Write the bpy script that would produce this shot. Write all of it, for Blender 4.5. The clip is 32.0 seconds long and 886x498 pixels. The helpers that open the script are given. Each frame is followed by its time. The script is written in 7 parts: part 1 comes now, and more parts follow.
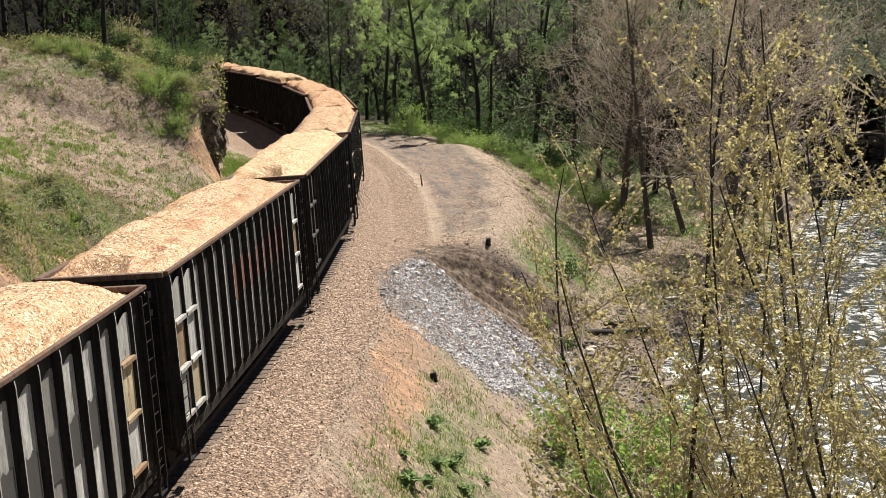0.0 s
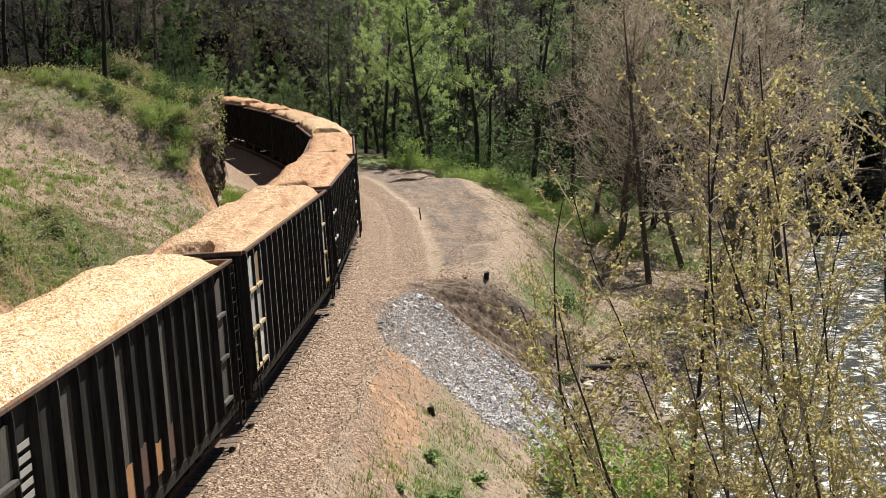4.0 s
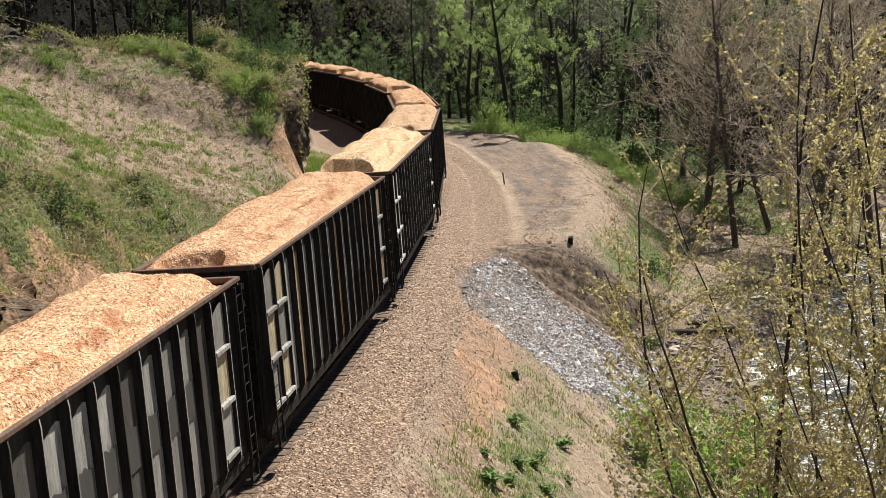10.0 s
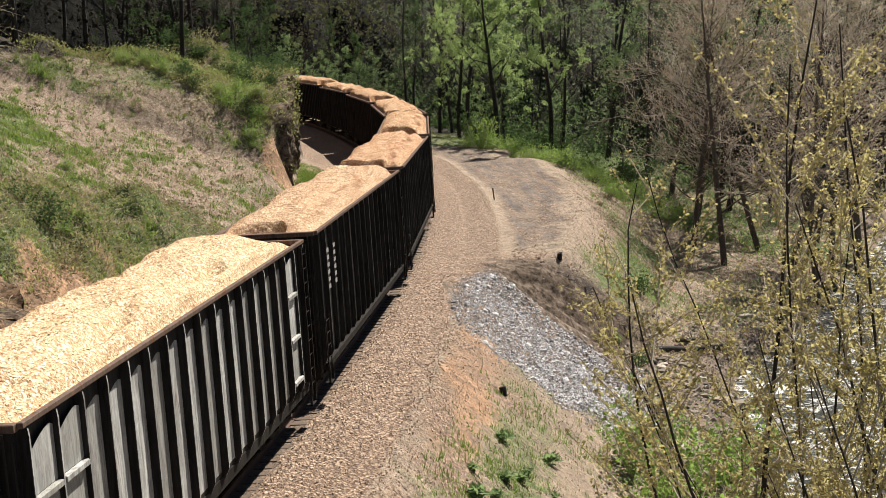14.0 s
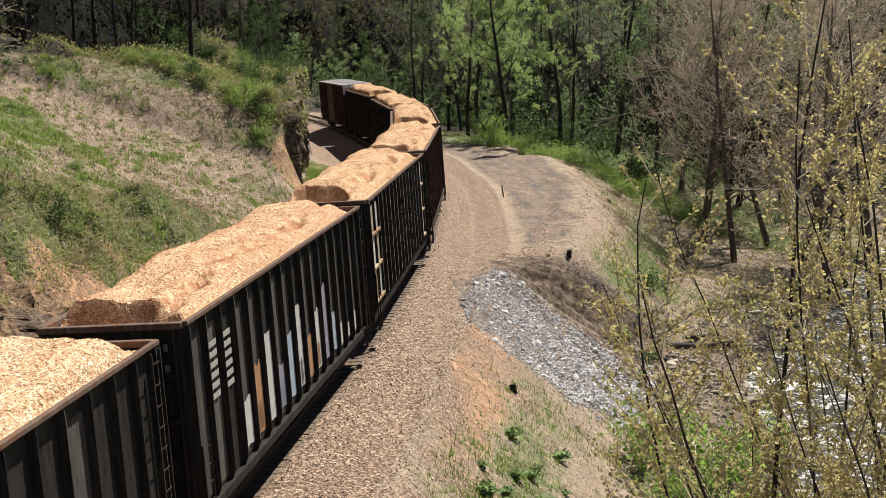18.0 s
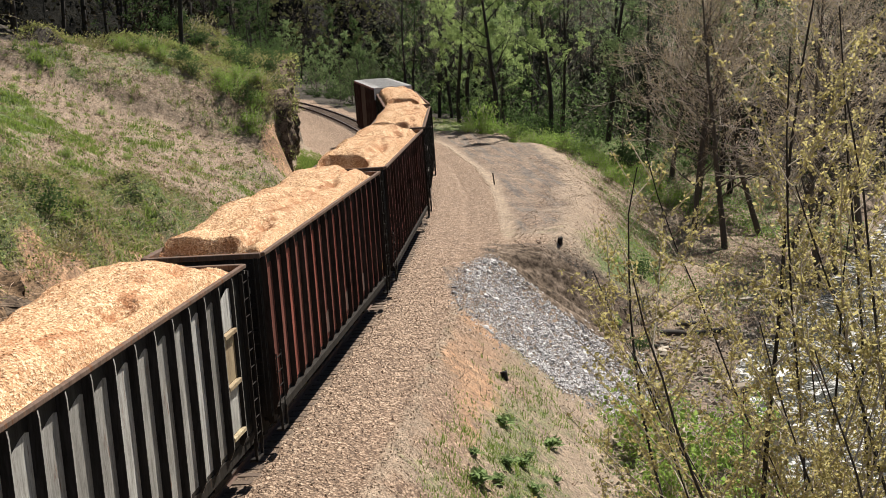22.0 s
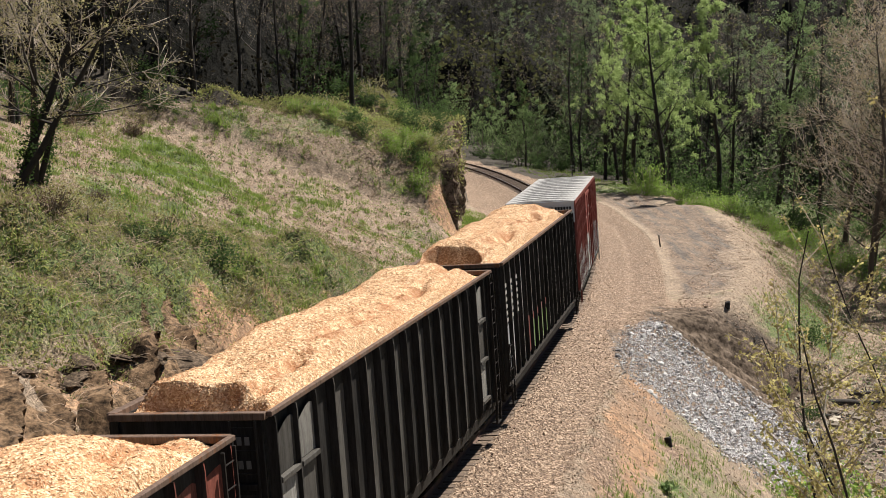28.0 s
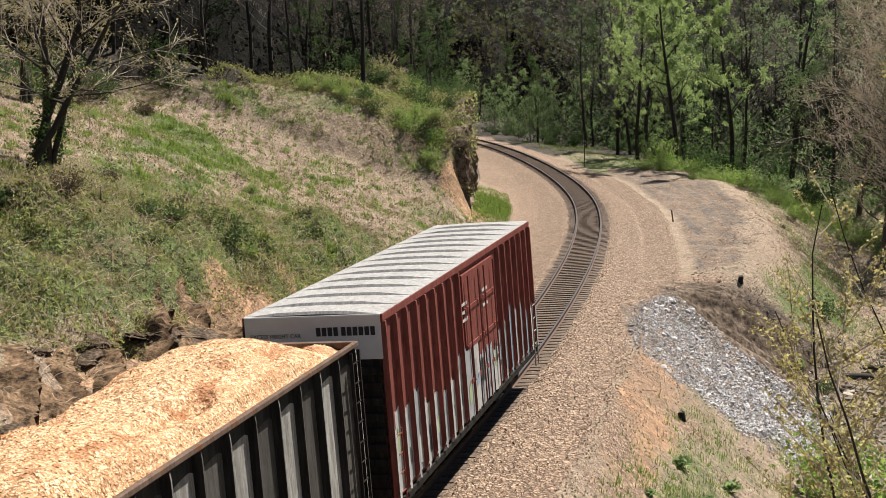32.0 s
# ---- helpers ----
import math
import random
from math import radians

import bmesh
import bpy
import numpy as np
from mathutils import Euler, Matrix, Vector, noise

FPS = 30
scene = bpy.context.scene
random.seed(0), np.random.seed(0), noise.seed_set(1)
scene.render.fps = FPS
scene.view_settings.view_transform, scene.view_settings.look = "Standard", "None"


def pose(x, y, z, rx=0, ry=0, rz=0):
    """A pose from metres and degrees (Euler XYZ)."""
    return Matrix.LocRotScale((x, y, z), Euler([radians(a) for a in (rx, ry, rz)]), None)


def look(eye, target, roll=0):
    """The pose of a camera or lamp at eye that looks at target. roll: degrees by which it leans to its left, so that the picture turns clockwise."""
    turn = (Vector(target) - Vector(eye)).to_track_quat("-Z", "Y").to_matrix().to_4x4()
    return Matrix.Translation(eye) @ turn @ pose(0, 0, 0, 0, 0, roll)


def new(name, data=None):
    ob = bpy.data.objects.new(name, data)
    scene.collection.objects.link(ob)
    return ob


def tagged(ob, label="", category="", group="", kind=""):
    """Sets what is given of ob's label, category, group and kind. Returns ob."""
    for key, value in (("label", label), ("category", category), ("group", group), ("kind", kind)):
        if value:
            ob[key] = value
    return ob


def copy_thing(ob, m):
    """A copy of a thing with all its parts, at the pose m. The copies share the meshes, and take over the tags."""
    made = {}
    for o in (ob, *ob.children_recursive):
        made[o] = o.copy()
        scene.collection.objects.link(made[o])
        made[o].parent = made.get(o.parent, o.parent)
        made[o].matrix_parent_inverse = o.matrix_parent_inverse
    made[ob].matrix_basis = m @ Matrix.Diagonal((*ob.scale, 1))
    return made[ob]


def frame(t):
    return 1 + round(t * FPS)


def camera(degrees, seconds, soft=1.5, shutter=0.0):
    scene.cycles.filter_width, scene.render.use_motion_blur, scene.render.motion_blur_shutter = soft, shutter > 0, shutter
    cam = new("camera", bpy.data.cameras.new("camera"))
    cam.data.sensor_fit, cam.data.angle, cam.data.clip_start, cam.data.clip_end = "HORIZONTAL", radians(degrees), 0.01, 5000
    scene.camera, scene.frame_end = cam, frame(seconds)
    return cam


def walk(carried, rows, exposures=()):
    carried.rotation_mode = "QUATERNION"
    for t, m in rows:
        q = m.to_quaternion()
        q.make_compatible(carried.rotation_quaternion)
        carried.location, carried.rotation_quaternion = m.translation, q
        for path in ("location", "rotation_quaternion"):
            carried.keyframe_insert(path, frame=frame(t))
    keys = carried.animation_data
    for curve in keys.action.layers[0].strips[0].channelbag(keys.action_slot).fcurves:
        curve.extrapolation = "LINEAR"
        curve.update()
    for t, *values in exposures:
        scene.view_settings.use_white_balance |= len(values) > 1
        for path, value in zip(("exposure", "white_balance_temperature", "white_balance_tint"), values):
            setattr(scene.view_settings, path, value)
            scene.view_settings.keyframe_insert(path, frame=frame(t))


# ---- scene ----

# camera: held by hand at one spot high beside the line; rows of seconds, turn to the left, tilt up, lean
EYE = (0.0, 0.0, 9.945)
FOV = 36.7
PATH = [
    (0.0, -10.707, -9.608, -1.463),
    (0.5, -10.629, -8.471, -1.177),
    (1.0, -10.800, -8.017, -0.698),
    (1.5, -10.950, -8.026, -0.651),
    (2.0, -11.025, -7.792, -0.697),
    (2.5, -11.047, -7.749, -0.746),
    (4.5, -10.754, -8.690, -1.155),
    (5.0, -10.471, -10.097, -1.138),
    (5.5, -8.060, -10.691, -2.741),
    (6.0, -8.988, -9.669, -2.078),
    (6.5, -8.871, -9.378, -1.985),
    (7.0, -7.436, -10.315, -2.101),
    (7.5, -6.890, -10.794, -2.143),
    (8.0, -6.776, -11.032, -2.163),
    (8.5, -6.873, -10.908, -2.127),
    (9.0, -7.027, -10.329, -2.093),
    (9.5, -7.132, -9.838, -1.974),
    (10.0, -7.142, -9.578, -1.893),
    (10.5, -7.147, -9.608, -1.802),
    (11.0, -7.518, -9.404, -1.638),
    (11.5, -7.737, -9.351, -1.508),
    (12.0, -7.673, -9.562, -1.494),
    (12.5, -7.581, -9.689, -1.454),
    (13.0, -7.497, -9.608, -1.446),
    (13.5, -7.480, -9.604, -1.379),
    (14.0, -7.626, -8.964, -1.201),
    (14.5, -7.365, -8.698, -1.288),
    (16.5, -7.332, -8.498, -1.536),
    (17.0, -7.240, -8.782, -1.591),
    (17.5, -7.193, -8.928, -1.612),
    (18.0, -7.217, -9.051, -1.518),
    (18.5, -7.309, -9.442, -1.576),
    (19.0, -7.419, -9.373, -1.545),
    (19.5, -7.538, -9.442, -1.586),
    (20.0, -7.560, -9.441, -1.585),
    (20.5, -7.501, -9.599, -1.557),
    (21.0, -7.549, -9.567, -1.563),
    (21.5, -7.512, -9.586, -1.543),
    (22.0, -7.592, -9.600, -1.534),
    (22.5, -7.470, -9.808, -1.553),
    (23.0, -5.531, -11.307, -1.740),
    (23.5, -2.219, -12.488, -1.865),
    (24.0, -1.615, -11.748, -1.647),
    (24.5, -0.135, -11.541, -2.016),
    (25.0, -0.950, -10.386, -1.613),
    (25.5, -1.148, -9.736, -1.582),
    (26.0, -1.265, -8.179, -1.624),
    (26.5, -1.168, -7.794, -1.561),
    (28.5, -0.505, -6.616, -1.671),
    (29.0, -0.575, -6.608, -1.733),
    (29.5, -0.565, -6.606, -1.715),
    (30.0, -0.642, -6.609, -1.720),
    (30.5, -0.598, -6.653, -1.714),
    (31.0, -0.466, -6.596, -1.635),
    (31.5, -0.317, -6.820, -1.833),
    (32.0, -0.000, -7.789, -2.093),
]


def heading(turn, tilt, lean):
    a, b = radians(turn), radians(tilt)
    way = (-math.sin(a) * math.cos(b), math.cos(a) * math.cos(b), math.sin(b))
    return look(EYE, Vector(EYE) + Vector(way), lean)


cam = camera(FOV, 32.0, soft=0.6)
walk(cam, [(t, heading(a, b, c)) for t, a, b, c in PATH], [(t, e, 6450.0, 12.0) for t, e in ((0.0, 0.92), (2.5, 0.90), (5.0, 0.82), (13.0, 0.80), (19.0, 0.79), (26.0, 0.77), (29.0, 0.79), (32.0, 0.84))])

# ---- light: high sun ahead, clear sky ----
SUN_EL, SUN_AZ = radians(55), radians(40)
world = bpy.data.worlds.new("sky")
world.use_nodes = True
scene.world = world
sky = world.node_tree.nodes.new("ShaderNodeTexSky")
sky.sky_type, sky.sun_disc, sky.sun_elevation, sky.sun_rotation = "NISHITA", False, SUN_EL, SUN_AZ
sky.air_density, sky.dust_density = 0.9, 0.2
bg = world.node_tree.nodes["Background"]
world.node_tree.links.new(sky.outputs[0], bg.inputs[0])
bg.inputs[1].default_value = 0.03
sun = new("sun", bpy.data.lights.new("sun", "SUN"))
sun.data.energy, sun.data.angle, sun.data.color = 5.0, radians(0.53), (1.0, 0.94, 0.83)
sun_from = Vector((math.cos(SUN_EL) * math.sin(SUN_AZ), math.cos(SUN_EL) * math.cos(SUN_AZ), math.sin(SUN_EL)))
sun.matrix_world = look(sun_from * 200, (0, 0, 0))

# ---- the line of the track: curvature at knots along it, integrated ----
CANT = 0.044
S = np.arange(-400, 420, 0.5)
KAPPA = np.interp(S, [-45, -40, -15, 10, 35, 60, 90, 140, 200], [0, -0.0007, 0.0028, 0.0030, 0.0059, 0.0024, 0.0031, 0.003, 0.0])
_i0 = int(np.argmin(abs(S)))
TH = np.concatenate([[0], np.cumsum((KAPPA[1:] + KAPPA[:-1]) / 2 * 0.5)])
TH = TH - TH[_i0] + 1.3766
TX = np.concatenate([[0], np.cumsum((np.cos(TH[1:]) + np.cos(TH[:-1])) / 2 * 0.5)])
TY = np.concatenate([[0], np.cumsum((np.sin(TH[1:]) + np.sin(TH[:-1])) / 2 * 0.5)])
TX, TY = TX - TX[_i0] + 5.480, TY - TY[_i0] + 59.816


def climb(s):
    """The line climbs gently beyond the bend."""
    return np.interp(s, [15, 40, 70, 100, 140, 200], [0, 0.10, 0.34, 0.62, 0.85, 1.0])


def on_track(s, o=0.0, z=0.0):
    """Place at s along the line, o metres to its right, z above the rail heads, and the heading there."""
    x, y, th = np.interp(s, S, TX), np.interp(s, S, TY), np.interp(s, S, TH)
    oo, zz = o * math.cos(CANT) - z * math.sin(CANT), z * math.cos(CANT) + o * math.sin(CANT)
    return Vector((x + math.sin(th) * oo, y - math.cos(th) * oo, zz + float(climb(s)))), th


def plan(s, o):
    """Level place at s along the line and o metres to its right."""
    x, y, th = np.interp(s, S, TX), np.interp(s, S, TY), np.interp(s, S, TH)
    return x + np.sin(th) * o, y - np.cos(th) * o


_pts = np.stack([TX[::4], TY[::4]], 1)


def along(x, y):
    """s and o of level places x, y (arrays)."""
    x, y = np.atleast_1d(np.asarray(x, float)), np.atleast_1d(np.asarray(y, float))
    s, o = np.zeros(len(x)), np.zeros(len(x))
    for a in range(0, len(x), 20000):
        X, Y = x[a:a + 20000, None], y[a:a + 20000, None]
        i = np.argmin((X - _pts[None, :, 0]) ** 2 + (Y - _pts[None, :, 1]) ** 2, 1) * 4
        dx, dy, th = X[:, 0] - TX[i], Y[:, 0] - TY[i], TH[i]
        s[a:a + 20000] = S[i] + dx * np.cos(th) + dy * np.sin(th)
        o[a:a + 20000] = dx * np.sin(th) - dy * np.cos(th)
    return s, o


# ---- materials ----
def mat(name, rough=0.8, metal=0.0):
    m = bpy.data.materials.new(name)
    m.use_nodes = True
    b = m.node_tree.nodes["Principled BSDF"]
    b.inputs["Roughness"].default_value, b.inputs["Metallic"].default_value = rough, metal
    return m, m.node_tree, b


def node(nt, kind, **ins):
    n = nt.nodes.new(kind)
    for k, v in ins.items():
        n.inputs[k].default_value = v
    return n


def coords(nt, space="Object"):
    return nt.nodes.new("ShaderNodeTexCoord").outputs[space]


def noise_tex(nt, scale, detail=4.0, rough=0.6, vec=None, dist=0.0):
    n = node(nt, "ShaderNodeTexNoise", Scale=scale, Detail=detail, Roughness=rough, Distortion=dist)
    if vec is not None:
        nt.links.new(vec, n.inputs["Vector"])
    return n


def ramp(nt, fac, stops):
    r = nt.nodes.new("ShaderNodeValToRGB")
    e = r.color_ramp.elements
    while len(e) < len(stops):
        e.new(0.5)
    for i, (p, c) in enumerate(stops):
        e[i].position, e[i].color = p, (*c, 1) if len(c) == 3 else c
    nt.links.new(fac, r.inputs[0])
    return r.outputs[0]


def mix(nt, fac, a, b, blend="MIX"):
    n = nt.nodes.new("ShaderNodeMix")
    n.data_type, n.blend_type = "RGBA", blend
    for sock, v in ((n.inputs[0], fac), (n.inputs[6], a), (n.inputs[7], b)):
        if isinstance(v, (int, float)):
            sock.default_value = v
        elif isinstance(v, tuple):
            sock.default_value = (*v, 1) if len(v) == 3 else v
        else:
            nt.links.new(v, sock)
    return n.outputs[2]


def mathn(nt, op, a, b=0.0, clamp=False):
    n = nt.nodes.new("ShaderNodeMath")
    n.operation, n.use_clamp = op, clamp
    for sock, v in ((n.inputs[0], a), (n.inputs[1], b)):
        if isinstance(v, (int, float)):
            sock.default_value = v
        else:
            nt.links.new(v, sock)
    return n.outputs[0]


def bump(nt, bsdf, height, strength=0.4, dist=0.05):
    n = node(nt, "ShaderNodeBump", Strength=strength, Distance=dist)
    nt.links.new(height, n.inputs["Height"])
    nt.links.new(n.outputs[0], bsdf.inputs["Normal"])


def stretched(nt, sx, sy, sz, space="Object"):
    m = nt.nodes.new("ShaderNodeMapping")
    m.inputs["Scale"].default_value = (sx, sy, sz)
    nt.links.new(coords(nt, space), m.inputs[0])
    return m.outputs[0]


def painted_steel(name, base, rust=0.3, streak=0.5, rough=0.55, alt=None, seedy=0.0, dusty=0.22):
    """Weathered paint on steel: streaks run down, rust blooms through, dust greys it."""
    m, nt, b = mat(name, rough)
    b.inputs["Specular IOR Level"].default_value = 0.05
    info = nt.nodes.new("ShaderNodeObjectInfo").outputs["Random"]
    off = nt.nodes.new("ShaderNodeCombineXYZ")
    nt.links.new(mathn(nt, "MULTIPLY", info, 37.0), off.inputs[0])
    nt.links.new(mathn(nt, "MULTIPLY", info, 11.0 + seedy), off.inputs[2])
    add = nt.nodes.new("ShaderNodeVectorMath")
    nt.links.new(stretched(nt, 3.0, 3.0, 0.35), add.inputs[0])
    nt.links.new(off.outputs[0], add.inputs[1])
    runs = noise_tex(nt, 2.2, 5, 0.65, add.outputs[0])
    blot = noise_tex(nt, 1.3, 6, 0.7, add.outputs[0], 0.6)
    fine = noise_tex(nt, 38.0, 3, 0.6, coords(nt))
    c1 = mix(nt, ramp(nt, runs.outputs[0], [(0.35, (0, 0, 0)), (0.7, (1, 1, 1))]), tuple(v * (1 - streak * 0.45) for v in base), tuple(min(1, v * (1 + streak * 0.5) + 0.015) for v in base))
    if alt:
        c1 = mix(nt, ramp(nt, info, [(0.3, (0, 0, 0)), (0.85, (1, 1, 1))]), c1, alt)
    rustc = mix(nt, fine.outputs[0], (0.10, 0.038, 0.017), (0.23, 0.10, 0.045))
    lo = 0.72 - rust * 0.3
    c2 = mix(nt, ramp(nt, blot.outputs[0], [(lo, (0, 0, 0)), (lo + 0.1, (1, 1, 1))]), c1, rustc)
    scuff = noise_tex(nt, 4.5, 6, 0.75, add.outputs[0], 1.2)
    c2 = mix(nt, 1.0, c2, ramp(nt, scuff.outputs[0], [(0.36, (0.62, 0.6, 0.6)), (0.5, (1, 1, 1)), (0.66, (1.28, 1.3, 1.3))]), "MULTIPLY")
    scratch = noise_tex(nt, 9.0, 3, 0.5, stretched(nt, 2.5, 2.5, 0.25), 0.8)
    c2 = mix(nt, mathn(nt, "MULTIPLY", ramp(nt, scratch.outputs[0], [(0.70, (0, 0, 0)), (0.74, (1, 1, 1))]), 0.35), c2, tuple(min(1, v * 1.8 + 0.05) for v in base))
    dust = noise_tex(nt, 0.8, 5, 0.6, coords(nt))
    c3 = mix(nt, mathn(nt, "MULTIPLY", dust.outputs[0], dusty), c2, (0.22, 0.18, 0.14))
    nt.links.new(c3, b.inputs["Base Color"])
    nt.links.new(mathn(nt, "ADD", mathn(nt, "MULTIPLY", blot.outputs[0], 0.4), rough - 0.2), b.inputs["Roughness"])
    bump(nt, b, mix(nt, 0.5, fine.outputs[0], blot.outputs[0]), 0.25, 0.01)
    return m


# Rib webs near-black: the shade beside each rib is put into the paint.
RIB_BLACK = painted_steel("rib_shade_paint", (0.016, 0.0155, 0.0155), 0.06, 0.6, 0.5, dusty=0.025)
RIB_RED = painted_steel("red_rib_shade_paint", (0.02, 0.014, 0.013), 0.08, 0.6, 0.5, dusty=0.025)
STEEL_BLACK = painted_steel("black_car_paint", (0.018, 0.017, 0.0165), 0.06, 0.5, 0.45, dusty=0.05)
PANEL_GREY = painted_steel("faded_grey_panel_paint", (0.34, 0.335, 0.315), 0.28, 0.7, 0.6, (0.21, 0.205, 0.19), dusty=0.12)
PANEL_LIGHT = painted_steel("pale_panel_paint", (0.47, 0.47, 0.45), 0.32, 0.8, 0.6, (0.34, 0.335, 0.31), dusty=0.12)
PANEL_DARK = painted_steel("dull_dark_panel_paint", (0.06, 0.058, 0.054), 0.15, 0.6, 0.6, (0.10, 0.095, 0.088), dusty=0.1)
# Black for sooty sheets, and for the painted shade around red panels.
PANEL_BLACK = painted_steel("soot_and_shade_panel_paint", (0.016, 0.0155, 0.0155), 0.06, 0.6, 0.6, dusty=0.06)
PANEL_TAN = painted_steel("yellowed_panel_paint", (0.44, 0.38, 0.25), 0.5, 0.6, 0.6, (0.26, 0.17, 0.10))
PANEL_RED = painted_steel("oxide_red_panel_paint", (0.27, 0.078, 0.057), 0.16, 0.35, 0.6, (0.20, 0.06, 0.046), dusty=0.15)
PANEL_BROWN = painted_steel("brown_red_panel_paint", (0.185, 0.062, 0.048), 0.22, 0.35, 0.6, (0.13, 0.046, 0.037), dusty=0.15)
CHORD = painted_steel("worn_rim_steel", (0.135, 0.09, 0.07), 0.6, 0.5, 0.6)
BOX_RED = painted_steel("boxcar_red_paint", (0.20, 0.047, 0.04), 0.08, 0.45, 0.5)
# Boxcar red darkened to near-black for the side turned from the sun.
BOX_SHADE = painted_steel("shaded_boxcar_paint", (0.045, 0.019, 0.017), 0.1, 0.45, 0.6, dusty=0.05)
BOX_ROOF = painted_steel("galvanised_roof", (0.38, 0.378, 0.372), 0.0, 0.35, 0.55, dusty=0.15)
UNDER = painted_steel("grimy_underframe", (0.02, 0.018, 0.016), 0.15, 0.4, 0.75, dusty=0.06)


def plain(name, col, rough=0.7, vary=0.25, scale=6.0):
    m, nt, b = mat(name, rough)
    n = noise_tex(nt, scale, 6, 0.65, coords(nt))
    nt.links.new(mix(nt, n.outputs[0], tuple(v * (1 - vary) for v in col), tuple(min(1, v * (1 + vary)) for v in col)), b.inputs["Base Color"])
    bump(nt, b, n.outputs[0], 0.3, 0.02)
    return m


def chips_material(name, tint, ruddy):
    m, nt, b = mat(name, 0.85)
    v = node(nt, "ShaderNodeTexVoronoi", Scale=27.0)
    w0 = noise_tex(nt, 7.0, 3, 0.6, coords(nt))
    warp = nt.nodes.new("ShaderNodeVectorMath")
    sc = nt.nodes.new("ShaderNodeVectorMath")
    sc.operation = "SCALE"
    sc.inputs["Scale"].default_value = 0.12
    nt.links.new(w0.outputs["Color"], sc.inputs[0])
    nt.links.new(coords(nt), warp.inputs[0])
    nt.links.new(sc.outputs[0], warp.inputs[1])
    nt.links.new(warp.outputs[0], v.inputs["Vector"])
    sep = nt.nodes.new("ShaderNodeSeparateColor")
    nt.links.new(v.outputs["Color"], sep.inputs[0])
    isle = nt.nodes.new("ShaderNodeNewGeometry").outputs["Random Per Island"]
    pick = mathn(nt, "FRACT", mathn(nt, "ADD", mathn(nt, "MULTIPLY", sep.outputs[0], 0.55), mathn(nt, "MULTIPLY", isle, 7.0)))
    big = noise_tex(nt, 0.9, 5, 0.62, stretched(nt, 0.35, 1.7, 1.0))
    c = ramp(nt, pick, [(0.0, (0.30, 0.155, 0.075)), (0.12, (0.52, 0.325, 0.18)), (0.4, (0.64, 0.44, 0.27)), (0.72, (0.76, 0.57, 0.38)), (1.0, (0.92, 0.79, 0.60))])
    c = mix(nt, ramp(nt, big.outputs[0], [(0.50 - 0.1 * ruddy, (0, 0, 0)), (0.66, (1, 1, 1))]), c, mix(nt, 0.42, c, (0.46, 0.22, 0.095)))
    across = nt.nodes.new("ShaderNodeSeparateXYZ")
    nt.links.new(coords(nt), across.inputs[0])
    # Shoulder gouges: ruddier chips plus the hollows' shade, painted as deeper brown.
    near = mathn(nt, "SUBTRACT", 1.0, mathn(nt, "MULTIPLY", mathn(nt, "ABSOLUTE", mathn(nt, "ADD", across.outputs[1], 0.72)), 1.9), True)
    gouged = mathn(nt, "MULTIPLY", near, ramp(nt, noise_tex(nt, 1.5, 4, 0.6, coords(nt)).outputs[0], [(0.47, (0, 0, 0)), (0.56, (1, 1, 1))]))
    c = mix(nt, mathn(nt, "MULTIPLY", gouged, 1.0 * max(0.0, ruddy + 0.4)), c, (0.38, 0.16, 0.06))
    c = mix(nt, 1.0, c, tint, "MULTIPLY")
    nt.links.new(c, b.inputs["Base Color"])
    bump(nt, b, mix(nt, 0.5, v.outputs["Distance"], sep.outputs[1]), 0.8, 0.03)
    return m


CHIPS = chips_material("wood_chips", (1.0, 0.96, 0.90), 0.2)
CHIPS_PALE = chips_material("fresh_pale_wood_chips", (1.12, 1.13, 1.05), -0.6)
CHIPS_RED = chips_material("ruddy_wood_chips", (1.0, 0.88, 0.78), 0.4)
CHIPS_GOLD = chips_material("golden_wood_chips", (1.03, 0.93, 0.81), 0.4)


def bark(name, a, b_, scale=14.0):
    m, nt, b = mat(name, 0.9)
    n = noise_tex(nt, scale, 5, 0.7, stretched(nt, 1, 1, 0.22))
    nt.links.new(mix(nt, n.outputs[0], a, b_), b.inputs["Base Color"])
    bump(nt, b, n.outputs[0], 0.7, 0.03)
    return m


BARK = bark("grey_brown_bark", (0.035, 0.028, 0.022), (0.15, 0.125, 0.10))
BARK_PALE = bark("pale_twig_bark", (0.27, 0.225, 0.17), (0.60, 0.53, 0.43))
BARK_TWIG = bark("grey_brown_twig_bark", (0.028, 0.024, 0.021), (0.10, 0.085, 0.073))
BARK_RIVER = bark("brown_grey_twig_bark", (0.20, 0.165, 0.135), (0.56, 0.48, 0.40))
BARK_DARK = bark("near_black_bark", (0.014, 0.012, 0.010), (0.052, 0.043, 0.036))


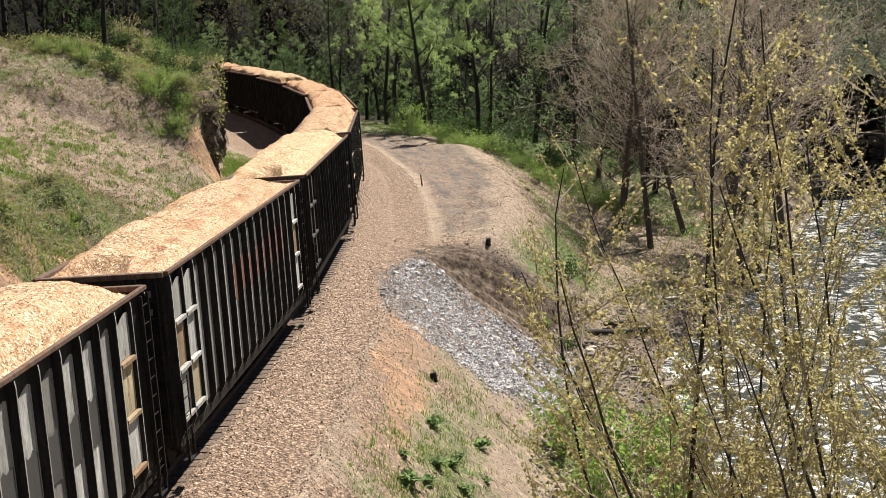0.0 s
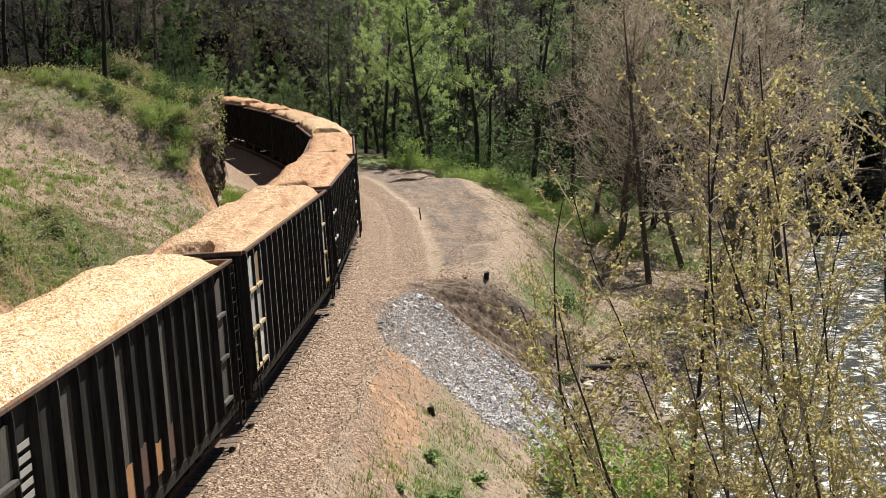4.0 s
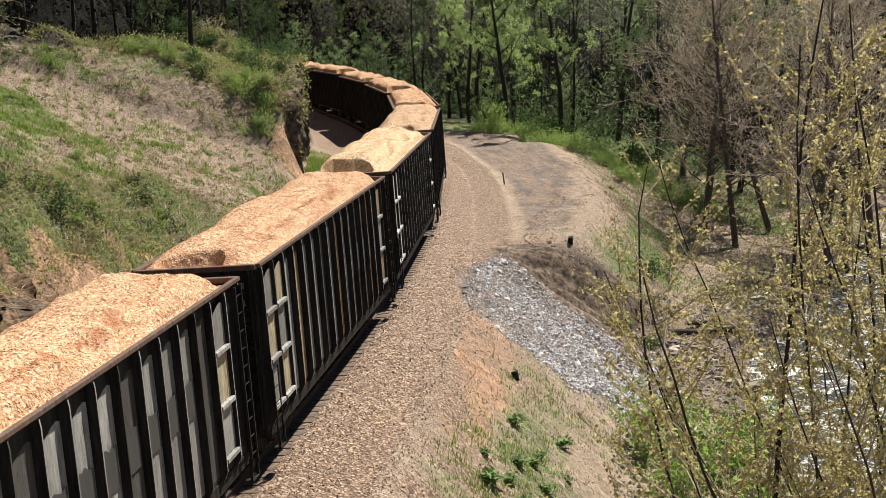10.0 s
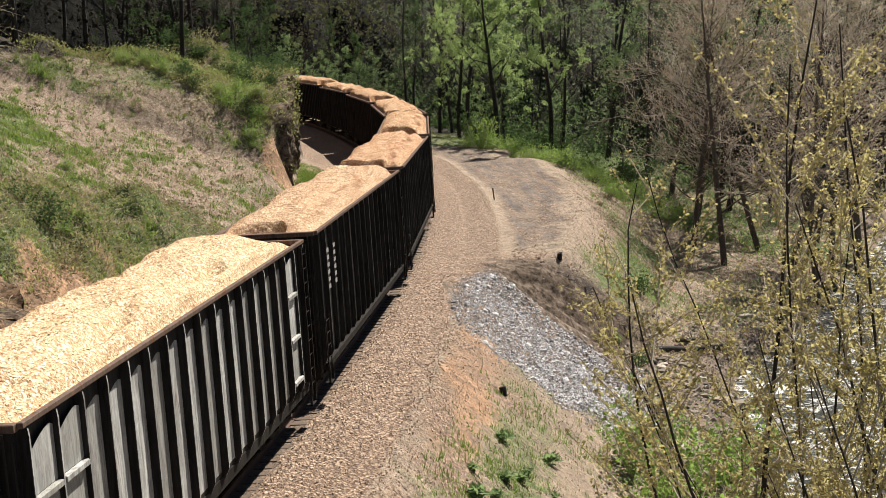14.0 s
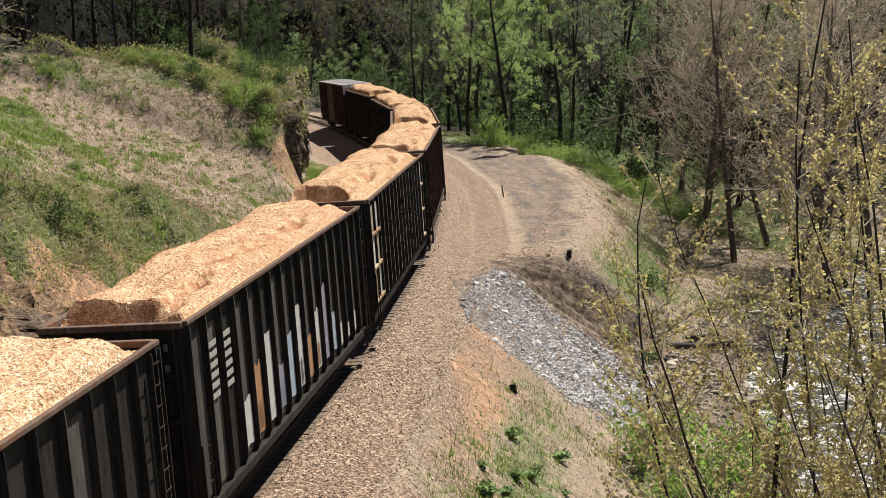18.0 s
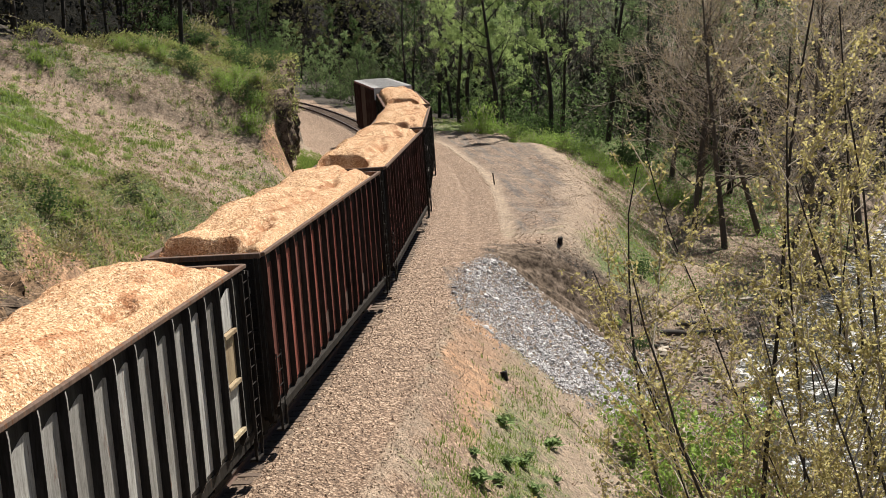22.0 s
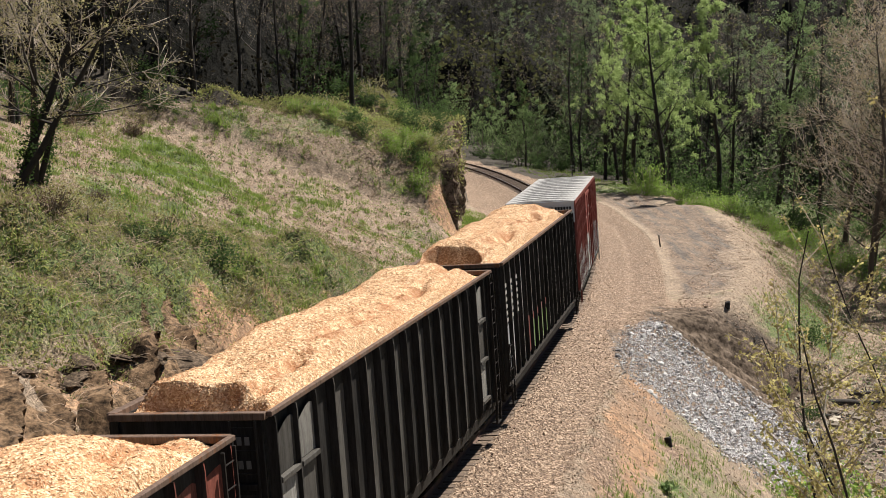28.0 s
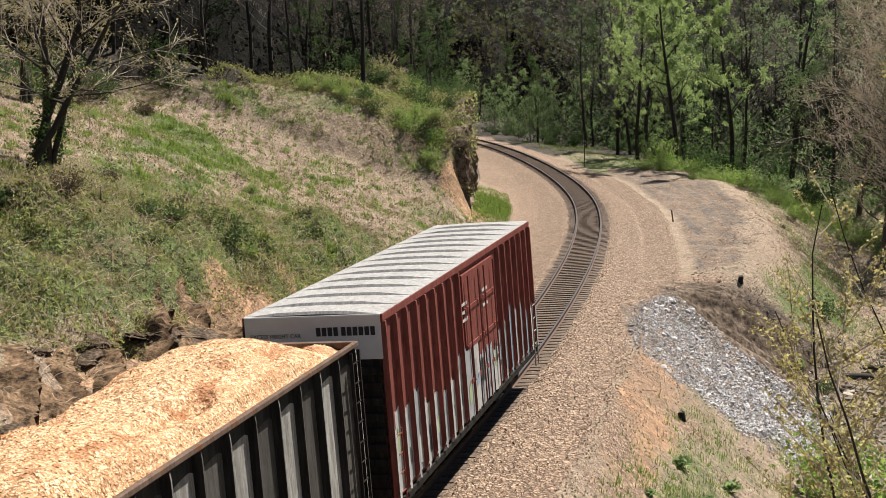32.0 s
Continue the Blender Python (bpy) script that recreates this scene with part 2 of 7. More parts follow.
def foliage(name, dark, light, glow=0.45, gloss=0.08):
    """Thin leaves: diffuse plus light that comes through."""
    m, nt, b = mat(name, 0.7)
    isle = nt.nodes.new("ShaderNodeNewGeometry").outputs["Random Per Island"]
    info = nt.nodes.new("ShaderNodeObjectInfo").outputs["Random"]
    c = mix(nt, isle, dark, light)
    c = mix(nt, mathn(nt, "MULTIPLY", info, 0.3), c, tuple(0.6 * v for v in light))
    b.inputs["Specular IOR Level"].default_value = gloss
    nt.links.new(c, b.inputs["Base Color"])
    tr = nt.nodes.new("ShaderNodeBsdfTranslucent")
    nt.links.new(mix(nt, 0.35, c, tuple(min(1, v * 1.9) for v in light)), tr.inputs[0])
    ms = nt.nodes.new("ShaderNodeMixShader")
    ms.inputs[0].default_value = glow
    out = nt.nodes["Material Output"]
    nt.links.new(b.outputs[0], ms.inputs[1])
    nt.links.new(tr.outputs[0], ms.inputs[2])
    nt.links.new(ms.outputs[0], out.inputs[0])
    return m


# Blue is raised in the next four greens, haze of distance in the colour.
LEAF_GREEN = foliage("spring_green_leaves", (0.065, 0.115, 0.048), (0.25, 0.335, 0.145), 0.5)
LEAF_LIME = foliage("lime_green_leaves", (0.12, 0.18, 0.065), (0.37, 0.47, 0.185), 0.55)
LEAF_MID = foliage("shaded_green_leaves", (0.06, 0.098, 0.05), (0.22, 0.28, 0.145), 0.5)
LEAF_FAR = foliage("far_green_foliage", (0.05, 0.066, 0.044), (0.165, 0.185, 0.115), 0.4)
LEAF_DEEP = foliage("deep_green_leaves", (0.026, 0.052, 0.019), (0.085, 0.135, 0.045))
# Hill leaves darkened: the wood's inner shade is in their colour.
LEAF_HILL = foliage("shaded_hill_foliage", (0.014, 0.017, 0.010), (0.048, 0.052, 0.028), 0.3, 0.0)
LEAF_YELLOW = foliage("young_yellow_green_leaves", (0.10, 0.082, 0.038), (0.54, 0.475, 0.21), 0.5)
LEAF_BUD = foliage("brownish_buds", (0.20, 0.16, 0.105), (0.44, 0.365, 0.24), 0.35)
LEAF_KHAKI = foliage("pale_khaki_buds", (0.13, 0.12, 0.055), (0.40, 0.36, 0.19), 0.45)
LEAF_PINE = foliage("dark_pine_needles", (0.012, 0.028, 0.012), (0.03, 0.055, 0.02), 0.2, 0.0)
OLIVE = foliage("olive_brown_growth", (0.075, 0.075, 0.028), (0.26, 0.235, 0.11), 0.35)
THICKET = foliage("olive_green_thicket", (0.06, 0.06, 0.022), (0.40, 0.37, 0.16), 0.4)
GREEN_THICKET = foliage("green_thicket", (0.06, 0.075, 0.022), (0.37, 0.405, 0.14), 0.45)
DEAD = foliage("dead_brown_leaves", (0.06, 0.04, 0.025), (0.16, 0.11, 0.07), 0.2)
# Near-black leaf tone for the shade deep inside the wood.
DUSK = foliage("wood_interior_shade", (0.010, 0.010, 0.007), (0.045, 0.038, 0.026), 0.1, 0.0)
BUSH_BRIGHT = foliage("bright_bush_leaves", (0.065, 0.125, 0.026), (0.28, 0.40, 0.095), 0.5)
GRASS = foliage("fresh_grass_blades", (0.042, 0.08, 0.014), (0.25, 0.34, 0.08), 0.4)
STRAW = foliage("dry_straw_blades", (0.12, 0.083, 0.06), (0.56, 0.43, 0.325), 0.3)


def ground_material():
    """Masks laid on the sheet choose gravel, soil, grass, dry litter; noise breaks their edges."""
    m, nt, b = mat("ground_cover", 0.92)
    P = coords(nt)
    at = nt.nodes.new("ShaderNodeAttribute")
    at.attribute_name = "cover"
    sep = nt.nodes.new("ShaderNodeSeparateColor")
    nt.links.new(at.outputs["Color"], sep.inputs[0])
    at2 = nt.nodes.new("ShaderNodeAttribute")
    at2.attribute_name = "cover2"
    sep2 = nt.nodes.new("ShaderNodeSeparateColor")
    nt.links.new(at2.outputs["Color"], sep2.inputs[0])
    n_big = noise_tex(nt, 0.35, 5, 0.6, P)
    n_mid = noise_tex(nt, 2.2, 6, 0.68, P)
    n_fine = noise_tex(nt, 21.0, 4, 0.7, P)
    vor = node(nt, "ShaderNodeTexVoronoi", Scale=13.5)
    nt.links.new(P, vor.inputs["Vector"])
    vsep = nt.nodes.new("ShaderNodeSeparateColor")
    nt.links.new(vor.outputs["Color"], vsep.inputs[0])

    def edge(maskv, noisev, soft=0.16, k=0.75):
        v = mathn(nt, "ADD", maskv, mathn(nt, "MULTIPLY", mathn(nt, "SUBTRACT", noisev, 0.5), k))
        return ramp(nt, v, [(0.5 - soft, (0, 0, 0)), (0.5 + soft, (1, 1, 1))])

    gravel_base = ramp(nt, vsep.outputs[0], [(0.0, (0.14, 0.10, 0.07)), (1.0, (0.50, 0.39, 0.28))])
    litter = ramp(nt, n_fine.outputs[0], [(0.32, (0.085, 0.06, 0.042)), (0.5, (0.30, 0.225, 0.162)), (0.68, (0.52, 0.42, 0.315))])
    litter = mix(nt, mathn(nt, "MULTIPLY", n_mid.outputs[0], 0.45), litter, (0.20, 0.15, 0.10))
    grass = ramp(nt, n_fine.outputs[0], [(0.34, (0.028, 0.042, 0.011)), (0.52, (0.10, 0.138, 0.036)), (0.7, (0.25, 0.28, 0.10))])
    soil = ramp(nt, n_mid.outputs[0], [(0.3, (0.20, 0.11, 0.055)), (0.55, (0.40, 0.205, 0.095)), (0.8, (0.47, 0.30, 0.17))])
    soil = mix(nt, 0.38, soil, gravel_base)
    gravel = ramp(nt, vsep.outputs[0], [(0.0, (0.10, 0.066, 0.043)), (0.35, (0.23, 0.16, 0.108)), (0.7, (0.35, 0.255, 0.178)), (1.0, (0.52, 0.405, 0.30))])
    gravel = mix(nt, mathn(nt, "MULTIPLY", n_big.outputs[0], 0.3), gravel, (0.33, 0.21, 0.14))
    gaps = ramp(nt, vor.outputs["Distance"], [(0.42, (1.04, 1.04, 1.04)), (0.72, (0.40, 0.34, 0.30))])
    gravel = mix(nt, 1.0, gravel, gaps, "MULTIPLY")
    gravel = mix(nt, 1.0, gravel, ramp(nt, noise_tex(nt, 5.0, 5, 0.75, P).outputs[0], [(0.36, (0.62, 0.61, 0.6)), (0.62, (1.18, 1.17, 1.16))]), "MULTIPLY")
    road = ramp(nt, n_fine.outputs[0], [(0.34, (0.045, 0.035, 0.029)), (0.5, (0.125, 0.101, 0.084)), (0.66, (0.24, 0.202, 0.170))])
    drag = nt.nodes.new("ShaderNodeMapping")
    drag.inputs["Rotation"].default_value = (0, 0, radians(13))
    drag.inputs["Scale"].default_value = (1.7, 0.13, 0.4)
    nt.links.new(P, drag.inputs[0])
    lines = noise_tex(nt, 1.0, 6, 0.68, drag.outputs[0], 0.25)
    road = mix(nt, ramp(nt, lines.outputs[0], [(0.42, (0, 0, 0)), (0.53, (1, 1, 1))]), road, mix(nt, 0.25, gravel, road))
    rockc = ramp(nt, n_mid.outputs[0], [(0.38, (0.022, 0.017, 0.013)), (0.5, (0.085, 0.062, 0.044)), (0.66, (0.23, 0.165, 0.115))])
    # Forest floor near-black: the shade of the trees is in this tone.
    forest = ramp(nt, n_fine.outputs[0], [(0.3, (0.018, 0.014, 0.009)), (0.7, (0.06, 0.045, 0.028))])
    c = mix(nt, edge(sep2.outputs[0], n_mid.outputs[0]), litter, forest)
    c = mix(nt, edge(sep.outputs[1], n_mid.outputs[0], 0.14, 1.1), c, grass)
    c = mix(nt, edge(sep.outputs[2], n_mid.outputs[0], 0.12), c, soil)
    c = mix(nt, edge(sep2.outputs[1], n_mid.outputs[0], 0.14), c, road)
    tan = ramp(nt, n_fine.outputs[0], [(0.34, (0.15, 0.10, 0.066)), (0.5, (0.31, 0.225, 0.15)), (0.66, (0.46, 0.35, 0.245))])
    c = mix(nt, edge(at2.outputs["Alpha"], n_mid.outputs[0], 0.16), c, mix(nt, mathn(nt, "MULTIPLY", n_mid.outputs[0], 0.5), litter, tan))
    g1, g2 = noise_tex(nt, 6.5, 6, 0.75, P), noise_tex(nt, 1.1, 6, 0.7, P, 0.5)
    c = mix(nt, 1.0, c, ramp(nt, g1.outputs[0], [(0.36, (0.36, 0.36, 0.35)), (0.5, (1.0, 1.0, 1.0)), (0.64, (1.4, 1.38, 1.35))]), "MULTIPLY")
    c = mix(nt, 1.0, c, ramp(nt, g2.outputs[0], [(0.3, (0.58, 0.57, 0.56)), (0.7, (1.25, 1.25, 1.25))]), "MULTIPLY")
    c = mix(nt, edge(sep.outputs[0], n_mid.outputs[0], 0.12, 0.5), c, gravel)
    c = mix(nt, mathn(nt, "MULTIPLY", edge(at.outputs["Alpha"], n_mid.outputs[0], 0.34, 1.2), 0.18), c, tan)
    c = mix(nt, edge(sep2.outputs[2], n_mid.outputs[0], 0.12), c, rockc)
    nt.links.new(c, b.inputs["Base Color"])
    h = mix(nt, 0.5, n_fine.outputs[0], vor.outputs["Distance"])
    bump(nt, b, h, 0.8, 0.06)
    return m


GROUND = ground_material()


def earthy(name, stops, scale, rough=0.95, relief=1.0):
    """Broken earth, rock or canopy: tone by noise at two sizes, strong relief."""
    m, nt, b = mat(name, rough)
    b.inputs["Specular IOR Level"].default_value = 0.1
    P = coords(nt)
    n1, n2 = noise_tex(nt, scale, 7, 0.72, P, 0.1), noise_tex(nt, scale * 0.17, 4, 0.6, P)
    c = ramp(nt, n1.outputs[0], stops)
    c = mix(nt, 1.0, c, ramp(nt, n2.outputs[0], [(0.35, (0.6, 0.58, 0.55)), (0.65, (1.3, 1.3, 1.3))]), "MULTIPLY")
    nt.links.new(c, b.inputs["Base Color"])
    bump(nt, b, n1.outputs[0], relief, 0.5 / scale)
    return m


BANK_ROCK = earthy("brown_bank_earth", [(0.36, (0.028, 0.02, 0.014)), (0.47, (0.13, 0.088, 0.056)), (0.58, (0.27, 0.18, 0.112)), (0.72, (0.42, 0.30, 0.195))], 4.6, relief=0.45)
# Almost black, so the sheet passes for shade behind the front trees.
HILL_CANOPY = earthy("shaded_hill_canopy", [(0.34, (0.004, 0.0045, 0.0035)), (0.5, (0.010, 0.010, 0.008)), (0.62, (0.019, 0.018, 0.013)), (0.74, (0.035, 0.032, 0.025))], 0.9)
# Washed earth, darkened by the tree shadow that lies across the gully.
GULLY_EARTH = earthy("washed_gully_earth_and_shade", [(0.36, (0.03, 0.022, 0.017)), (0.47, (0.10, 0.076, 0.057)), (0.58, (0.20, 0.155, 0.12)), (0.72, (0.33, 0.265, 0.21))], 3.4, relief=0.35)
NOSE_ROCK = earthy("dark_crag_rock", [(0.36, (0.03, 0.024, 0.018)), (0.48, (0.13, 0.10, 0.076)), (0.6, (0.26, 0.20, 0.15)), (0.74, (0.40, 0.32, 0.245))], 3.2, relief=0.6)
BANK_CANOPY = earthy("far_bank_canopy", [(0.34, (0.06, 0.065, 0.04)), (0.5, (0.15, 0.16, 0.09)), (0.62, (0.25, 0.26, 0.15)), (0.74, (0.30, 0.28, 0.17))], 0.9)
CANOPY = earthy("hill_canopy", [(0.34, (0.014, 0.017, 0.012)), (0.5, (0.045, 0.052, 0.032)), (0.62, (0.09, 0.10, 0.06)), (0.74, (0.13, 0.13, 0.085))], 0.9)


# ---- ground: one sheet that follows the line, the cut bank, the fill and the river ----
def lattice(ix, iy, seed):
    h = (ix * 374761393 + iy * 668265263 + seed * 1442695041) & 0xFFFFFFFF
    h = ((h ^ (h >> 13)) * 1274126177) & 0xFFFFFFFF
    return ((h ^ (h >> 16)) & 0xFFFF) / 65535.0


def vnoise(x, y, size, seed=1):
    x, y = np.asarray(x, float) / size, np.asarray(y, float) / size
    ix, iy = np.floor(x).astype(np.int64), np.floor(y).astype(np.int64)
    fx, fy = x - ix, y - iy
    fx, fy = fx * fx * (3 - 2 * fx), fy * fy * (3 - 2 * fy)
    a, b, c, d = lattice(ix, iy, seed), lattice(ix + 1, iy, seed), lattice(ix, iy + 1, seed), lattice(ix + 1, iy + 1, seed)
    return (a + (b - a) * fx) * (1 - fy) + (c + (d - c) * fx) * fy - 0.5


def bench(s):
    return np.interp(s, [-60, -9, -3, 5, 25, 50, 70, 100], [3.9, 3.8, 4.4, 8.0, 11.0, 12.5, 9.0, 6.0])


def shore(s):
    return np.interp(s, [-80, -14, 2, 18, 40, 90], [15.5, 15.5, 16.5, 25, 38, 70])


def in_chute(s, o):
    """The tongue of riprap that runs down the fill."""
    lo = np.interp(o, [2.8, 3.9, 5.6, 7.7, 9.4], [-4.5, -10.4, -10.2, -11.6, -8.5])
    hi = np.interp(o, [2.8, 4.6, 6.6, 9.4], [-3.0, -0.3, -0.6, -0.8])
    w = 0.5 * np.sin(o * 3.1) + 0.3 * np.sin(o * 7.7 + 1) + 1.8 * vnoise(s, o, 0.9, 77) + 1.2 * vnoise(s, o, 0.35, 78)
    return (s > lo + w) & (s < hi + w * 0.6) & (o > 2.8)


def lush(s, o):
    """Patches of light green below the bench."""
    g = np.exp(-((s - 8.5) / 3) ** 2 - ((o - 10.4) / 1.1) ** 2) + np.exp(-((s - 15) / 5) ** 2 - ((o - 13.0) / 1.1) ** 2)
    g = g + 0.6 * np.exp(-((s - 27) / 7) ** 2 - ((o - 14.8) / 1.6) ** 2)
    return g + 0.3 * np.exp(-((s + 16) / 5) ** 2 - ((o - 6.3) / 1.3) ** 2) + 0.3 * np.exp(-((s + 26) / 5) ** 2 - ((o - 6.4) / 1.5) ** 2)


def verdure(s, u):
    """How green the field is, u metres left of the line: a band slants up it, a strip follows its foot."""
    band = np.exp(-((u - (17.0 + 0.4 * s)) / np.interp(s, [-10, 0, 8, 22], [8.5, 7.0, 5.0, 3.4])) ** 2) * lift(s, -18, -8) * (1 - lift(s, 19, 28))
    foot = np.exp(-((u - 9.5) / 2.6) ** 2) * lift(s, -10, 0) * (1 - lift(s, 28, 32))
    low = 0.5 * lift(-s, -4, 8) * (1 - lift(u, 17, 22))
    worn = np.exp(-((s + 5.8) / 2.6) ** 2 - ((u - 17.2) / 1.3) ** 2) + 0.8 * np.exp(-((s + 11) / 3.0) ** 2 - ((u - 18.5) / 1.2) ** 2)
    return (0.78 * band + 0.46 * foot + low) * (1 - np.clip(worn, 0, 1))


def trail(s):
    return np.interp(s, [-4, 9, 20, 33, 47, 62, 80], [5.3, 5.4, 5.3, 5.5, 5.6, 5.6, 6.0])


WATER_Z = -6.2


def lift(v, lo, hi):
    u = np.clip((v - lo) / (hi - lo), 0, 1)
    return u * u * (3 - 2 * u)


def heaps(x, y):
    """Rounded heaps of tangled growth with hollows between, 0 to about 1.3."""
    h = np.clip(0.30 + 1.5 * vnoise(x, y, 3.0, 201), 0, 1) + 0.6 * np.clip(vnoise(x, y, 1.3, 202) + 0.1, 0, 1) + 0.25 * vnoise(x, y, 0.6, 203)
    return np.clip(h, 0.0, 1.3)


def overgrown(s, u):
    """Where bramble heaps over the cut bank, the nose and the hem of the wood."""
    low = np.interp(s, [-24, -17], [8.9, 7.4])
    bank = lift(u, low, low + 1.4) * (1 - lift(u, np.interp(s, [-14, -4, 4], [14.5, 11.5, 8.6]), np.interp(s, [-14, -4, 4], [18, 14, 10]))) * (1 - lift(s, 2, 8))
    bank = bank * (1 - np.exp(-((s + 17.6) / 1.7) ** 2 - ((u - 8.0) / 1.3) ** 2))
    nose = lift(s, 30.5 + 0.32 * (u - 9), 34 + 0.32 * (u - 9)) * lift(u, 8.4, 10) * (1 - lift(s, 58, 62))
    edge = np.interp(s, [-30, 0, 24, 28, 31, 34, 38, 44, 50, 70, 100], [34, 32, 31.5, 30.5, 26, 22, 18.5, 15, 12.5, 10.5, 9])
    hem = lift(u, edge + 0.4, edge + 1.6) * (1 - lift(u, edge + 2.2, edge + 4)) * lift(s, -30, -20)
    return np.clip(bank * 1.7 + nose * 1.2 + hem * 1.4, 0, 1.7)


def height(x, y):
    x, y = np.asarray(x, float), np.asarray(y, float)
    s, o = along(x, y)
    z = np.interp(abs(o), [0, 0.6, 1.0, 1.45, 2.0, 3.2], [-0.205, -0.2, -0.186, -0.172, -0.33, -0.64]) + np.clip(o, -2, 2) * CANT
    # fill side, down to the river
    e = bench(s)
    below = np.maximum(o - e, 0)
    fall = np.minimum(below * 0.82, 4.3 + 0.06 * below)
    far = lift(s, 25, 60)
    fall = fall * (1 - far) + np.minimum(below * 0.10, 2.2) * far
    z = z - np.where(o > 0, fall, 0)
    bank = o - shore(s)
    wide = 15 + np.clip(s, 0, 60) * 0.2
    ch = lift(bank, -2.5, 2.0) * (1 - lift(bank, wide, wide + 4))
    z = np.where(o > 6, z - ch * (z - (WATER_Z - 0.9)), z)
    z = z + np.where(o > 6, lift(bank, wide + 6, wide + 70) * 16, 0)
    # gully beside the riprap
    g = np.exp(-((s - (0.5 + (o - 4) * 0.25)) / 1.8) ** 2) * lift(o, 4.2, 6.5) * (1 - lift(o, 10, 13))
    z = z - np.where(o > 0, g * 1.3 - g * 0.5 * vnoise(o * 0.22, (s - 0.3 * o) * 1.6, 1.0, 61), 0)
    # cut side
    u = -o
    hc = np.interp(s, [-90, -38, -22, -8, 4, 20, 28, 34, 46, 60, 90], [3.6, 3.2, 2.6, 1.6, 0.9, 0.5, 1.6, 4.8, 6.8, 7.2, 6.5])
    w = np.interp(s, [-30, 0, 20, 28, 32, 46, 56], [2.4, 3.0, 4.0, 2.4, 0.9, 0.9, 1.8])
    foot = np.interp(s, [-60, -20, 0, 20, 28, 31, 45, 55], [5.3, 5.6, 6.2, 6.6, 6.9, 7.9, 7.7, 6.4])
    grade = np.interp(s, [-60, -20, 10, 30, 45, 80], [0.42, 0.42, 0.43, 0.36, 0.10, 0.10])
    rise = lift(u, foot, foot + w) * hc + np.maximum(u - foot - w * 0.5, 0) * grade
    rise = rise + 1.1 * lift(u, 4.0, foot + 0.3) * lift(s, 26, 32) * (1 - lift(s, 48, 56))
    rise = rise + lift(u, 20, 140) * 26 * lift(s, 30, 60)
    rock = lift(u, foot, foot + 1) * (1 - lift(u, foot + w, foot + w + 2))
    rise = rise + rock * (vnoise(x, y, 1.6, 5) * 0.9 + vnoise(x, y, 0.7, 6) * 0.45) * np.clip(hc / 2.5, 0, 1)
    z = z + np.where(o < 0, rise, 0)
    rough = lift(abs(o), 3.5, 8)
    z = z + rough * (vnoise(x, y, 5, 2) * 0.45 + vnoise(x, y, 1.7, 3) * 0.22 + vnoise(x, y, 0.8, 4) * 0.10)
    z = z + np.where(o < 0, overgrown(s, u) * heaps(x, y), 0)
    z = z + np.where((o < 0) & (u > 8), (0.08 + 0.55 * np.clip(verdure(s, u), 0, 1)) * np.clip(vnoise(x, y, 1.7, 211) + 0.7 * vnoise(x, y, 0.9, 212) + 0.1, 0, 1), 0)
    # wheel ruts of the service road
    for rut in (0.0, 2.1):
        z = z - np.exp(-((o - trail(s) - rut) / 0.4) ** 2) * 0.10 * lift(s, -4, 8)
    z = z + climb(s) * (1 - lift(abs(o), 14, 30))
    # far hills close the valley
    d = np.hypot(x - 5, y - 60)
    z = z + lift(d, 110, 420) * 55
    return z, s, o


def spread(lo, hi, step, reach, grow=1.22):
    mid = list(np.arange(lo, hi + step / 2, step))
    a, b, d = [], [], step
    p, q = mid[0], mid[-1]
    while q < reach or p > -reach:
        d *= grow
        p, q = p - d, q + d
        a.append(p), b.append(q)
    return np.array(a[::-1] + mid + b)


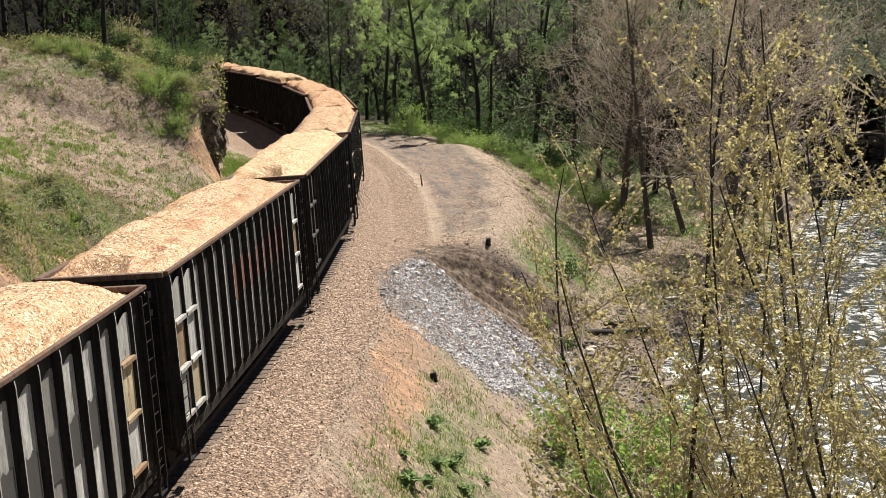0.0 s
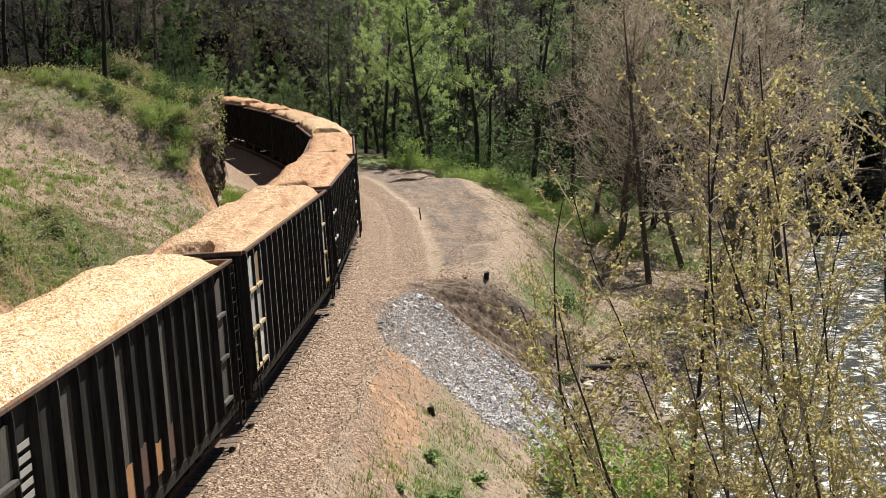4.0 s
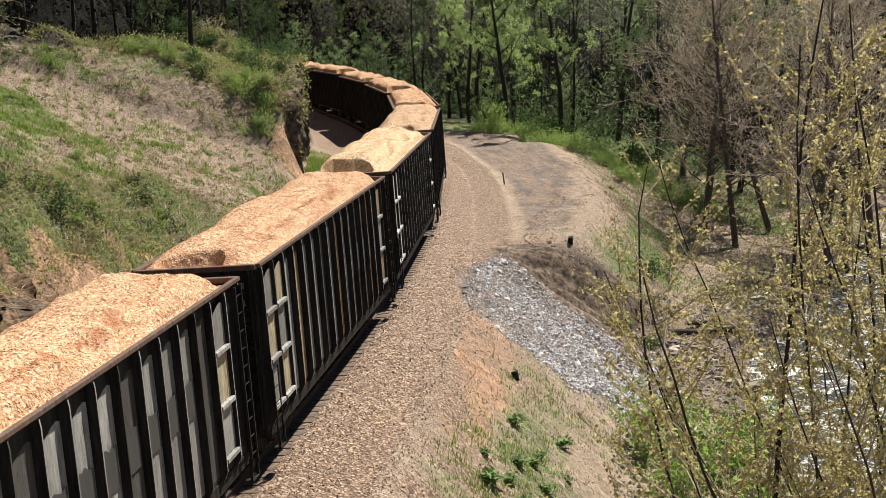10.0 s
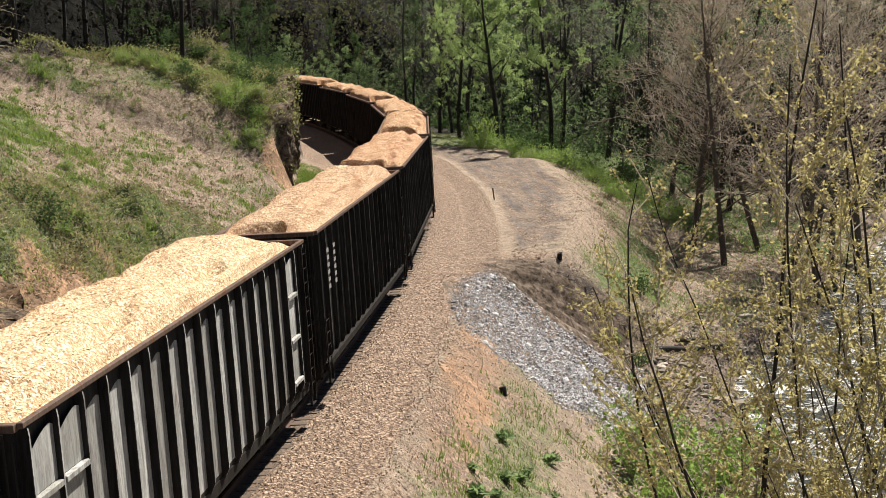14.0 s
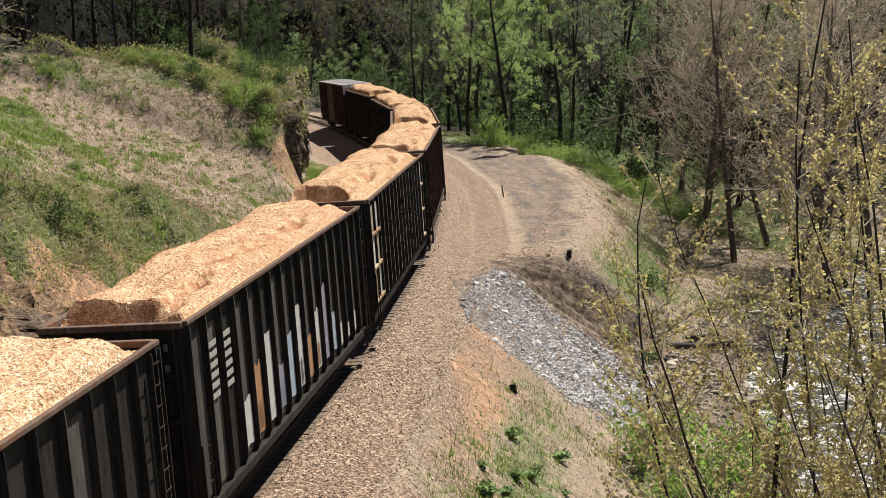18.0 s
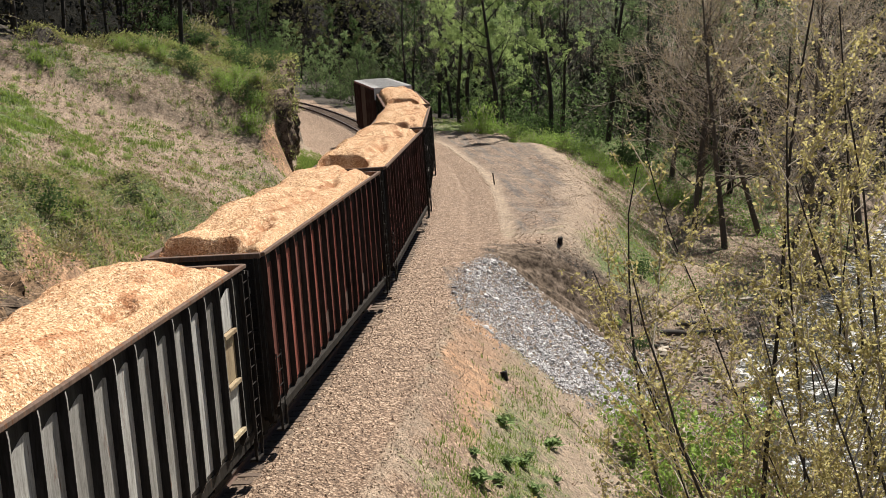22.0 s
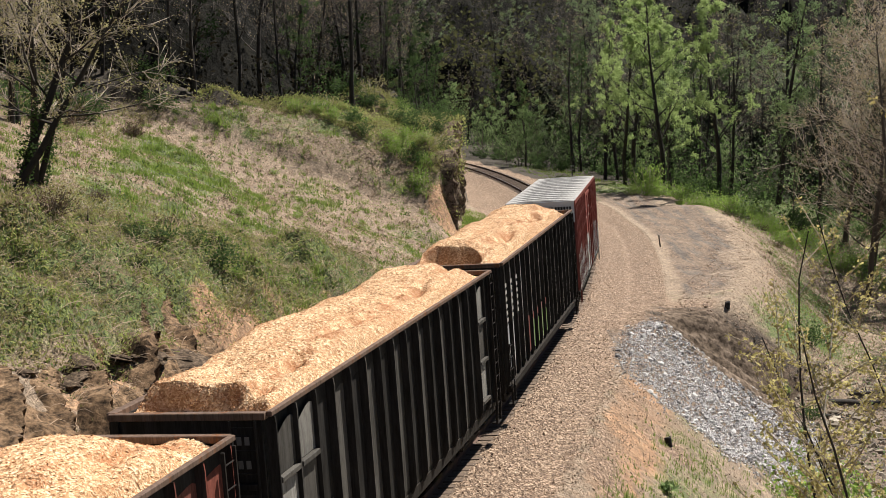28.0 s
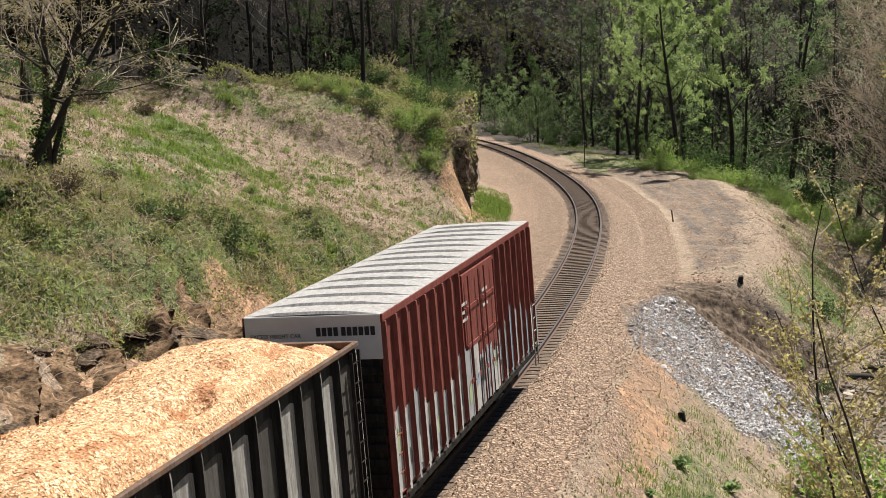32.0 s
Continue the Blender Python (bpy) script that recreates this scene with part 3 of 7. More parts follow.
def build_ground():
    gx, gy = spread(-34, 44, 0.4, 1800), spread(14, 130, 0.42, 1800)
    X, Y = np.meshgrid(gx, gy)
    x, y = X.ravel(), Y.ravel()
    z, s, o = height(x, y)
    nx, ny = len(gx), len(gy)
    i = (np.arange(ny - 1)[:, None] * nx + np.arange(nx - 1)[None, :]).ravel()
    me = bpy.data.meshes.new("ground")
    me.from_pydata(np.stack([x, y, z], 1).tolist(), [], np.stack([i, i + 1, i + 1 + nx, i + nx], 1).tolist())
    me.polygons.foreach_set("use_smooth", np.ones(len(i), bool))
    e, u = bench(s), -o
    ragged = 0.5 * vnoise(s * 0.5, o, 1.3, 43)
    gravel = np.where(o > 0, 1 - lift(o, e - 0.7, e + 0.3), 1 - lift(u, 3.9 + 1.8 * lift(s, 10, 24), 5.0 + 2.4 * lift(s, 10, 24)))
    worn = lift(s, 1, 10)
    gravel = np.where((o > e) & (s < -4), np.maximum(gravel, (0.33 + 0.8 * vnoise(x, y, 1.6, 45)) * (1 - lift(o, e + 2.2, e + 4.5))), gravel)
    path = np.exp(-((o - trail(s)) / 0.55) ** 4) * lift(s, -3, 6) * (1 - lift(s, 70, 80)) * 0.95
    path = np.maximum(path, np.exp(-((o - trail(s) - 2.1) / 0.3) ** 2) * lift(s, 10, 20) * (1 - lift(s, 55, 65)) * 0.55)
    road = worn * lift(o, 5.2, 6.2) * (1 - lift(o, e - 2.2 + 3 * ragged, e + 0.6 + 3 * ragged)) * (0.85 + 0.5 * vnoise(x, y, 2.2, 44)) * (1 - lift(s, 62, 72))
    gravel = np.where(o > 0, gravel * (1 - worn * lift(o, 4.6 - lift(s, 55, 65), 5.4 - lift(s, 55, 65))), gravel)
    dry = worn * lift(o, e - 1.9 + 2 * ragged, e + 0.3 + 2 * ragged) * (1 - lift(o, e + 1.2, e + 3.2)) * (0.75 + 0.7 * vnoise(x, y, 2.0, 47)) * (1 - lift(s, 56, 68))
    foot = np.interp(s, [-60, -20, 0, 20, 28, 31, 45, 55], [5.3, 5.6, 6.2, 6.6, 6.9, 7.9, 7.7, 6.4])
    soil = np.where(o > 0, lift(o, e - 0.5, e + 0.5) * (1 - lift(o, e + 1.0, e + 3.0)) * (0.62 + 0.6 * vnoise(x, y, 2.5, 21)) * (1 - lift(s, -9, -5)) * (1 - 0.55 * lift(-s, 22, 26)), 0)
    soil = np.maximum(soil, np.exp(-((s - 29.6) / 1.7) ** 2 - ((u - 8.0 + 0.2 * (s - 29.6)) / 1.5) ** 2) * 1.9)
    soil = np.maximum(soil, np.exp(-((s + 19) / 1.5) ** 2 - ((u - 8.2) / 1.2) ** 2) * 1.2)
    patch = 0.45 * vnoise(x, y, 9, 11) + 0.6 * vnoise(x, y, 3.5, 12) + 0.65 * vnoise(x, y, 1.3, 13)
    grass = np.where(o > 0, 0.22 + patch * 0.4 + 0.85 * lush(s, o), 0.12 + 0.62 * verdure(s, u) + patch * 0.62)
    grass = np.where((o < 0) & (s > 29) & (u > 9), grass + 0.3, grass)
    grass = np.where(o > 0, grass + 0.36 * lift(s, 58, 66) * lift(o, 4.2, 5.2), grass)
    grass = np.where(o > 0, grass + 0.3 * lift(s, 40, 50) * lift(o, e + 1.0, e + 3), grass)
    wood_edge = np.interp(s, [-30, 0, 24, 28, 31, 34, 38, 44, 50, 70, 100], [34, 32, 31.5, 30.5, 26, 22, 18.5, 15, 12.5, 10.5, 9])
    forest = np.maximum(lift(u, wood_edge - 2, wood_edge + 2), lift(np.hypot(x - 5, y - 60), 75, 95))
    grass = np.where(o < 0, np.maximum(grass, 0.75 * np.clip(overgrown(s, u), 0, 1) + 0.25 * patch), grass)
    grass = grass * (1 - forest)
    rock = lift(u, foot - 0.2, foot + 0.5) * (1 - lift(u, foot + 2.0, foot + 3.6)) * lift(s, 31, 35)
    earth = lift(u, foot - 0.4, foot + 0.4) * (1 - lift(u, foot + 2.6, foot + 4.2)) * (1 - lift(s, -10, -2))
    soil = np.maximum(soil, earth * (0.5 + 0.8 * vnoise(x, y, 1.1, 49)))
    # Dark streaks: washed rills and tree shadow painted as one mask.
    rill_shade = vnoise(o * 0.22, (s - 0.3 * o) * 1.6, 1.0, 61)
    gully = np.exp(-((s - (1.5 + (o - 4) * 0.16)) / 2.3) ** 2) * lift(o, 3.6, 4.8) * (1 - lift(o, 12, 14)) * (0.7 + 1.7 * rill_shade)
    under = in_chute(s, o)
    road = np.where(under, 1.0, road)
    gravel = np.where(under, 0.0, gravel)
    soil = np.where(under, 0.0, soil)
    rock = np.maximum(rock, np.where(o > 0, gully, 0))
    rock = np.maximum(rock, 0.56 * (1 - lift(abs(o), 1.3, 1.6)))
    bank = o - shore(s)
    rock = np.maximum(rock, np.where(o > 6, lift(bank, -6, -2) * (1 - lift(bank, 60, 70)), 0) * 0.5)
    path, dry = np.where(o > 0, path, 0), np.where((o > 0) & ~under, dry, 0)
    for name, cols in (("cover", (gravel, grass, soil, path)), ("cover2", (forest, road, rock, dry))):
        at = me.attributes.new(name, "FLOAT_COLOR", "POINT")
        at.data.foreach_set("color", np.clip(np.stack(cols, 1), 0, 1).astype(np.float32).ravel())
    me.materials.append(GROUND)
    return tagged(new("ground", me), "earth, gravel and grass of a wooded river valley", "ground", kind="structure")


build_ground()


def ground_z(x, y):
    return float(height([x], [y])[0][0])


def water_material():
    m, nt, b = mat("river_water", 0.12)
    P = coords(nt)
    n1, n2 = noise_tex(nt, 1.6, 5, 0.65, P, 0.8), noise_tex(nt, 0.5, 4, 0.6, P)
    foam = noise_tex(nt, 0.9, 7, 0.75, P, 1.5)
    c = mix(nt, n2.outputs[0], (0.035, 0.038, 0.033), (0.08, 0.082, 0.07))
    c = mix(nt, ramp(nt, foam.outputs[0], [(0.50, (0, 0, 0)), (0.60, (1, 1, 1))]), c, (0.82, 0.82, 0.79))
    nt.links.new(c, b.inputs["Base Color"])
    nt.links.new(ramp(nt, foam.outputs[0], [(0.58, (0.07, 0.07, 0.07)), (0.68, (0.5, 0.5, 0.5))]), b.inputs["Roughness"])
    bump(nt, b, n1.outputs[0], 0.5, 0.2)
    return m


def build_water():
    vs, fs = [], []
    ss = np.arange(-120, 130, 2.0)
    for s in ss:
        for k in range(13):
            o = shore(s) - 4 + k * 4.0
            x, y = plan(s, o)
            vs.append((x, y, WATER_Z + 0.04 * math.sin(s * 1.3 + k * 2.1)))
    for a in range(len(ss) - 1):
        for k in range(12):
            i = a * 13 + k
            fs.append((i, i + 1, i + 14, i + 13))
    me = bpy.data.meshes.new("river_water")
    me.from_pydata(vs, [], fs)
    me.polygons.foreach_set("use_smooth", np.ones(len(fs), bool))
    me.materials.append(water_material())
    tagged(new("river_water", me), "shallow rippling river with broken white water", "river", kind="structure")


build_water()


# ---- helpers for parts ----
def mesh_of(name, vs, fs, material, smooth=False):
    me = bpy.data.meshes.new(name)
    me.from_pydata([tuple(v) for v in vs], [], fs)
    if smooth:
        me.polygons.foreach_set("use_smooth", np.ones(len(fs), bool))
    if material:
        me.materials.append(material)
    return me


def box_data(blocks):
    """blocks: (x0, x1, y0, y1, z0, z1), edges lightly chamfered in profile."""
    vs, fs = [], []
    for x0, x1, y0, y1, z0, z1 in blocks:
        n = len(vs)
        c = min(0.012, (x1 - x0) * 0.2, (y1 - y0) * 0.2, (z1 - z0) * 0.2)
        for z, k in ((z0, c), (z0 + c, 0), (z1 - c, 0), (z1, c)):
            vs += [(x0 + k, y0 + k, z), (x1 - k, y0 + k, z), (x1 - k, y1 - k, z), (x0 + k, y1 - k, z)]
        fs.append((n + 3, n + 2, n + 1, n))
        for r in range(3):
            for k in range(4):
                a, b = n + 4 * r + k, n + 4 * r + (k + 1) % 4
                fs.append((a, b, b + 4, a + 4))
        fs.append((n + 12, n + 13, n + 14, n + 15))
    return vs, fs


def tube_data(p, q, r, sides=6):
    p, q = Vector(p), Vector(q)
    m = (q - p).to_track_quat("Z", "Y").to_matrix()
    vs, fs = [], []
    for c in (p, q):
        for k in range(sides):
            a = 2 * math.pi * k / sides
            vs.append(c + m @ Vector((r * math.cos(a), r * math.sin(a), 0)))
    for k in range(sides):
        b = (k + 1) % sides
        fs.append((k, b, b + sides, k + sides))
    fs += [tuple(range(sides - 1, -1, -1)), tuple(range(sides, 2 * sides))]
    return vs, fs


def merged(*datas):
    vs, fs = [], []
    for v, f in datas:
        n = len(vs)
        vs += list(v)
        fs += [tuple(i + n for i in face) for face in f]
    return vs, fs


def part(name, me, parent, at=None, material=None, label=""):
    """One mesh object under a thing or a part; material overrides the shared mesh's own."""
    ob = new(name, me)
    ob.parent = parent
    if at is not None:
        ob.matrix_basis = at
    if material is not None:
        ob.material_slots[0].link = "OBJECT"
        ob.material_slots[0].material = material
    return tagged(ob, label)


# ---- wood-chip gondolas ----
HALF, WALL, TOP, SILL = 8.45, 1.36, 4.74, 0.82
BAYS = 17
PITCH = 18.385


def rib_data(z0, z1, depth=0.115, w=0.13, lip=0.05):
    """A pressed stiffener: broad at its root, a narrow lip outside."""
    y0 = -WALL
    prof = [(-w / 2, 0), (-lip / 2, -depth), (lip / 2, -depth), (w / 2, 0)]
    vs, fs = [], []
    for z, k in ((z0, 0.35), (z0 + 0.22, 1.0), (z1 - 0.12, 1.0), (z1, 0.9)):
        vs += [(x, y0 + y * k, z) for x, y in prof]
    for r in range(3):
        for k in range(3):
            a = 4 * r + k
            fs.append((a, a + 1, a + 5, a + 4))
    fs.append((0, 3, 2, 1))
    fs.append((12, 13, 14, 15))
    return vs, fs


def rib_mesh(z0, z1, depth, w, lip, web, edge):
    me = mesh_of("rib", *rib_data(z0, z1, depth, w, lip), web)
    me.materials.append(edge)
    me.polygons.foreach_set("material_index", np.array([0, 1, 0] * 3 + [0, 0], np.int32))
    return me


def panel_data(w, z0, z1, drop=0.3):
    """A side sheet, slightly bellied, its top cut to a curve that falls towards one rib; the black wall left above it
    stands for the top rail's shadow.
    """
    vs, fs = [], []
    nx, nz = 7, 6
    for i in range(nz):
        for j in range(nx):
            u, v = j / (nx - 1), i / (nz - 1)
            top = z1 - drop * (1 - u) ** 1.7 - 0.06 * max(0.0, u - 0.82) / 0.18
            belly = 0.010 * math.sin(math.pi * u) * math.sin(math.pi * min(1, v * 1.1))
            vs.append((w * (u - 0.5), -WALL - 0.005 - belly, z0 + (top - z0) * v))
    for i in range(nz - 1):
        for j in range(nx - 1):
            a = i * nx + j
            fs.append((a, a + 1, a + nx + 1, a + nx))
    return vs, fs


def chips_mesh(seed, steep, tall, scar, deep, wide, run):
    """A heaped load of chips: crowned down the middle; steep is the run of its near slope, scar the depth of the gouges along its shoulder; a bowl is dug into the near end, deep and half as wide as told, its wall falling over run."""
    rng = np.random.RandomState(seed)
    nx, ny = 230, 41
    X, Y = np.meshgrid(np.linspace(-HALF + 0.1, HALF - 0.1, nx), np.linspace(-WALL + 0.03, WALL - 0.03, ny), indexing="ij")
    rise = tall + 0.36 * vnoise(X + seed * 31, Y * 0.4, 3.2, seed)
    crown = 1 - np.abs((Y - 0.10) / (WALL + 0.14)) ** 4.2
    slope = lift(X, -HALF + 0.1 - 0.5 * steep, -HALF + 0.1 + steep)
    from_bowl = np.hypot((X + HALF - 0.1) / deep, np.clip(np.abs(Y - 0.3) - 0.3 * wide, 0, 9) / (0.7 * wide)) + 0.22 * vnoise(X, Y, 0.8, seed + 3) + 0.12 * vnoise(X, Y, 0.35, seed + 4)
    face = np.minimum(slope, 0.04 + 0.96 * lift(from_bowl, 1 - 0.5 * run, 1 + 0.5 * run))
    back = 1 - 0.85 * lift(X, HALF - (1.9 if seed % 2 else 1.3), HALF - 0.15)
    Z = TOP - 0.16 + rise * crown * np.minimum(face, back)
    Z = Z - 0.12 * (1 - face)
    gouge = np.exp(-((Y + 0.72 + 0.12 * np.sin(X * 0.7 + seed)) / 0.2) ** 2) * np.clip(vnoise(X, Y, 0.9, seed + 8) + 0.22, 0, 1)
    Z = Z - scar * gouge * face
    edge = np.minimum(lift(WALL - np.abs(Y), 0.0, 0.2), 1)
    Z = (TOP - 0.07) * (1 - edge) + Z * edge
    Z = Z + 0.16 * edge * vnoise(X + seed, Y, 0.7, seed + 1) + 0.05 * vnoise(X, Y + seed, 0.28, seed + 2) + rng.uniform(-0.012, 0.012, X.shape)
    i = (np.arange(nx - 1)[:, None] * ny + np.arange(ny - 1)[None, :]).ravel()
    faces = np.stack([i, i + ny, i + ny + 1, i + 1], 1)
    verts = np.stack([X.ravel(), Y.ravel(), Z.ravel()], 1)
    # loose flakes lying every way over the heap
    n = 20000
    area = np.linalg.norm(np.cross(verts[faces[:, 1]] - verts[faces[:, 0]], verts[faces[:, 3]] - verts[faces[:, 0]]), axis=1)
    k = faces[rng.choice(len(faces), n, p=area / area.sum())]
    p, q = rng.rand(n, 1), rng.rand(n, 1)
    a, b, c, d = (verts[k[:, w]] for w in range(4))
    at = (a * (1 - p) + b * p) * (1 - q) + (d * (1 - p) + c * p) * q
    up = np.cross(b - a, d - a)
    up = up / np.linalg.norm(up, axis=1)[:, None] + rng.normal(0, 0.2, (n, 3))
    up /= np.linalg.norm(up, axis=1)[:, None]
    e = np.cross(up, rng.normal(0, 1, (n, 3)))
    e /= np.linalg.norm(e, axis=1)[:, None]
    f = np.cross(up, e)
    ln = rng.uniform(0.018, 0.046, (n, 1))
    wd = ln * rng.uniform(0.3, 0.55, (n, 1))
    at = at + up * rng.uniform(0.003, 0.011, (n, 1))
    flakes = np.stack([at - e * ln, at - f * wd, at + e * ln, at + f * wd], 1).reshape(-1, 3)
    faces = np.concatenate([faces, np.arange(4 * n).reshape(n, 4) + len(verts)])
    verts = np.concatenate([verts, flakes])
    me = bpy.data.meshes.new("wood_chips")
    me.from_pydata(verts.tolist(), [], faces.tolist())
    me.materials.append(CHIPS)
    return me


def pattern_bars(widths, h, gap, depth=0.006):
    out, z = [], 0.0
    for w in widths:
        out.append((-w / 2, w / 2, -WALL - 0.05 - depth, -WALL - 0.05, z, z + h))
        z -= h + gap
    return box_data(out)


GON = {}


def gondola_meshes():
    bw = (2 * HALF - 0.3) / BAYS
    GON["bay"] = bw
    for kind, sill in (("rounded", 1.05), ("straight", 1.05)):
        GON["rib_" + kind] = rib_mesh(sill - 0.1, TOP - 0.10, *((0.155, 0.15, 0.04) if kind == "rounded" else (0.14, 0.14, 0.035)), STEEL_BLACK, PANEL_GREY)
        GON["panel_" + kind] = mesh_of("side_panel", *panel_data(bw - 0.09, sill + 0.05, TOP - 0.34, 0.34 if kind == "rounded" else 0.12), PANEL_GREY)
    h3 = (TOP - 0.15 - 1.3) / 3
    GON["pocket_top"] = mesh_of("pocket_panel", *panel_data(bw - 0.10, 0, h3 - 0.20, 0.3), PANEL_GREY)
    GON["pocket"] = mesh_of("pocket_panel", *panel_data(bw - 0.10, 0, h3 - 0.13, 0.05), PANEL_GREY)
    GON["pocket_h"] = h3
    bar = box_data([(-bw / 2 + 0.06, bw / 2 - 0.06, -WALL - 0.10, -WALL + 0.01, 0, 0.10)])
    GON["step"] = mesh_of("pocket_step", *bar, PANEL_LIGHT)
    GON["wall"] = mesh_of("side_wall", *box_data([(-HALF, HALF, -WALL, -WALL + 0.06, SILL + 0.1, TOP - 0.08)]), STEEL_BLACK)
    GON["wall_far"] = mesh_of("side_wall", *box_data([(-HALF, HALF, WALL - 0.06, WALL, SILL + 0.1, TOP - 0.08)]), STEEL_BLACK)
    GON["chord"] = mesh_of("top_rail", *box_data([(-HALF, HALF, -WALL - 0.15, -WALL - 0.05, TOP - 0.07, TOP + 0.02)]), CHORD)
    GON["chord_far"] = mesh_of("top_rail", *box_data([(-HALF, HALF, WALL - 0.05, WALL + 0.115, TOP - 0.10, TOP + 0.02)]), CHORD)
    GON["chord_end"] = mesh_of("end_rail", *box_data([(-0.09, 0.07, -WALL - 0.05, WALL + 0.05, TOP - 0.11, TOP + 0.012)]), CHORD)
    GON["end"] = mesh_of("end_wall", *box_data([(-0.03, 0.03, -WALL, WALL, SILL, TOP - 0.09)]), STEEL_BLACK)
    GON["end_rib"] = mesh_of("end_rib", *box_data([(-0.10, -0.03, -WALL + 0.14, WALL - 0.14, 0, 0.11)]), STEEL_BLACK)
    GON["end_post"] = mesh_of("corner_post", *box_data([(-0.09, -0.03, -0.06, 0.06, SILL, TOP - 0.1)]), STEEL_BLACK)
    GON["floor"] = mesh_of("floor", *box_data([(-HALF + 0.05, HALF - 0.05, -WALL + 0.02, WALL - 0.02, SILL + 0.1, SILL + 0.2)]), UNDER)
    GON["sill_straight"] = mesh_of("side_sill", *box_data([(-HALF + 0.2, HALF - 0.2, -WALL - 0.13, -WALL + 0.02, 0.80, 1.0)]), UNDER)
    GON["sill_rounded"] = mesh_of("side_sill", *box_data([(-HALF + 0.1, HALF - 0.1, -WALL - 0.02, -WALL + 0.1, 0.72, 1.0)]), UNDER)
    GON["centre_sill"] = mesh_of("centre_sill", *box_data([(-HALF - 0.1, HALF + 0.1, -0.22, 0.22, 0.68, 1.1)]), UNDER)
    coup = merged(box_data([(-0.62, 0.0, -0.12, 0.12, 0.72, 0.98), (-0.80, -0.55, -0.18, 0.16, 0.68, 1.02)]))
    GON["coupler"] = mesh_of("coupler", *coup, UNDER)
    rungs = [tube_data((0, -WALL - 0.19, z), (0.42, -WALL - 0.19, z), 0.013) for z in np.arange(1.0, 4.6, 0.38)]
    GON["ladder"] = mesh_of("ladder", *merged(box_data([(-0.02, 0.02, -WALL - 0.22, -WALL - 0.16, 0.7, TOP - 0.1), (0.40, 0.44, -WALL - 0.22, -WALL - 0.16, 0.7, TOP - 0.1)]), *rungs), STEEL_BLACK)
    er = [tube_data((0, y, z), (0, y + 0.42, z), 0.013) for y in (-1.25,) for z in np.arange(1.1, 4.6, 0.38)]
    GON["end_ladder"] = mesh_of("end_ladder", *merged(*er, *[tube_data((0, y, 1.0), (0, y, TOP - 0.1), 0.02) for y in (-1.26, -0.82)]), STEEL_BLACK)
    gr = [tube_data((0, -WALL - 0.17, z), (0.46, -WALL - 0.17, z), 0.013) for z in (1.15, 1.5, 1.85, 2.2)]
    GON["grab"] = mesh_of("grab_iron", *merged(*gr, tube_data((0, -WALL - 0.17, 0.6), (0, -WALL - 0.17, 2.3), 0.018), tube_data((0.46, -WALL - 0.17, 0.6), (0.46, -WALL - 0.17, 2.3), 0.018)), STEEL_BLACK)
    GON["step_iron"] = mesh_of("sill_step", *box_data([(0, 0.5, -WALL - 0.2, -WALL - 0.02, 0.42, 0.47), (0, 0.04, -WALL - 0.2, -WALL - 0.14, 0.42, 0.95), (0.46, 0.5, -WALL - 0.2, -WALL - 0.14, 0.42, 0.95)]), STEEL_BLACK)
    frame_side = box_data([(-1.25, 1.25, 0.96, 1.08, 0.55, 0.70), (-0.95, 0.95, 0.94, 1.1, 0.28, 0.40), (-0.35, 0.35, 0.94, 1.12, 0.36, 0.62), (-1.1, -0.75, 0.95, 1.09, 0.35, 0.65), (0.75, 1.1, 0.95, 1.09, 0.35, 0.65)])
    frame_r = ([(x, -y, z) for x, y, z in frame_side[0]], [f[::-1] for f in frame_side[1]])
    GON["truck"] = mesh_of("truck", *merged(frame_side, frame_r, box_data([(-0.25, 0.25, -1.0, 1.0, 0.45, 0.68)])), UNDER)
    wheels = merged(*[tube_data((0, y - 0.06, 0.42), (0, y + 0.06, 0.42), 0.42, 20) for y in (-0.75, 0.75)], *[tube_data((0, y - 0.09, 0.42), (0, y - 0.06, 0.42), 0.45, 20) for y in (0.70,)], tube_data((0, -0.95, 0.42), (0, 0.95, 0.42), 0.08, 10))
    GON["wheelset"] = mesh_of("wheelset", *wheels, UNDER)
    GON["marks"] = mesh_of("lettering_bar", *pattern_bars([0.5], 0.12, 0.09), None)
    GON["marks"].materials.append(plain("chalky_white_lettering", (0.34, 0.33, 0.31), 0.7))
    chalk = plain("dull_stencil_paint", (0.17, 0.165, 0.155), 0.8)
    for z, k in ((4.22, 4), (3.82, 5)):
        GON[f"end_marks{k}"] = mesh_of("end_lettering", *box_data([(-0.108, -0.101, y, y + 0.085, z, z + 0.14) for y in [-1.12 + 0.14 * q for q in range(k)]]), chalk)
    for v in range(5):
        GON[f"chips{v}"] = chips_mesh(v + 3, *((2.2, 0.50, 0.1, 1.3, 0.75, 0.9), (2.0, 0.56, 0.14, 1.6, 0.85, 0.8), (1.9, 0.64, 0.5, 1.1, 1.1, 0.6), (2.0, 0.60, 0.25, 0.95, 0.9, 0.7), (0.8, 0.60, 0.55, 0.85, 1.55, 0.4))[v])


gondola_meshes()


def running_gear(car):
    for x in (-6.3, 6.3):
        t = part("truck", GON["truck"], car, pose(x, 0, 0))
        for w in (-0.88, 0.88):
            part("wheelset", GON["wheelset"], t, pose(w, 0, 0))
    part("centre_sill", GON["centre_sill"], car)
    part("coupler", GON["coupler"], car, pose(-HALF, 0, 0))
    part("coupler", GON["coupler"], car, pose(HALF, 0, 0, 0, 0, 180))


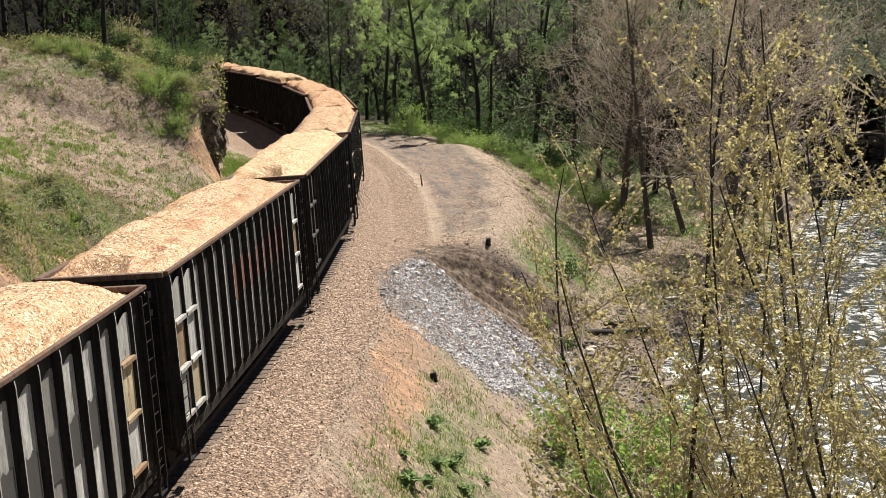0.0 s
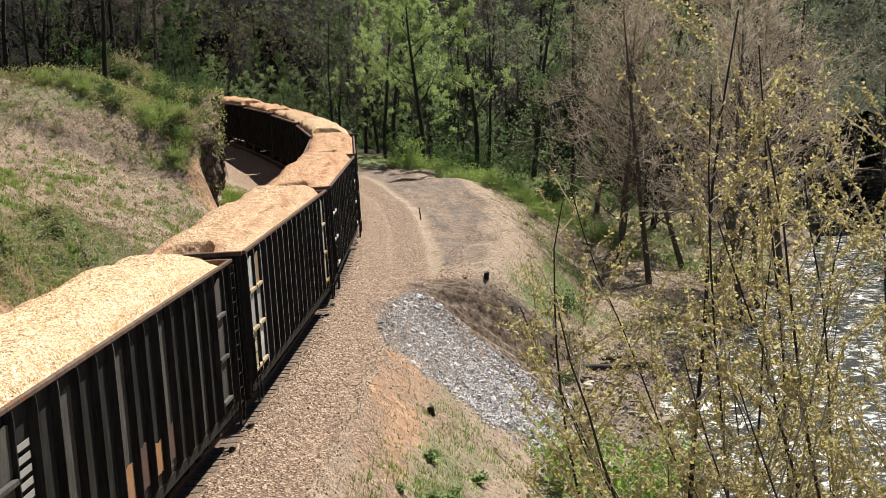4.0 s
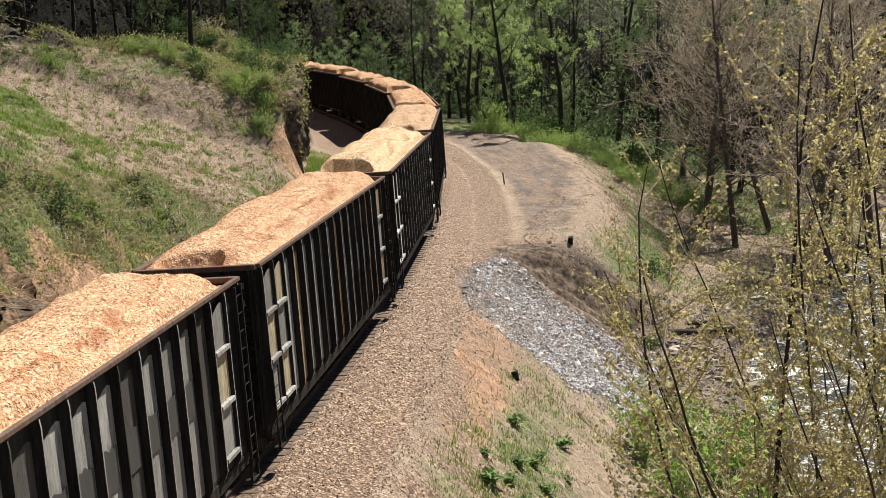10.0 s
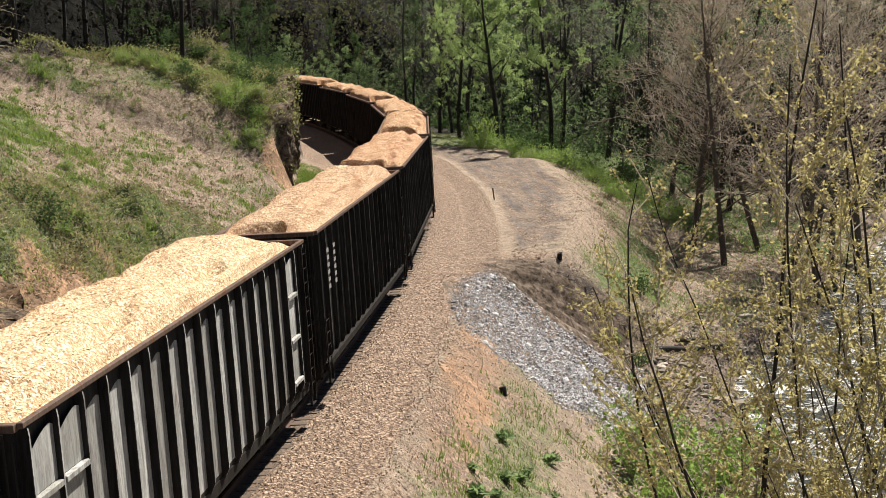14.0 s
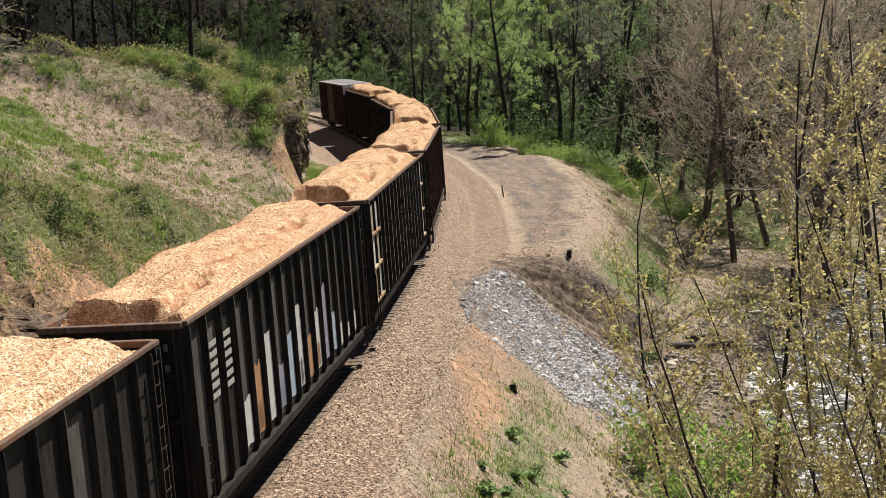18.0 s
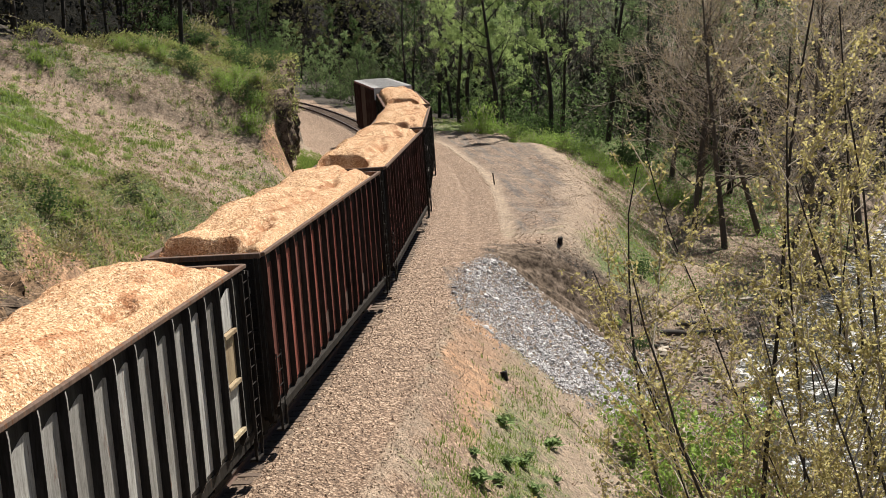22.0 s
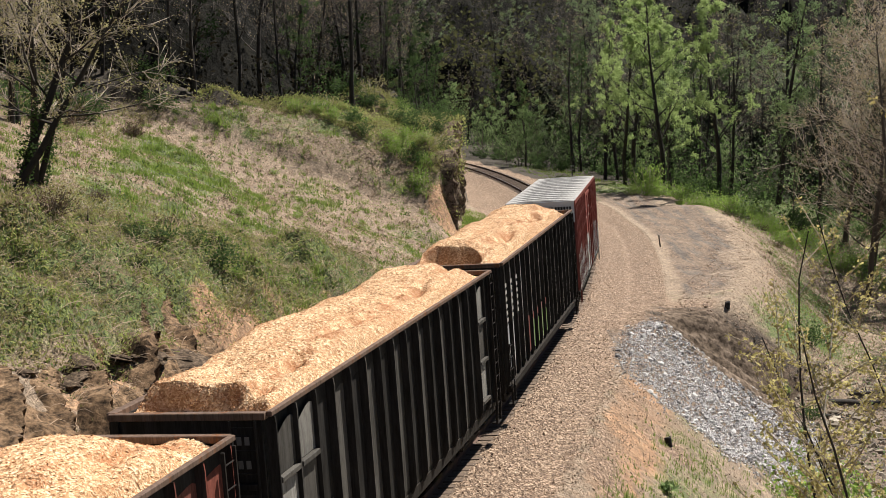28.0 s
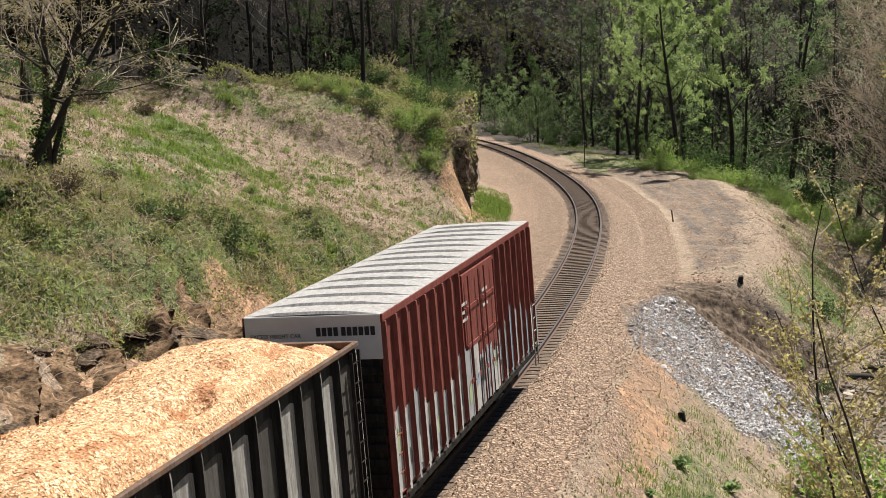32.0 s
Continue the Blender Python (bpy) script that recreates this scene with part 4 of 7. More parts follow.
def wavy_data(w, z0, z1, seed, rough=0.16):
    """A sprayed or rolled patch of paint with an uneven outline, a few millimetres proud of the sheet."""
    rg = random.Random(seed)
    xs = [-w / 2 + w * k / 6 for k in range(7)]
    top = [(x + rg.uniform(-0.02, 0.02), -WALL - 0.040, z1 + rg.uniform(-rough, rough)) for x in xs]
    low = [(x, -WALL - 0.040, z0 + rg.uniform(-rough, rough) * 0.4) for x in xs]
    return low + top, [(k, k + 1, k + 8, k + 7) for k in range(6)]


SPRAY = {k: plain(k + "_spray_paint", c, 0.6, 0.3, 4.0) for k, c in dict(rust=(0.20, 0.075, 0.05), grey=(0.34, 0.35, 0.36), pale_green=(0.36, 0.44, 0.26), white=(0.48, 0.48, 0.465), sky=(0.29, 0.36, 0.43), violet=(0.24, 0.225, 0.29), orange=(0.36, 0.19, 0.09), dark=(0.025, 0.025, 0.03), patch=(0.055, 0.052, 0.05), maroon=(0.10, 0.055, 0.042), yellow=(0.6, 0.38, 0.03), silver=(0.36, 0.37, 0.385), leaf=(0.14, 0.25, 0.07), oxide=(0.17, 0.045, 0.035)).items()}


PALE_CHIPS, TAN_CHIPS, RED_CHIPS, GOLD_CHIPS = (CHIPS_PALE, "fresh pale"), (CHIPS, "tan"), (CHIPS_RED, "ruddy"), (CHIPS_GOLD, "golden")
LOADS = [PALE_CHIPS, TAN_CHIPS, TAN_CHIPS, PALE_CHIPS, TAN_CHIPS, RED_CHIPS, RED_CHIPS, PALE_CHIPS, TAN_CHIPS, RED_CHIPS, GOLD_CHIPS, GOLD_CHIPS, GOLD_CHIPS, GOLD_CHIPS, GOLD_CHIPS]
HEAPS = [0, 1, 0, 1, 3, 3, 3, 2, 3, 4, 2, 4, 2, 4, 2]
CARS = []


def gondola(label, panels, ends, chips, kind="rounded", body=None, marks=False, daubs=()):
    """panels: a paint for each bay, in turn; ends: the paint of the pockets at the ends; marks: the bays that carry lettering."""
    car = tagged(new("gondola_car"), label, "freight car", "gondola cars of the train")
    running_gear(car)
    bw = GON["bay"]
    # Walls are black so that shade shows painted above and between the panels.
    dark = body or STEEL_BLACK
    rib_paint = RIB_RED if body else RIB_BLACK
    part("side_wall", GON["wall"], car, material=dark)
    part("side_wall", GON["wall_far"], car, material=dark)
    part("floor", GON["floor"], car)
    part("side_sill", GON["sill_" + kind], car)
    part("top_rail", GON["chord"], car, label="rust-worn top rail")
    part("top_rail", GON["chord_far"], car)
    for x, r in ((-HALF, 0), (HALF, 180)):
        part("end_rail", GON["chord_end"], car, pose(x, 0, 0, 0, 0, r))
        w = part("end_wall", GON["end"], car, pose(x, 0, 0, 0, 0, r), dark)
        for z in (1.5, 2.15, 2.8, 3.45):
            part("end_rib", GON["end_rib"], w, pose(0, 0, z))
        for y in (-WALL + 0.07, WALL - 0.07):
            part("corner_post", GON["end_post"], w, pose(0, y, 0))
        if r == 0:
            for q in (4, 5):
                part("end_lettering", GON[f"end_marks{q}"], w)
            part("end_ladder", GON["end_ladder"], w, pose(-0.16, 0, 0))
    # Near lips take the panel paint; webs and far lips carry painted shade.
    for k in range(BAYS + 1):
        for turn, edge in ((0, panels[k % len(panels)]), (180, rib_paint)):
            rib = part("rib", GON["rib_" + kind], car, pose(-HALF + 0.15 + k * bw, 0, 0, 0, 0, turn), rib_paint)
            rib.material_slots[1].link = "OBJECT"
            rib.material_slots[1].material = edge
    for k in range(BAYS):
        x = -HALF + 0.15 + (k + 0.5) * bw
        if kind == "rounded" and k in (0, 1, BAYS - 2):
            for j in range(3):
                z = 1.3 + j * GON["pocket_h"]
                part("pocket_panel", GON["pocket_top" if j == 2 else "pocket"], car, pose(x, -0.07, z + 0.11), ends[(k + j) % len(ends)])
                part("pocket_step", GON["step"], car, pose(x, -0.07, z), ends[0])
        elif k < BAYS - 1 or kind == "straight":
            part("side_panel", GON["panel_" + kind], car, pose(x, 0, 0), panels[k % len(panels)])
    part("ladder", GON["ladder"], car, pose(HALF - 0.6, 0, 0))
    part("grab_iron", GON["grab"], car, pose(-HALF + 0.1, 0, 0))
    for x in (-HALF + 0.1, HALF - 0.65):
        part("sill_step", GON["step_iron"], car, pose(x, 0, 0))
    if marks:
        for k in (1, 2) if marks is True else marks:
            for j in range(6):
                part("lettering_bar", GON["marks"], car, pose(-HALF + 0.15 + (k + 0.5) * bw, 0, 3.9 - 0.21 * j))
    for k, z0, z1, paint, w in daubs:
        x = -HALF + 0.15 + (k + 0.5) * bw
        name = "paint_patch" if paint in ("patch", "maroon", "rust") else ("reflector" if paint == "yellow" else "graffiti_patch")
        part(name, mesh_of(name, *wavy_data((bw - 0.2) * w, z0, z1, k * 7 + int(z1 * 10), 0.02 if paint == "yellow" else 0.06), SPRAY[paint]), car, pose(x, 0, 0))
    tone, says = LOADS[len(CARS)]
    chips = HEAPS[len(CARS)]
    part("chip_load", GON[f"chips{chips}"], car, material=tone, label=f"heaped load of {says} wood chips")
    return car


def boxcar():
    car = tagged(new("boxcar"), "oxide-red boxcar with ribbed grey roof, sprayed with graffiti", "freight car")
    L, W, E, B = 7.75, 1.45, 4.96, 0.95
    for x in (-5.6, 5.6):
        t = part("truck", GON["truck"], car, pose(x, 0, 0))
        for w in (-0.88, 0.88):
            part("wheelset", GON["wheelset"], t, pose(w, 0, 0))
    part("coupler", GON["coupler"], car, pose(-L, 0, 0))
    part("coupler", GON["coupler"], car, pose(L, 0, 0, 0, 0, 180))
    part("underframe", mesh_of("underframe", *box_data([(-L, L, -0.3, 0.3, 0.7, 1.0), (-L, L, -W + 0.05, W - 0.05, 0.93, 1.1)]), UNDER), car)
    for sgn in (-1, 1):
        y0, y1 = sorted((sgn * W, sgn * (W - 0.07)))
        # The far wall has its shade in the paint; far ribs likewise.
        part("side_wall", mesh_of("side_wall", *box_data([(-L, L, y0, y1, B + 0.1, E)]), BOX_RED if sgn < 0 else BOX_SHADE), car)
        y0, y1 = sorted((sgn * (W - 0.02), sgn * (W + 0.07)))
        part("side_sill", mesh_of("side_sill", *box_data([(-L, L, y0, y1, B - 0.08, B + 0.08)]), UNDER), car)
        part("eave_rail", mesh_of("eave_rail", *box_data([(-L, L, y0, y1, E - 0.12, E + 0.04)]), BOX_RED), car)
    rib = mesh_of("rib", *rib_data(B + 0.12, E - 0.12, 0.11, 0.2, 0.09), BOX_RED)
    for k in range(21):
        x = -L + 0.1 + k * (2 * L - 0.2) / 20
        if not -1.2 < x < 2.4:
            part("rib", rib, car, pose(x, -(W - WALL), 0))
            part("rib", rib, car, pose(x, W - WALL, 0, 0, 0, 180), BOX_SHADE)
    # pair of plug doors with their locking bars
    for a, b in ((-1.15, 0.6), (0.62, 2.35)):
        door = part("door", mesh_of("door", *box_data([(a, b, -W - 0.07, -W, B + 0.2, E - 0.25)] + [(a + 0.06, b - 0.06, -W - 0.10, -W - 0.07, z, z + 0.12) for z in (1.9, 2.8, 3.75)]), BOX_RED), car)
        for x in (a + 0.3, b - 0.3):
            part("locking_bar", mesh_of("locking_bar", *tube_data((x, -W - 0.15, B + 0.2), (x, -W - 0.15, E - 0.3), 0.022), BOX_RED), door)
    # roof: sheets with standing ribs, low ridge
    n = 14
    for k in range(n):
        x0, x1 = -L + 2 * L * k / n, -L + 2 * L * (k + 1) / n
        vs, fs = [], []
        xs = [x0 + 0.005, x0 + 0.06, x0 + 0.13, x0 + 0.19, x1 - 0.005]
        for j, x in enumerate(xs):
            h = 0.055 if j in (1, 2) else 0.0
            for y in (-W - 0.06, -W * 0.5, 0, W * 0.5, W + 0.06):
                vs.append((x, y, E + 0.045 + h * (0.0 if abs(y) > W else 1.0) + 0.03 * (1 - (abs(y) / W) ** 1.5 if abs(y) < W else 0)))
        for i in range(4):
            for j in range(4):
                a = i * 5 + j
                fs.append((a, a + 5, a + 6, a + 1))
        part("roof_sheet", mesh_of("roof_sheet", vs, fs, BOX_ROOF), car)
    # ends: dark corrugated steel under a pale band with lettering
    for x, r in ((-L, 0), (L, 180)):
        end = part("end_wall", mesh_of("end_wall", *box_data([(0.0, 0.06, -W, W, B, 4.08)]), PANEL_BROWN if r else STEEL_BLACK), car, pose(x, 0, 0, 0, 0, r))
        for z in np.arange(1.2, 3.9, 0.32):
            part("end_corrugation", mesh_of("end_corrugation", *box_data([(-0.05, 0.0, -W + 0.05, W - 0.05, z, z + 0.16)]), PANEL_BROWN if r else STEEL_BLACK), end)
        part("pale_band", mesh_of("pale_band", *box_data([(-0.02, 0.06, -W - 0.02, W + 0.02, 4.08, E + 0.05)]), plain("white_band_paint", (0.66, 0.67, 0.69), 0.55, 0.12, 3.0)), end, label="pale grey band with stencilled lettering")
    ink = plain("black_stencil", (0.02, 0.02, 0.022))
    bar = mesh_of("number_bar", *box_data([(-0.028, -0.021, 0, 0.095, 4.58, 4.76)]), ink)
    for k in range(10):
        part("number_bar", bar, car, pose(-L, -1.35 + 0.125 * k + (0.04 if k > 5 else 0), 0))
    cu = bpy.data.curves.new("words", "FONT")
    cu.body, cu.size, cu.extrude = "EXCESS HEIGHT CAR", 0.118, 0.003
    ob = new("words", cu)
    dg = bpy.context.evaluated_depsgraph_get()
    me = bpy.data.meshes.new_from_object(ob.evaluated_get(dg))
    bpy.data.objects.remove(ob)
    me.materials.append(ink)
    part("stencilled_words", me, car, pose(-L - 0.026, 1.36, 4.56, 90, 0, -90))
    rgb = random.Random(12)
    for k in range(41):
        # bays and ribs in turn, sprayed over in broad patches
        x = -L + 0.1 + k * 0.5 * (2 * L - 0.2) / 20
        on_rib, on_door = k % 2 == 0, -1.2 < x < 2.4
        if on_rib and on_door:
            continue
        proud = 0.08 if on_door else 0.05 if on_rib else 0.0
        tall = 2.6 + 0.3 * math.sin(k * 0.45) + 0.15 * math.sin(k * 1.7)
        base = ("white", "grey", "white", "grey")[(k // 3) % 4] if k < 28 else ("sky", "white", "grey")[(k // 2) % 3]
        w = 0.13 if on_rib else 0.62
        part("graffiti_patch", mesh_of("graffiti_patch", *wavy_data(w, B + 0.16, tall, 60 + k, 0.1), SPRAY[base]), car, pose(x, -(W - WALL) + 0.025 - proud - (0.06 if on_rib else 0), 0))
        if not on_rib:
            for j in range(2):
                z = B + 0.3 + rgb.uniform(0, 0.7)
                part("graffiti_patch", mesh_of("graffiti_patch", *wavy_data(rgb.uniform(0.12, 0.4), z, z + rgb.uniform(0.25, 0.6), 90 + 50 * j + k, 0.12), SPRAY[rgb.choice(["dark", "grey", "sky", "pale_green", "patch", "white"])]), car, pose(x + rgb.uniform(-0.12, 0.12), -(W - WALL) + 0.019 - proud - 0.004 * j, 0))
    for k in (8, 11):
        x = -L + 0.1 + (k + 0.5) * (2 * L - 0.2) / 20
        for z in (3.95, 3.75, 3.55):
            part("stencil_bar", mesh_of("stencil_bar", *box_data([(-0.3, 0.3, -W - 0.082, -W - 0.078, z, z + 0.08)]), SPRAY["white"]), car, pose(x, 0, 0))
    lad = merged(*[tube_data((0, -W - 0.1, z), (0.45, -W - 0.1, z), 0.014) for z in (1.2, 1.6, 2.0, 2.4)], tube_data((0, -W - 0.1, 0.5), (0, -W - 0.1, 2.5), 0.02), tube_data((0.45, -W - 0.1, 0.5), (0.45, -W - 0.1, 2.5), 0.02))
    part("ladder", mesh_of("ladder", *lad, PANEL_LIGHT), car, pose(L - 0.55, 0, 0))
    part("ladder", mesh_of("ladder", *lad, BOX_RED), car, pose(-L + 0.1, 0, 0))
    return car


GREY, LIGHT, DARK, SOOT, TAN, RED, BROWN = PANEL_GREY, PANEL_LIGHT, PANEL_DARK, PANEL_BLACK, PANEL_TAN, PANEL_RED, PANEL_BROWN
SPEC = [
    ("black ribbed gondola car with grey side panels, heaped with wood chips", [GREY, GREY, LIGHT], [GREY], 0, "rounded", None, False),
    ("black ribbed gondola car with grey side panels, heaped with wood chips", [LIGHT, LIGHT, GREY], [TAN, LIGHT], 1, "rounded", None, False, [(k, 2.5, 3.3 + 0.05 * (k % 2), "patch", 0.8) for k in range(8, 14)]),
    ("black gondola car with pale rust-patched panels, heaped with wood chips", [LIGHT, LIGHT, LIGHT, GREY], [LIGHT, TAN, LIGHT], 0, "rounded", None, False, [(k, 2.75 + 0.1 * (k % 2), 3.75, "rust", 0.75) for k in range(6, 14)]),
    ("sooty black gondola car with white lettering bars and wood chips", [SOOT, DARK, SOOT], [DARK], 1, "rounded", None, True, [(k, 1.3, 2.0 + 0.1 * (k % 3), ('maroon', 'orange')[k % 2], 0.8) for k in (7, 8, 9, 10)]),
    ("black gondola car with pale panels and yellowed corner pockets", [LIGHT, GREY, LIGHT, GREY], [TAN, LIGHT, LIGHT], 0, "rounded", None, False),
    ("black gondola car with weathered grey panels, heaped with wood chips", [GREY, GREY, DARK, GREY], [GREY, TAN, GREY], 3, "rounded", None, False, [(k, 2.7, 3.4, 'patch', 0.8) for k in range(4, 14)]),
    ("black gondola car with rust-stained grey panels and wood chips", [GREY, DARK, GREY, TAN, GREY], [GREY, TAN], 1, "rounded", None, False, [(k, 2.5, 3.3, 'patch', 0.8) for k in range(9, 15)]),
    ("black gondola car with pale panels under bright fresh wood chips", [LIGHT, LIGHT, GREY], [LIGHT], 2, "rounded", None, False),
    ("black straight-silled gondola car with white lettering bars", [SOOT, DARK, SOOT, SOOT], [DARK], 3, "straight", None, True, [(12, 1.25, 1.75, 'white', 0.45), (13, 1.3, 2.1, 'white', 0.5), (14, 1.25, 1.5, 'white', 0.4), (15, 1.2, 1.4, 'yellow', 0.4), (16, 1.2, 1.6, 'white', 0.3)]),
    ("black straight-silled gondola car with graffiti along its lower side", [DARK, DARK, SOOT], [DARK], 0, "straight", None, True, [(k, 1.25, 2.3 + 0.5 * (k % 3), ('white', 'violet', 'sky', 'white', 'orange')[k % 5], 0.95) for k in range(3, 13)] + [(k, 1.3, 1.9, ('sky', 'orange', 'dark')[k % 3], 0.6) for k in range(4, 12, 2)] + [(k, 1.2, 1.6 + 0.2 * (k % 2), 'white', 0.5) for k in (13, 14, 15)]),
    ("black gondola car with beige corner pockets, heaped with wood chips", [GREY, LIGHT, GREY, GREY], [TAN, LIGHT], 2, "rounded", None, False),
    ("brown-red ribbed gondola car heaped with wood chips", [BROWN, BROWN, RED], [BROWN], 2, "straight", PANEL_BLACK, False, [(k, 1.3, 1.9, 'maroon', 0.9) for k in (6, 9, 12)] + [(16, 1.3, 1.5, 'yellow', 0.5)]),
    ("oxide-red ribbed gondola car with green graffiti, heaped with wood chips", [RED, RED, RED, BROWN], [RED], 2, "straight", PANEL_BLACK, False, [(k, 1.25, 2.2 + 0.25 * (k % 3), 'pale_green', 0.95) for k in range(5, 11)] + [(k, 2.55, 3.5, 'maroon', 0.85) for k in range(4, 13)] + [(k, 1.2, 1.35, 'yellow', 0.4) for k in (10, 12, 14, 16)] + [(14, 1.4, 2.0, 'white', 0.6)]),
    ("black gondola car with grey corner pockets, heaped with wood chips", [SOOT, DARK], [DARK, GREY], 3, "rounded", None, False),
    ("black straight-silled gondola car with white lettering bars and chips", [DARK, GREY], [DARK], 1, "straight", None, (0, 1, 2), [(0, 1.4, 2.75, 'silver', 0.9), (1, 1.5, 2.75, 'silver', 0.55), (3, 2.7, 4.15, 'silver', 0.4)] + [(k, 1.15, 1.95 + 0.12 * (k % 2), 'leaf', 0.95) for k in (5, 6, 7, 8)] + [(k, 1.2 + 0.9 * (k > 4), 2.35, 'oxide', 0.9) for k in (4, 5, 6, 7, 8)] + [(k, 1.3, 2.2, 'white', 0.12) for k in (11, 12)]),
]
for spec in SPEC:
    CARS.append(gondola(*spec))
CARS.append(boxcar())


def travelled(t):
    u = (t - 15) / 15
    return 112.905 * u + 2.639 * u * u


def car_pose(mid, half=6.3):
    a, _ = on_track(mid - half)
    b, _ = on_track(mid + half)
    m = (a + b) / 2
    return Matrix.Translation(m) @ Matrix.Rotation(math.atan2(b.y - a.y, b.x - a.x), 4, "Z") @ Matrix.Rotation(-CANT, 4, "X")


def motions():
    for i, car in enumerate(CARS):
        half = 7.75 if i == len(CARS) - 1 else HALF
        near = -141.69 + PITCH * (i - 2)
        walk(car, [(float(t), car_pose(near + half - travelled(t))) for t in range(0, 33)])


# ---- rails and ties ----
def rail(o, name):
    prof = [(-0.036, 0), (0.036, 0), (0.036, -0.035), (0.01, -0.05), (0.01, -0.14), (0.07, -0.165), (0.07, -0.175), (-0.07, -0.175), (-0.07, -0.165), (-0.01, -0.14), (-0.01, -0.05), (-0.036, -0.035)]
    vs, fs = [], []
    ss = np.arange(-110, 260, 1.0)
    for s in ss:
        for a, z in prof:
            vs.append(tuple(on_track(s, o + a, z)[0]))
    n = len(prof)
    for i in range(len(ss) - 1):
        for k in range(n):
            b = (k + 1) % n
            fs.append((i * n + k, i * n + b, i * n + b + n, i * n + k + n))
    top = plain("polished_rail_head", (0.30, 0.27, 0.25), 0.32, 0.15, 30)
    top.node_tree.nodes["Principled BSDF"].inputs["Metallic"].default_value = 0.9
    web = plain("rusty_rail_web", (0.085, 0.045, 0.03), 0.85, 0.4, 30)
    me = mesh_of(name, vs, fs, web)
    me.materials.append(top)
    idx = np.zeros(len(fs), np.int32)
    idx[0::n] = 1
    me.polygons.foreach_set("material_index", idx)
    return tagged(new(name, me), "steel rail, polished head and rusty web", "rail", "rails of the line", "structure")


rail(-0.7525, "rail_left")
rail(0.7525, "rail_right")

TIE = plain("weathered_oak_tie", (0.105, 0.072, 0.051), 0.9, 0.6, 9.0)


def ties():
    row = tagged(new("tie_row"), "weathered wooden ties bedded in ballast", "railway ties", kind="structure")
    mes = []
    rng = random.Random(4)
    for v in range(5):
        l, w = 1.28 + rng.uniform(-0.04, 0.05), 0.115
        vs, fs = box_data([(-w, w, -l, l + rng.uniform(-0.05, 0.05), -0.36, -0.160)])
        vs = [(x + rng.uniform(-0.008, 0.008), y + rng.uniform(-0.02, 0.02), z + rng.uniform(-0.008, 0.006)) for x, y, z in vs]
        mes.append(mesh_of("tie", vs, fs, TIE))
    for k in range(292):
        s = -50 + k * 0.52
        p, th = on_track(s)
        m = Matrix.Translation(p) @ Matrix.Rotation(th, 4, "Z") @ Matrix.Rotation(-CANT, 4, "X") @ pose(rng.uniform(-0.03, 0.03), rng.uniform(-0.05, 0.05), 0, 0, 0, rng.uniform(-1.2, 1.2))
        part("tie", rng.choice(mes), row, m)


ties()


# ---- trees and shrubs ----
def sweep(vs, fs, pts, r0, r1, sides):
    """A tapering limb through pts."""
    n0 = len(vs)
    for i, p in enumerate(pts):
        d = (pts[min(i + 1, len(pts) - 1)] - pts[max(i - 1, 0)]).normalized()
        a = d.orthogonal().normalized()
        b = d.cross(a)
        r = r0 + (r1 - r0) * i / (len(pts) - 1)
        for k in range(sides):
            w = 2 * math.pi * k / sides
            vs.append(p + (a * math.cos(w) + b * math.sin(w)) * r)
    for i in range(len(pts) - 1):
        for k in range(sides):
            q = (k + 1) % sides
            fs.append((n0 + i * sides + k, n0 + i * sides + q, n0 + (i + 1) * sides + q, n0 + (i + 1) * sides + k))


def spike(vs, fs, p, q, r):
    """A last twig: a three-sided point."""
    d = (q - p).normalized()
    a = d.orthogonal()
    b = d.cross(a)
    n = len(vs)
    vs += [p + a * r, p + (b * 0.87 - a * 0.5) * r, p - (b * 0.87 + a * 0.5) * r, q]
    fs += [(n, n + 1, n + 3), (n + 1, n + 2, n + 3), (n + 2, n, n + 3)]


def wander(rng, p, d, length, segs, wob, lift_=0.0):
    pts, d = [p.copy()], d.normalized()
    for _ in range(segs):
        d = (d + Vector((rng.gauss(0, wob), rng.gauss(0, wob), rng.gauss(0, wob) + lift_))).normalized()
        pts.append(pts[-1] + d * length / segs)
    return pts


def leaf_quads(rng, spots, size, droop=0.3):
    """Small folded leaves, each an island of its own."""
    vs, fs = [], []
    for p in spots:
        d = Vector((rng.gauss(0, 1), rng.gauss(0, 1), rng.gauss(-droop, 0.7))).normalized()
        side = d.orthogonal().normalized()
        side.rotate(Matrix.Rotation(rng.uniform(0, 6.28), 3, d))
        s = size * rng.uniform(0.6, 1.35)
        n = len(vs)
        fold = d.cross(side) * s * 0.18
        vs += [p, p + d * s * 0.5 + side * s * 0.36 + fold, p + d * s, p + d * s * 0.5 - side * s * 0.36 + fold]
        fs.append((n, n + 1, n + 2, n + 3))
    return vs, fs


